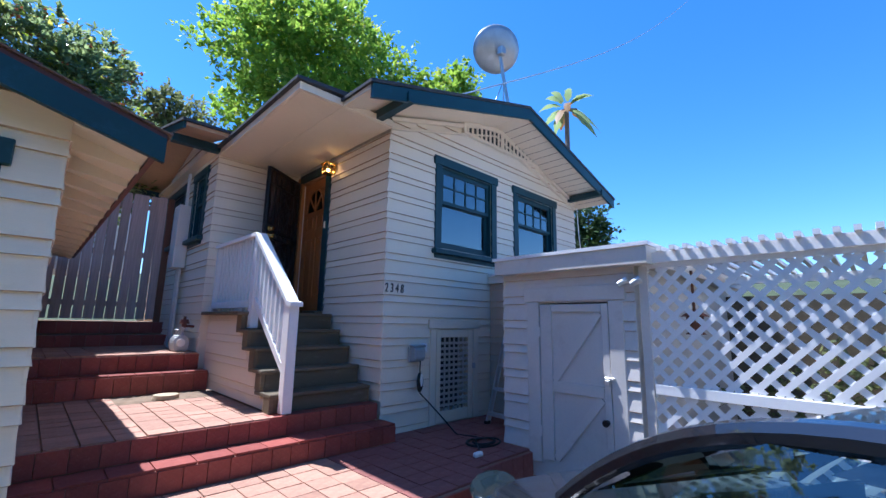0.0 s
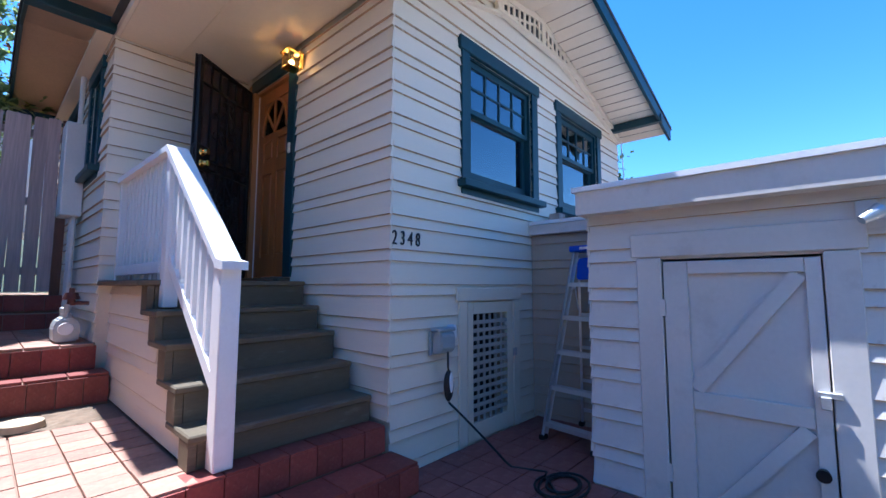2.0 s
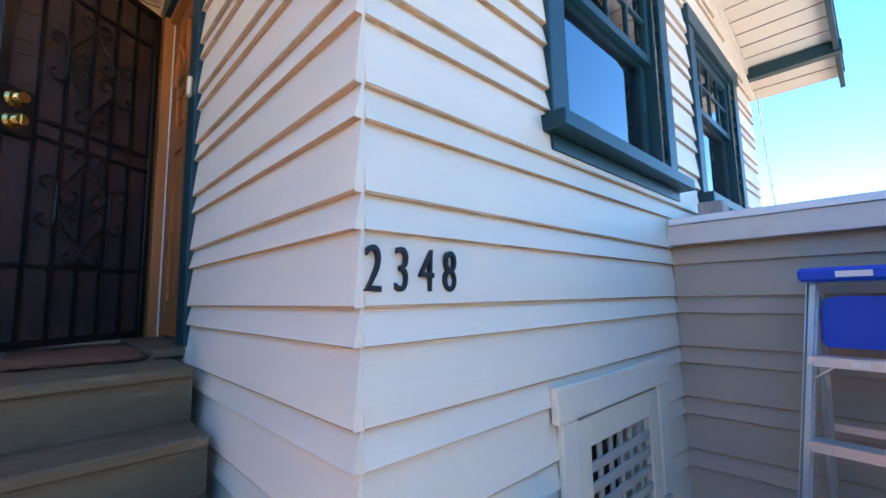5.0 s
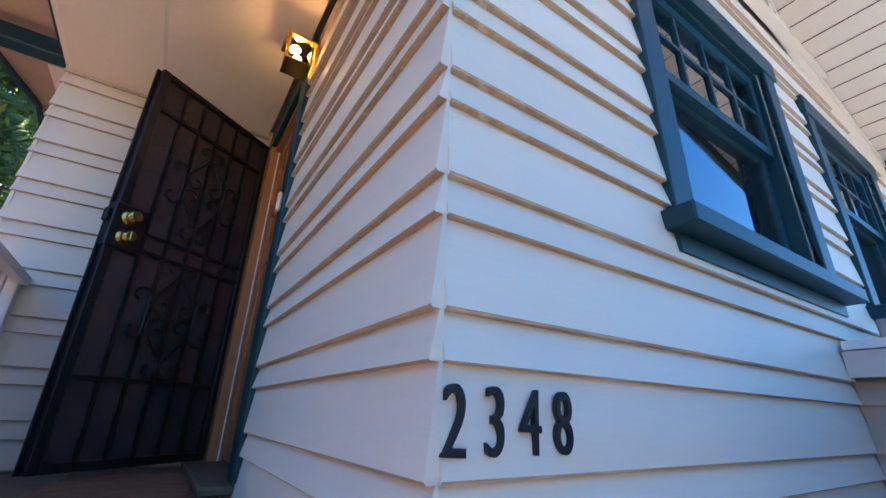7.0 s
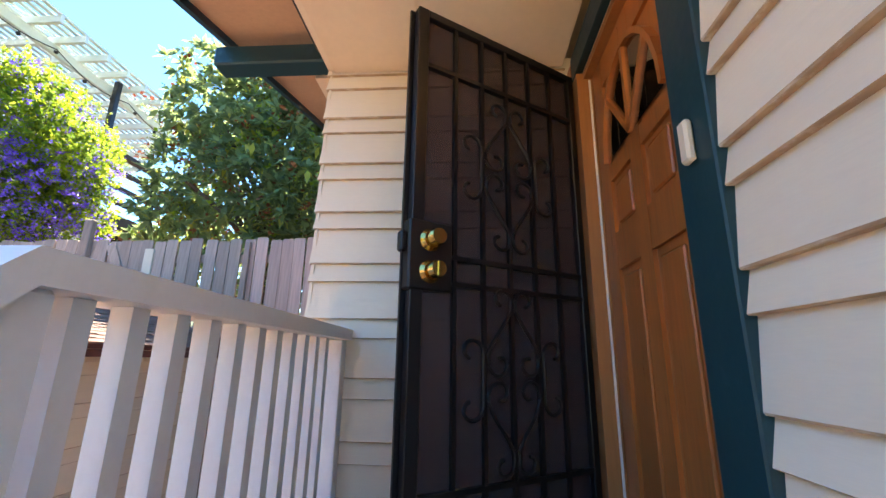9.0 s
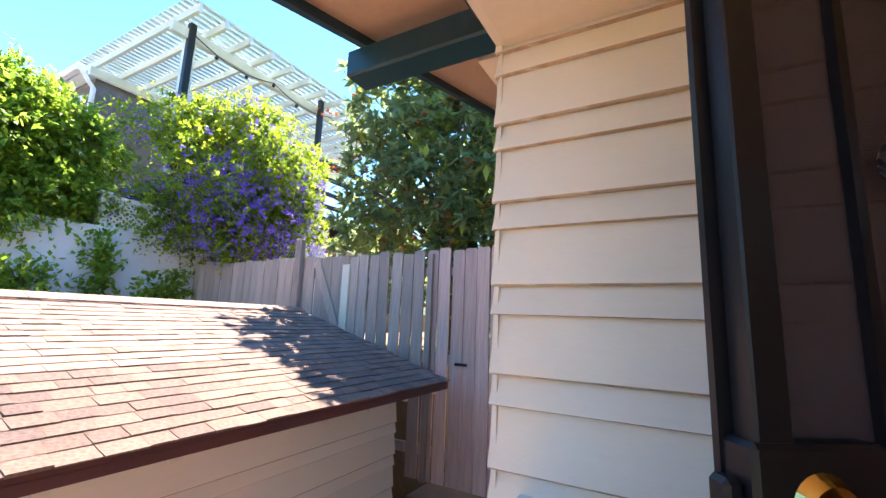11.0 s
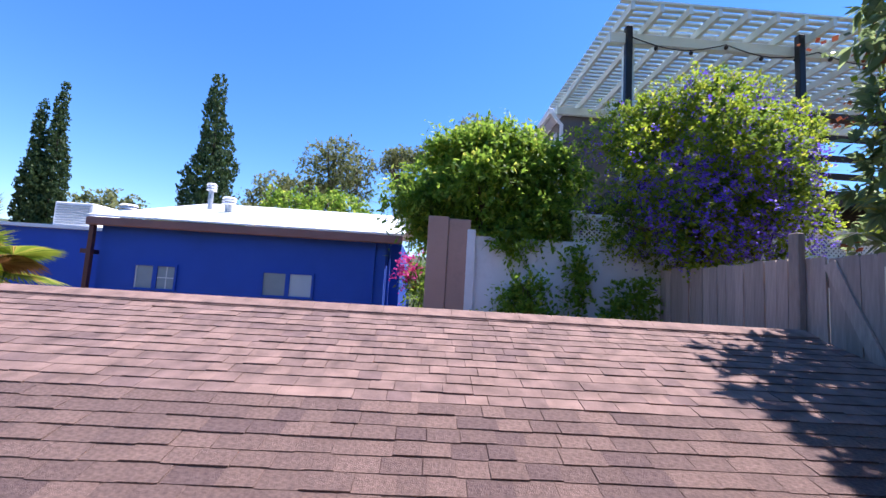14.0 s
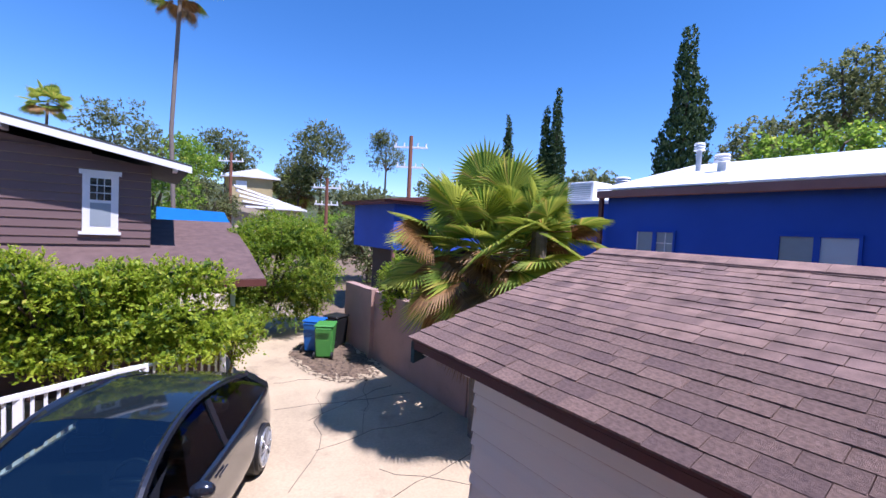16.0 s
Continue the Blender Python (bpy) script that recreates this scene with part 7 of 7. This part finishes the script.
def cypress(at, h, r, seed):
    t = thing("cypress", "tall dark narrow Italian cypress", "tree", "cypress trees")
    lobes = []
    n = 16
    rng = random.Random(seed)
    for i in range(n):
        k = i / (n - 1)
        rr = r * (0.45 + 0.55 * math.sin(math.pi * min(0.93, k * 0.75 + 0.2))) * (1 - 0.55 * max(0, k - 0.6) / 0.4)
        lobes.append((at[0] + rng.uniform(-0.12, 0.12) * r, at[1] + rng.uniform(-0.12, 0.12) * r, at[2] + 0.6 + k * (h - 1.2), rr, rr, h / n * 1.1))
    bm = bmesh.new()
    bm_tube(bm, [(at[0], at[1], -0.4), (at[0], at[1], at[2] + h * 0.9)], 0.2, 8, 0.05)
    part("trunk", bm, M_BARK, t)
    leaf_cloud("crown", t, lobes, 30000, 0.10 + 0.003 * h, M_CYP, seed=seed, shell=0.6, flat=0.0, droop=-1.2, reach=0.9)


cypress((-20.15, -5.9, 0), 13.7, 1.3, 61)
cypress((-28.7, -21.4, 0), 16.2, 0.95, 62)
cypress((-28.2, -22.2, 0), 14.6, 0.9, 63)
cypress((-31.2, -30.5, 0), 16.0, 0.9, 64)

# far trees on the slopes
for i, (x, y, z, rx, rz, n, mt, cat) in enumerate((
        (-31.5, -5.0, 8.5, 3.6, 2.9, 6000, M_LEAFGR, "oak"), (-27.5, -1.2, 10.8, 2.6, 2.5, 5000, M_LEAFGR, "oak"), (-25.0, -1.5, 7.2, 3.2, 1.8, 5000, M_LEAF, "oak"),
        (-27.0, -6.8, 7.0, 2.0, 1.6, 3500, M_LEAFGR, "oak"), (-28.1, 3.4, 11.6, 1.9, 1.4, 4500, M_LEAFGR, "pine"), (-28.2, 6.0, 12.6, 1.7, 1.2, 4000, M_LEAFGR, "pine"), (-28.0, 8.8, 14.0, 2.2, 1.7, 4500, M_LEAFGR, "pine"), (-16.0, 6.5, 6.5, 2.2, 2.0, 4000, M_LEAFBR, "tree"),
        (4.5, -55, 11.5, 4.2, 4.2, 6000, M_LEAFGR, "tree"), (-1.6, -62, 9.5, 5.0, 4.2, 6000, M_LEAF, "tree"), (-7.5, -66, 12.5, 4.2, 3.6, 6000, M_LEAFGR, "tree"), (-2.6, -40, 4.6, 2.6, 2.2, 5000, M_LEAFGR, "tree"),
        (-18, -54, 12.0, 4.2, 4.8, 7000, M_LEAFGR, "eucalyptus"), (-15.5, -56, 9.0, 3.4, 3.4, 6000, M_LEAFGR, "tree"), (-25.5, -49, 13.5, 2.6, 2.8, 4500, M_LEAFGR, "eucalyptus"),
        (-20, -46, 5.0, 5.0, 3.2, 6000, M_LEAFGR, "tree"), (-15, -40, 2.0, 3.5, 2.2, 6000, M_LEAF, "tree"), (-33, -44, 6.0, 6, 4, 6000, M_LEAFGR, "tree"), (-40, -24, 6.0, 7, 4, 7000, M_LEAFGR, "tree"), (1.5, -33, 4.5, 3.2, 3.0, 5000, M_LEAF, "tree"),
        (-9.5, -19, 2.0, 2.6, 1.9, 5000, M_LEAFGR, "tree"), (18, -48, 8, 6, 5, 6000, M_LEAFGR, "tree"))):
    tree("far_tree", "leafy tree on the far slope", (x, y, 0), blob(x, y, z, rx, rx, rz, 26, 70 + i, 0.8), int(n * 1.7), 0.05 * rx + 0.04, mt, 0.18, 70 + i, cat="tree", reach=2.2)
bm = bmesh.new()
rng = random.Random(4)
for i in range(48):
    a0, a1 = 2 * math.pi * i / 48, 2 * math.pi * (i + 1) / 48
    for r0, r1, h0, h1 in ((75, 110, 0, 9), (110, 170, 9, 16)):
        q = [(r * math.cos(a), r * math.sin(a), h) for r, a, h in ((r0, a0, h0 - 0.5), (r0, a1, h0 - 0.5), (r1, a1, h1), (r1, a0, h1))]
        bm.faces.new([bm.verts.new(c) for c in q])
structure("backdrop_hill", bm, surface("far_hill", (0.06, 0.075, 0.03), 0.95, 0.5, 0.25, 3, 0.3), "low wooded hills in the distance", "hill")

# far buildings and poles
yh = thing("yellow_house", "small yellow house on the far slope", "house")
boxes("wall", M_YELLOWHOUSE, yh, (-11.8, -6.5, -58, -55, 0, 8.9))
bm = bmesh.new()
bm_prism(bm, [(-12.6, 8.7), (-6.0, 8.7), (-6.0, 8.9), (-9.6, 9.9), (-12.6, 8.9)], "y", -58.5, -54.4)
part("roof", bm, M_WHITE, yh)
boxes("window", M_WHITE, yh, (-8.6, -7.3, -54.99, -54.9, 7.2, 8.2))
sr = thing("stepped_roofs", "white-edged stepped roofs of a far building", "house")
for k in range(5):
    bm = bmesh.new()
    bm_prism(bm, [(-13.0 + k * 0.6 + 0, 4.4 + 0), (-5.4 - k * 0.15, 6.0 - k * 0.55 + 0.6), (-5.4 - k * 0.15, 6.2 - k * 0.55 + 0.6), (-13.0 + k * 0.6, 4.6)], "y", -44 + k * 0.8, -43.4 + k * 0.8)
    part("roof_edge", bm, M_WHITE, sr)
boxes("wall", M_GREYSIDE, sr, (-12.5, -5.6, -46, -44.1, 0, 5.0))
tarp = thing("blue_canopy", "blue tarp canopy over a parked van", "canopy")
bm = bmesh.new()
bm_prism(bm, [(-1.9, 2.9), (1.4, 2.95), (1.4, 3.6), (-1.6, 3.5)], "y", -23, -20.5)
part("tarp", bm, M_TARP, tarp)
boxes("van", M_WHITE, tarp, (-1.3, 1.2, -22.6, -20.8, 0, 2.7))
boxes("pole", M_STEEL, tarp, (-1.5, -1.45, -20.7, -20.65, 0, 3.3), (1.25, 1.3, -20.7, -20.65, 0, 3.4))


def power_pole(at, h, label):
    p = thing("utility_pole", label, "utility pole", "utility poles")
    bm = bmesh.new()
    bm_tube(bm, [(at[0], at[1], -0.4), (at[0], at[1], h)], 0.17, 10, 0.13)
    part("pole", bm, M_REDWOOD, p)
    for z, w in ((h - 0.8, 1.2), (h - 2.2, 1.0)):
        bm = bmesh.new()
        bm_bar(bm, (at[0] - w * 0.8, at[1] + w * 0.6, z), (at[0] + w * 0.8, at[1] - w * 0.6, z), 0.12, 0.12)
        for k in (-0.9, -0.4, 0.4, 0.9):
            bm_tube(bm, [(at[0] + k * w * 0.8, at[1] - k * w * 0.6, z), (at[0] + k * w * 0.8, at[1] - k * w * 0.6, z + 0.3)], 0.05, 6)
        part("crossarm", bm, M_WHITE, p)
    return p


power_pole((-13.5, -21.5), 9.7, "brown wooden utility pole with white crossarms")
power_pole((-4.6, -40), 9.5, "wooden utility pole far down the street")
power_pole((-10.5, -30), 7.0, "wooden utility pole far down the street")

# ---- pieces: cracks, tiles and shingles ----
def crack(pts, w=0.009):
    bm = bmesh.new()
    for a, b in zip(pts, pts[1:]):
        bm_bar(bm, (a[0], a[1], DZ + 0.001), (b[0], b[1], DZ + 0.001), w * random.uniform(0.4, 1.0), 0.006)
    ob = part("crack", bm, M_CRACK, drive)
    return ob


rng = random.Random(12)
for (x, y), (dx, dy), n in (((-0.3, 0.6), (-0.30, -0.10), 7), ((0.2, -0.4), (-0.12, -0.36), 9), ((-0.4, -1.2), (-0.33, 0.02), 8), ((-0.6, -2.2), (-0.28, -0.12), 7), ((-0.2, -2.9), (-0.3, 0.05), 8), ((-1.2, -1.3), (-0.1, -0.33), 7), ((-0.5, -4.2), (-0.25, 0.1), 6), ((-1.0, -0.3), (-0.22, 0.2), 6)):
    pts = [(x, y)]
    for k in range(n):
        x += dx + rng.uniform(-0.13, 0.13); y += dy + rng.uniform(-0.13, 0.13)
        if not (-3.1 < x < 4 and -9 < y < 2.4):
            break
        pts.append((x, y))
    if len(pts) > 1:
        crack(pts)
rng = random.Random(31)
bm = bmesh.new()
ring = [(-2.15 + (0.85 + rng.uniform(-0.16, 0.16)) * math.cos(t), -5.4 + (1.55 + rng.uniform(-0.28, 0.28)) * math.sin(t)) for t in [2 * math.pi * i / 44 for i in range(44)]]
bm_prism(bm, ring, "z", DZ - 0.03, DZ + 0.005)
part("soil_patch", bm, M_DIRT, drive)
vs, fs = [], []
for i in range(1500):
    q, r = rng.uniform(0, 2 * math.pi), math.sqrt(rng.random()) * 1.02
    c = Vector((-2.15 + 0.95 * r * math.cos(q), -5.2 + 1.75 * r * math.sin(q), DZ + 0.008 + rng.uniform(0, 0.012)))
    t, l = rng.uniform(0, 2 * math.pi), rng.uniform(0.02, 0.055)
    u, w = Vector((math.cos(t), math.sin(t), rng.uniform(-0.2, 0.2))) * l, Vector((-math.sin(t), math.cos(t), rng.uniform(-0.2, 0.2))) * l * 0.4
    vs += [tuple(c - u), tuple(c + w), tuple(c + u), tuple(c - w)]
    fs.append((4 * i, 4 * i + 1, 4 * i + 2, 4 * i + 3))
litter = tagged(new("leaf_litter", raw_mesh("leaf_litter", vs, fs, M_BARK)), "dry brown leaves scattered on the driveway", "leaves", kind="stuff")

bm = bmesh.new()
bm_box(bm, -0.5, 0.5, -0.5, 0.5, 0, 0.02, bevel=0.004)
me_t = mesh_of(bm, "tile", M_TILE)
bm = bmesh.new()
bm_box(bm, -0.5, 0.5, -0.5, 0.5, 0, 0.02, bevel=0.004)
me_r = mesh_of(bm, "tile", M_RISER)


def pave(parent, me, x0, x1, y0, y1, z, size=0.205, gap=0.008, skip=None):
    nx, ny = max(1, round((x1 - x0) / size)), max(1, round((y1 - y0) / size))
    w, h = (x1 - x0) / nx, (y1 - y0) / ny
    for i in range(nx):
        for j in range(ny):
            cx, cy = x0 + (i + 0.5) * w, y0 + (j + 0.5) * h
            if skip and skip(cx, cy):
                continue
            o = new("tile", me)
            o.matrix_basis = pose(cx, cy, z - 0.02 + random.uniform(-0.002, 0.002), random.uniform(-0.4, 0.4), random.uniform(-0.4, 0.4), 0) @ Matrix.Diagonal((w - gap, h - gap, 1, 1))
            o.parent = parent


def face_tiles(parent, me, x0, x1, y, z0, z1, size=0.165, gap=0.005):
    n = max(1, round((x1 - x0) / size))
    w = (x1 - x0) / n
    for i in range(n):
        o = new("riser_tile", me)
        o.matrix_basis = pose(x0 + (i + 0.5) * w, y, (z0 + z1) / 2, 90, 0, 0) @ Matrix.Diagonal((w - gap, z1 - z0 - 0.004, 1, 1))
        o.parent = parent


bm = bmesh.new()
bm_box(bm, -0.5, 0.5, -0.5, 0.5, 0, 0.02, bevel=0.002)
me_m = mesh_of(bm, "tile", M_MAROON)
pave(terrace, me_t, -0.08, 2.04, 2.47, 3.74, 0.30)
pave(terrace, me_m, 2.043, 2.86, 2.47, 3.74, 0.30, gap=0.007)
pave(terrace, me_m, 2.863, 3.69, 2.67, 3.0, 0.30, gap=0.007)
pave(terrace, me_m, 2.863, 4.75, 3.003, 4.0, 0.30, gap=0.007)
face_tiles(terrace, me_m, 2.865, 3.70, 2.66, 0.02, 0.28)
face_tiles(terrace, me_m, 2.865, 3.70, 2.66, DZ, 0.01)
face_tiles(terrace, me_r, -0.08, 2.86, 2.45, 0.02, 0.28)
face_tiles(terrace, me_r, -0.08, 2.86, 2.45, DZ, 0.01)
pave(tread2, me_r, -0.08, 2.84, 3.755, 4.02, 0.48, size=0.165 * 1.6)
face_tiles(tread2, me_r, -0.08, 2.84, 3.77, 0.30, 0.46)
pave(platform, me_t, -0.08, 1.675, 4.04, 6.12, 0.65, size=0.19, gap=0.010, skip=lambda x, y: x > 0.65 and y > 5.55)
face_tiles(platform, me_r, -0.08, 2.80, 4.05, 0.48, 0.64)
pave(platform, me_r, 1.62, 2.80, 4.03, 4.2, 0.65, size=0.17)
face_tiles(step3, me_r, -0.08, 1.675, 6.15, 0.65, 0.86)
pave(step3, me_r, -0.08, 1.675, 6.14, 6.40, 0.88, size=0.26)
face_tiles(upper, me_r, -0.08, 1.62, 6.42, 0.88, 1.07)
pave(upper, me_t, -0.08, 1.60, 6.41, 8.32, 1.09)
face_tiles(top_step, me_r, -0.08, 1.62, 8.35, 1.09, 1.26)
face_tiles(top_step, me_r, -0.08, 1.62, 8.65, 1.28, 1.46)
dp = thing("dirt_patch", "patch of dry dirt and rubble on the platform", "dirt")
bm = bmesh.new()
bmesh.ops.create_grid(bm, x_segments=20, y_segments=14, size=1, matrix=Matrix.Translation((1.10, 5.85, 0.642)) @ Matrix.Diagonal((0.46, 0.28, 1, 1)))
for v in bm.verts:
    v.co.z += random.uniform(-0.004, 0.012)
part("soil", bm, M_DIRT, dp)
lid = thing("drain_lid", "round weathered concrete drain lid on the platform", "drain cover")
bm = bmesh.new()
bmesh.ops.create_cone(bm, cap_ends=True, segments=28, radius1=0.13, radius2=0.12, depth=0.04, matrix=Matrix.Translation((1.15, 5.72, 0.672)))
part("lid", bm, M_CONC, lid)

# shingles, course by course, tabs of uneven width
bm = bmesh.new()
bm_prism(bm, [(0, -0.004), (0, 0.003), (1.03, 0.009), (1.03, -0.002)], "x", 0.0, 1.0)
me_s = mesh_of(bm, "shingle", M_SHINGLE)
slope_len = math.hypot(G_E - G_R, G_ZR - G_ZE)
tilt = math.degrees(math.atan2(G_ZR - G_ZE, G_E - G_R))
exposure_ = 0.092
courses = math.ceil(slope_len / exposure_)
ss = Vector(((G_E - G_R) / slope_len, 0, (G_ZE - G_ZR) / slope_len))
base_v = [v.co.copy() for v in me_s.vertices]
base_f = [tuple(p.vertices) for p in me_s.polygons]
rest_v, rest_f = [], []
for r in range(courses):
    d0 = slope_len - (r + 1) * exposure_ + 0.02
    y = G_Y0 - 0.02 - random.uniform(0.0, 0.15)
    while y < G_Y1 + 0.01:
        w = 0.138 + random.uniform(-0.04, 0.04)
        a, b = max(y, G_Y0 - 0.02), min(y + w, G_Y1 + 0.01)
        y += w
        if b - a < 0.03:
            continue
        p = Vector((G_R, 0, G_ZR)) + ss * max(d0, 0.0)
        m = pose(p.x, b, p.z + 0.003, 0, 0, 0) @ pose(0, 0, 0, 0, tilt, 0) @ pose(0, 0, 0, 0, 0, -90) @ Matrix.Diagonal((b - a - random.choice((0.0008, 0.002, 0.0035)), exposure_ + random.uniform(-0.003, 0.006), random.uniform(0.6, 1.25), 1))
        # the courses nearest the porch are single tabs, the upper ones one joined sheet of tabs
        if r < 8 and b < 8.3:
            o = new("shingle", me_s)
            o.matrix_basis = m
            o.parent = groof
        else:
            o_ = len(rest_v)
            rest_v += [tuple(m @ v) for v in base_v]
            rest_f += [tuple(i + o_ for i in q) for q in base_f]
rest = new("upper_shingles", raw_mesh("upper_shingles", rest_v, rest_f, M_SHINGLE_FAR))
rest.parent = groof
rest["kind"] = "stuff"
bm = bmesh.new()
for i in range(24):
    y = G_Y0 + i * 0.25
    bm_prism(bm, [(G_R - 0.13, G_ZR - 0.028), (G_R, G_ZR + 0.014), (G_R + 0.13, G_ZR - 0.028), (G_R + 0.13, G_ZR - 0.016), (G_R, G_ZR + 0.027), (G_R - 0.13, G_ZR - 0.016)], "y", y, min(y + 0.247, G_Y1))
part("ridge_caps", bm, M_SHINGLE, groof)
bm = bmesh.new()
bm_prism(bm, [(G_R, G_ZR - 0.003), (2 * G_R - G_E, G_ZE - 0.003), (2 * G_R - G_E, G_ZE + 0.012), (G_R, G_ZR + 0.008)], "y", G_Y0, G_Y1)
part("west_slope", bm, M_SHINGLE, groof)
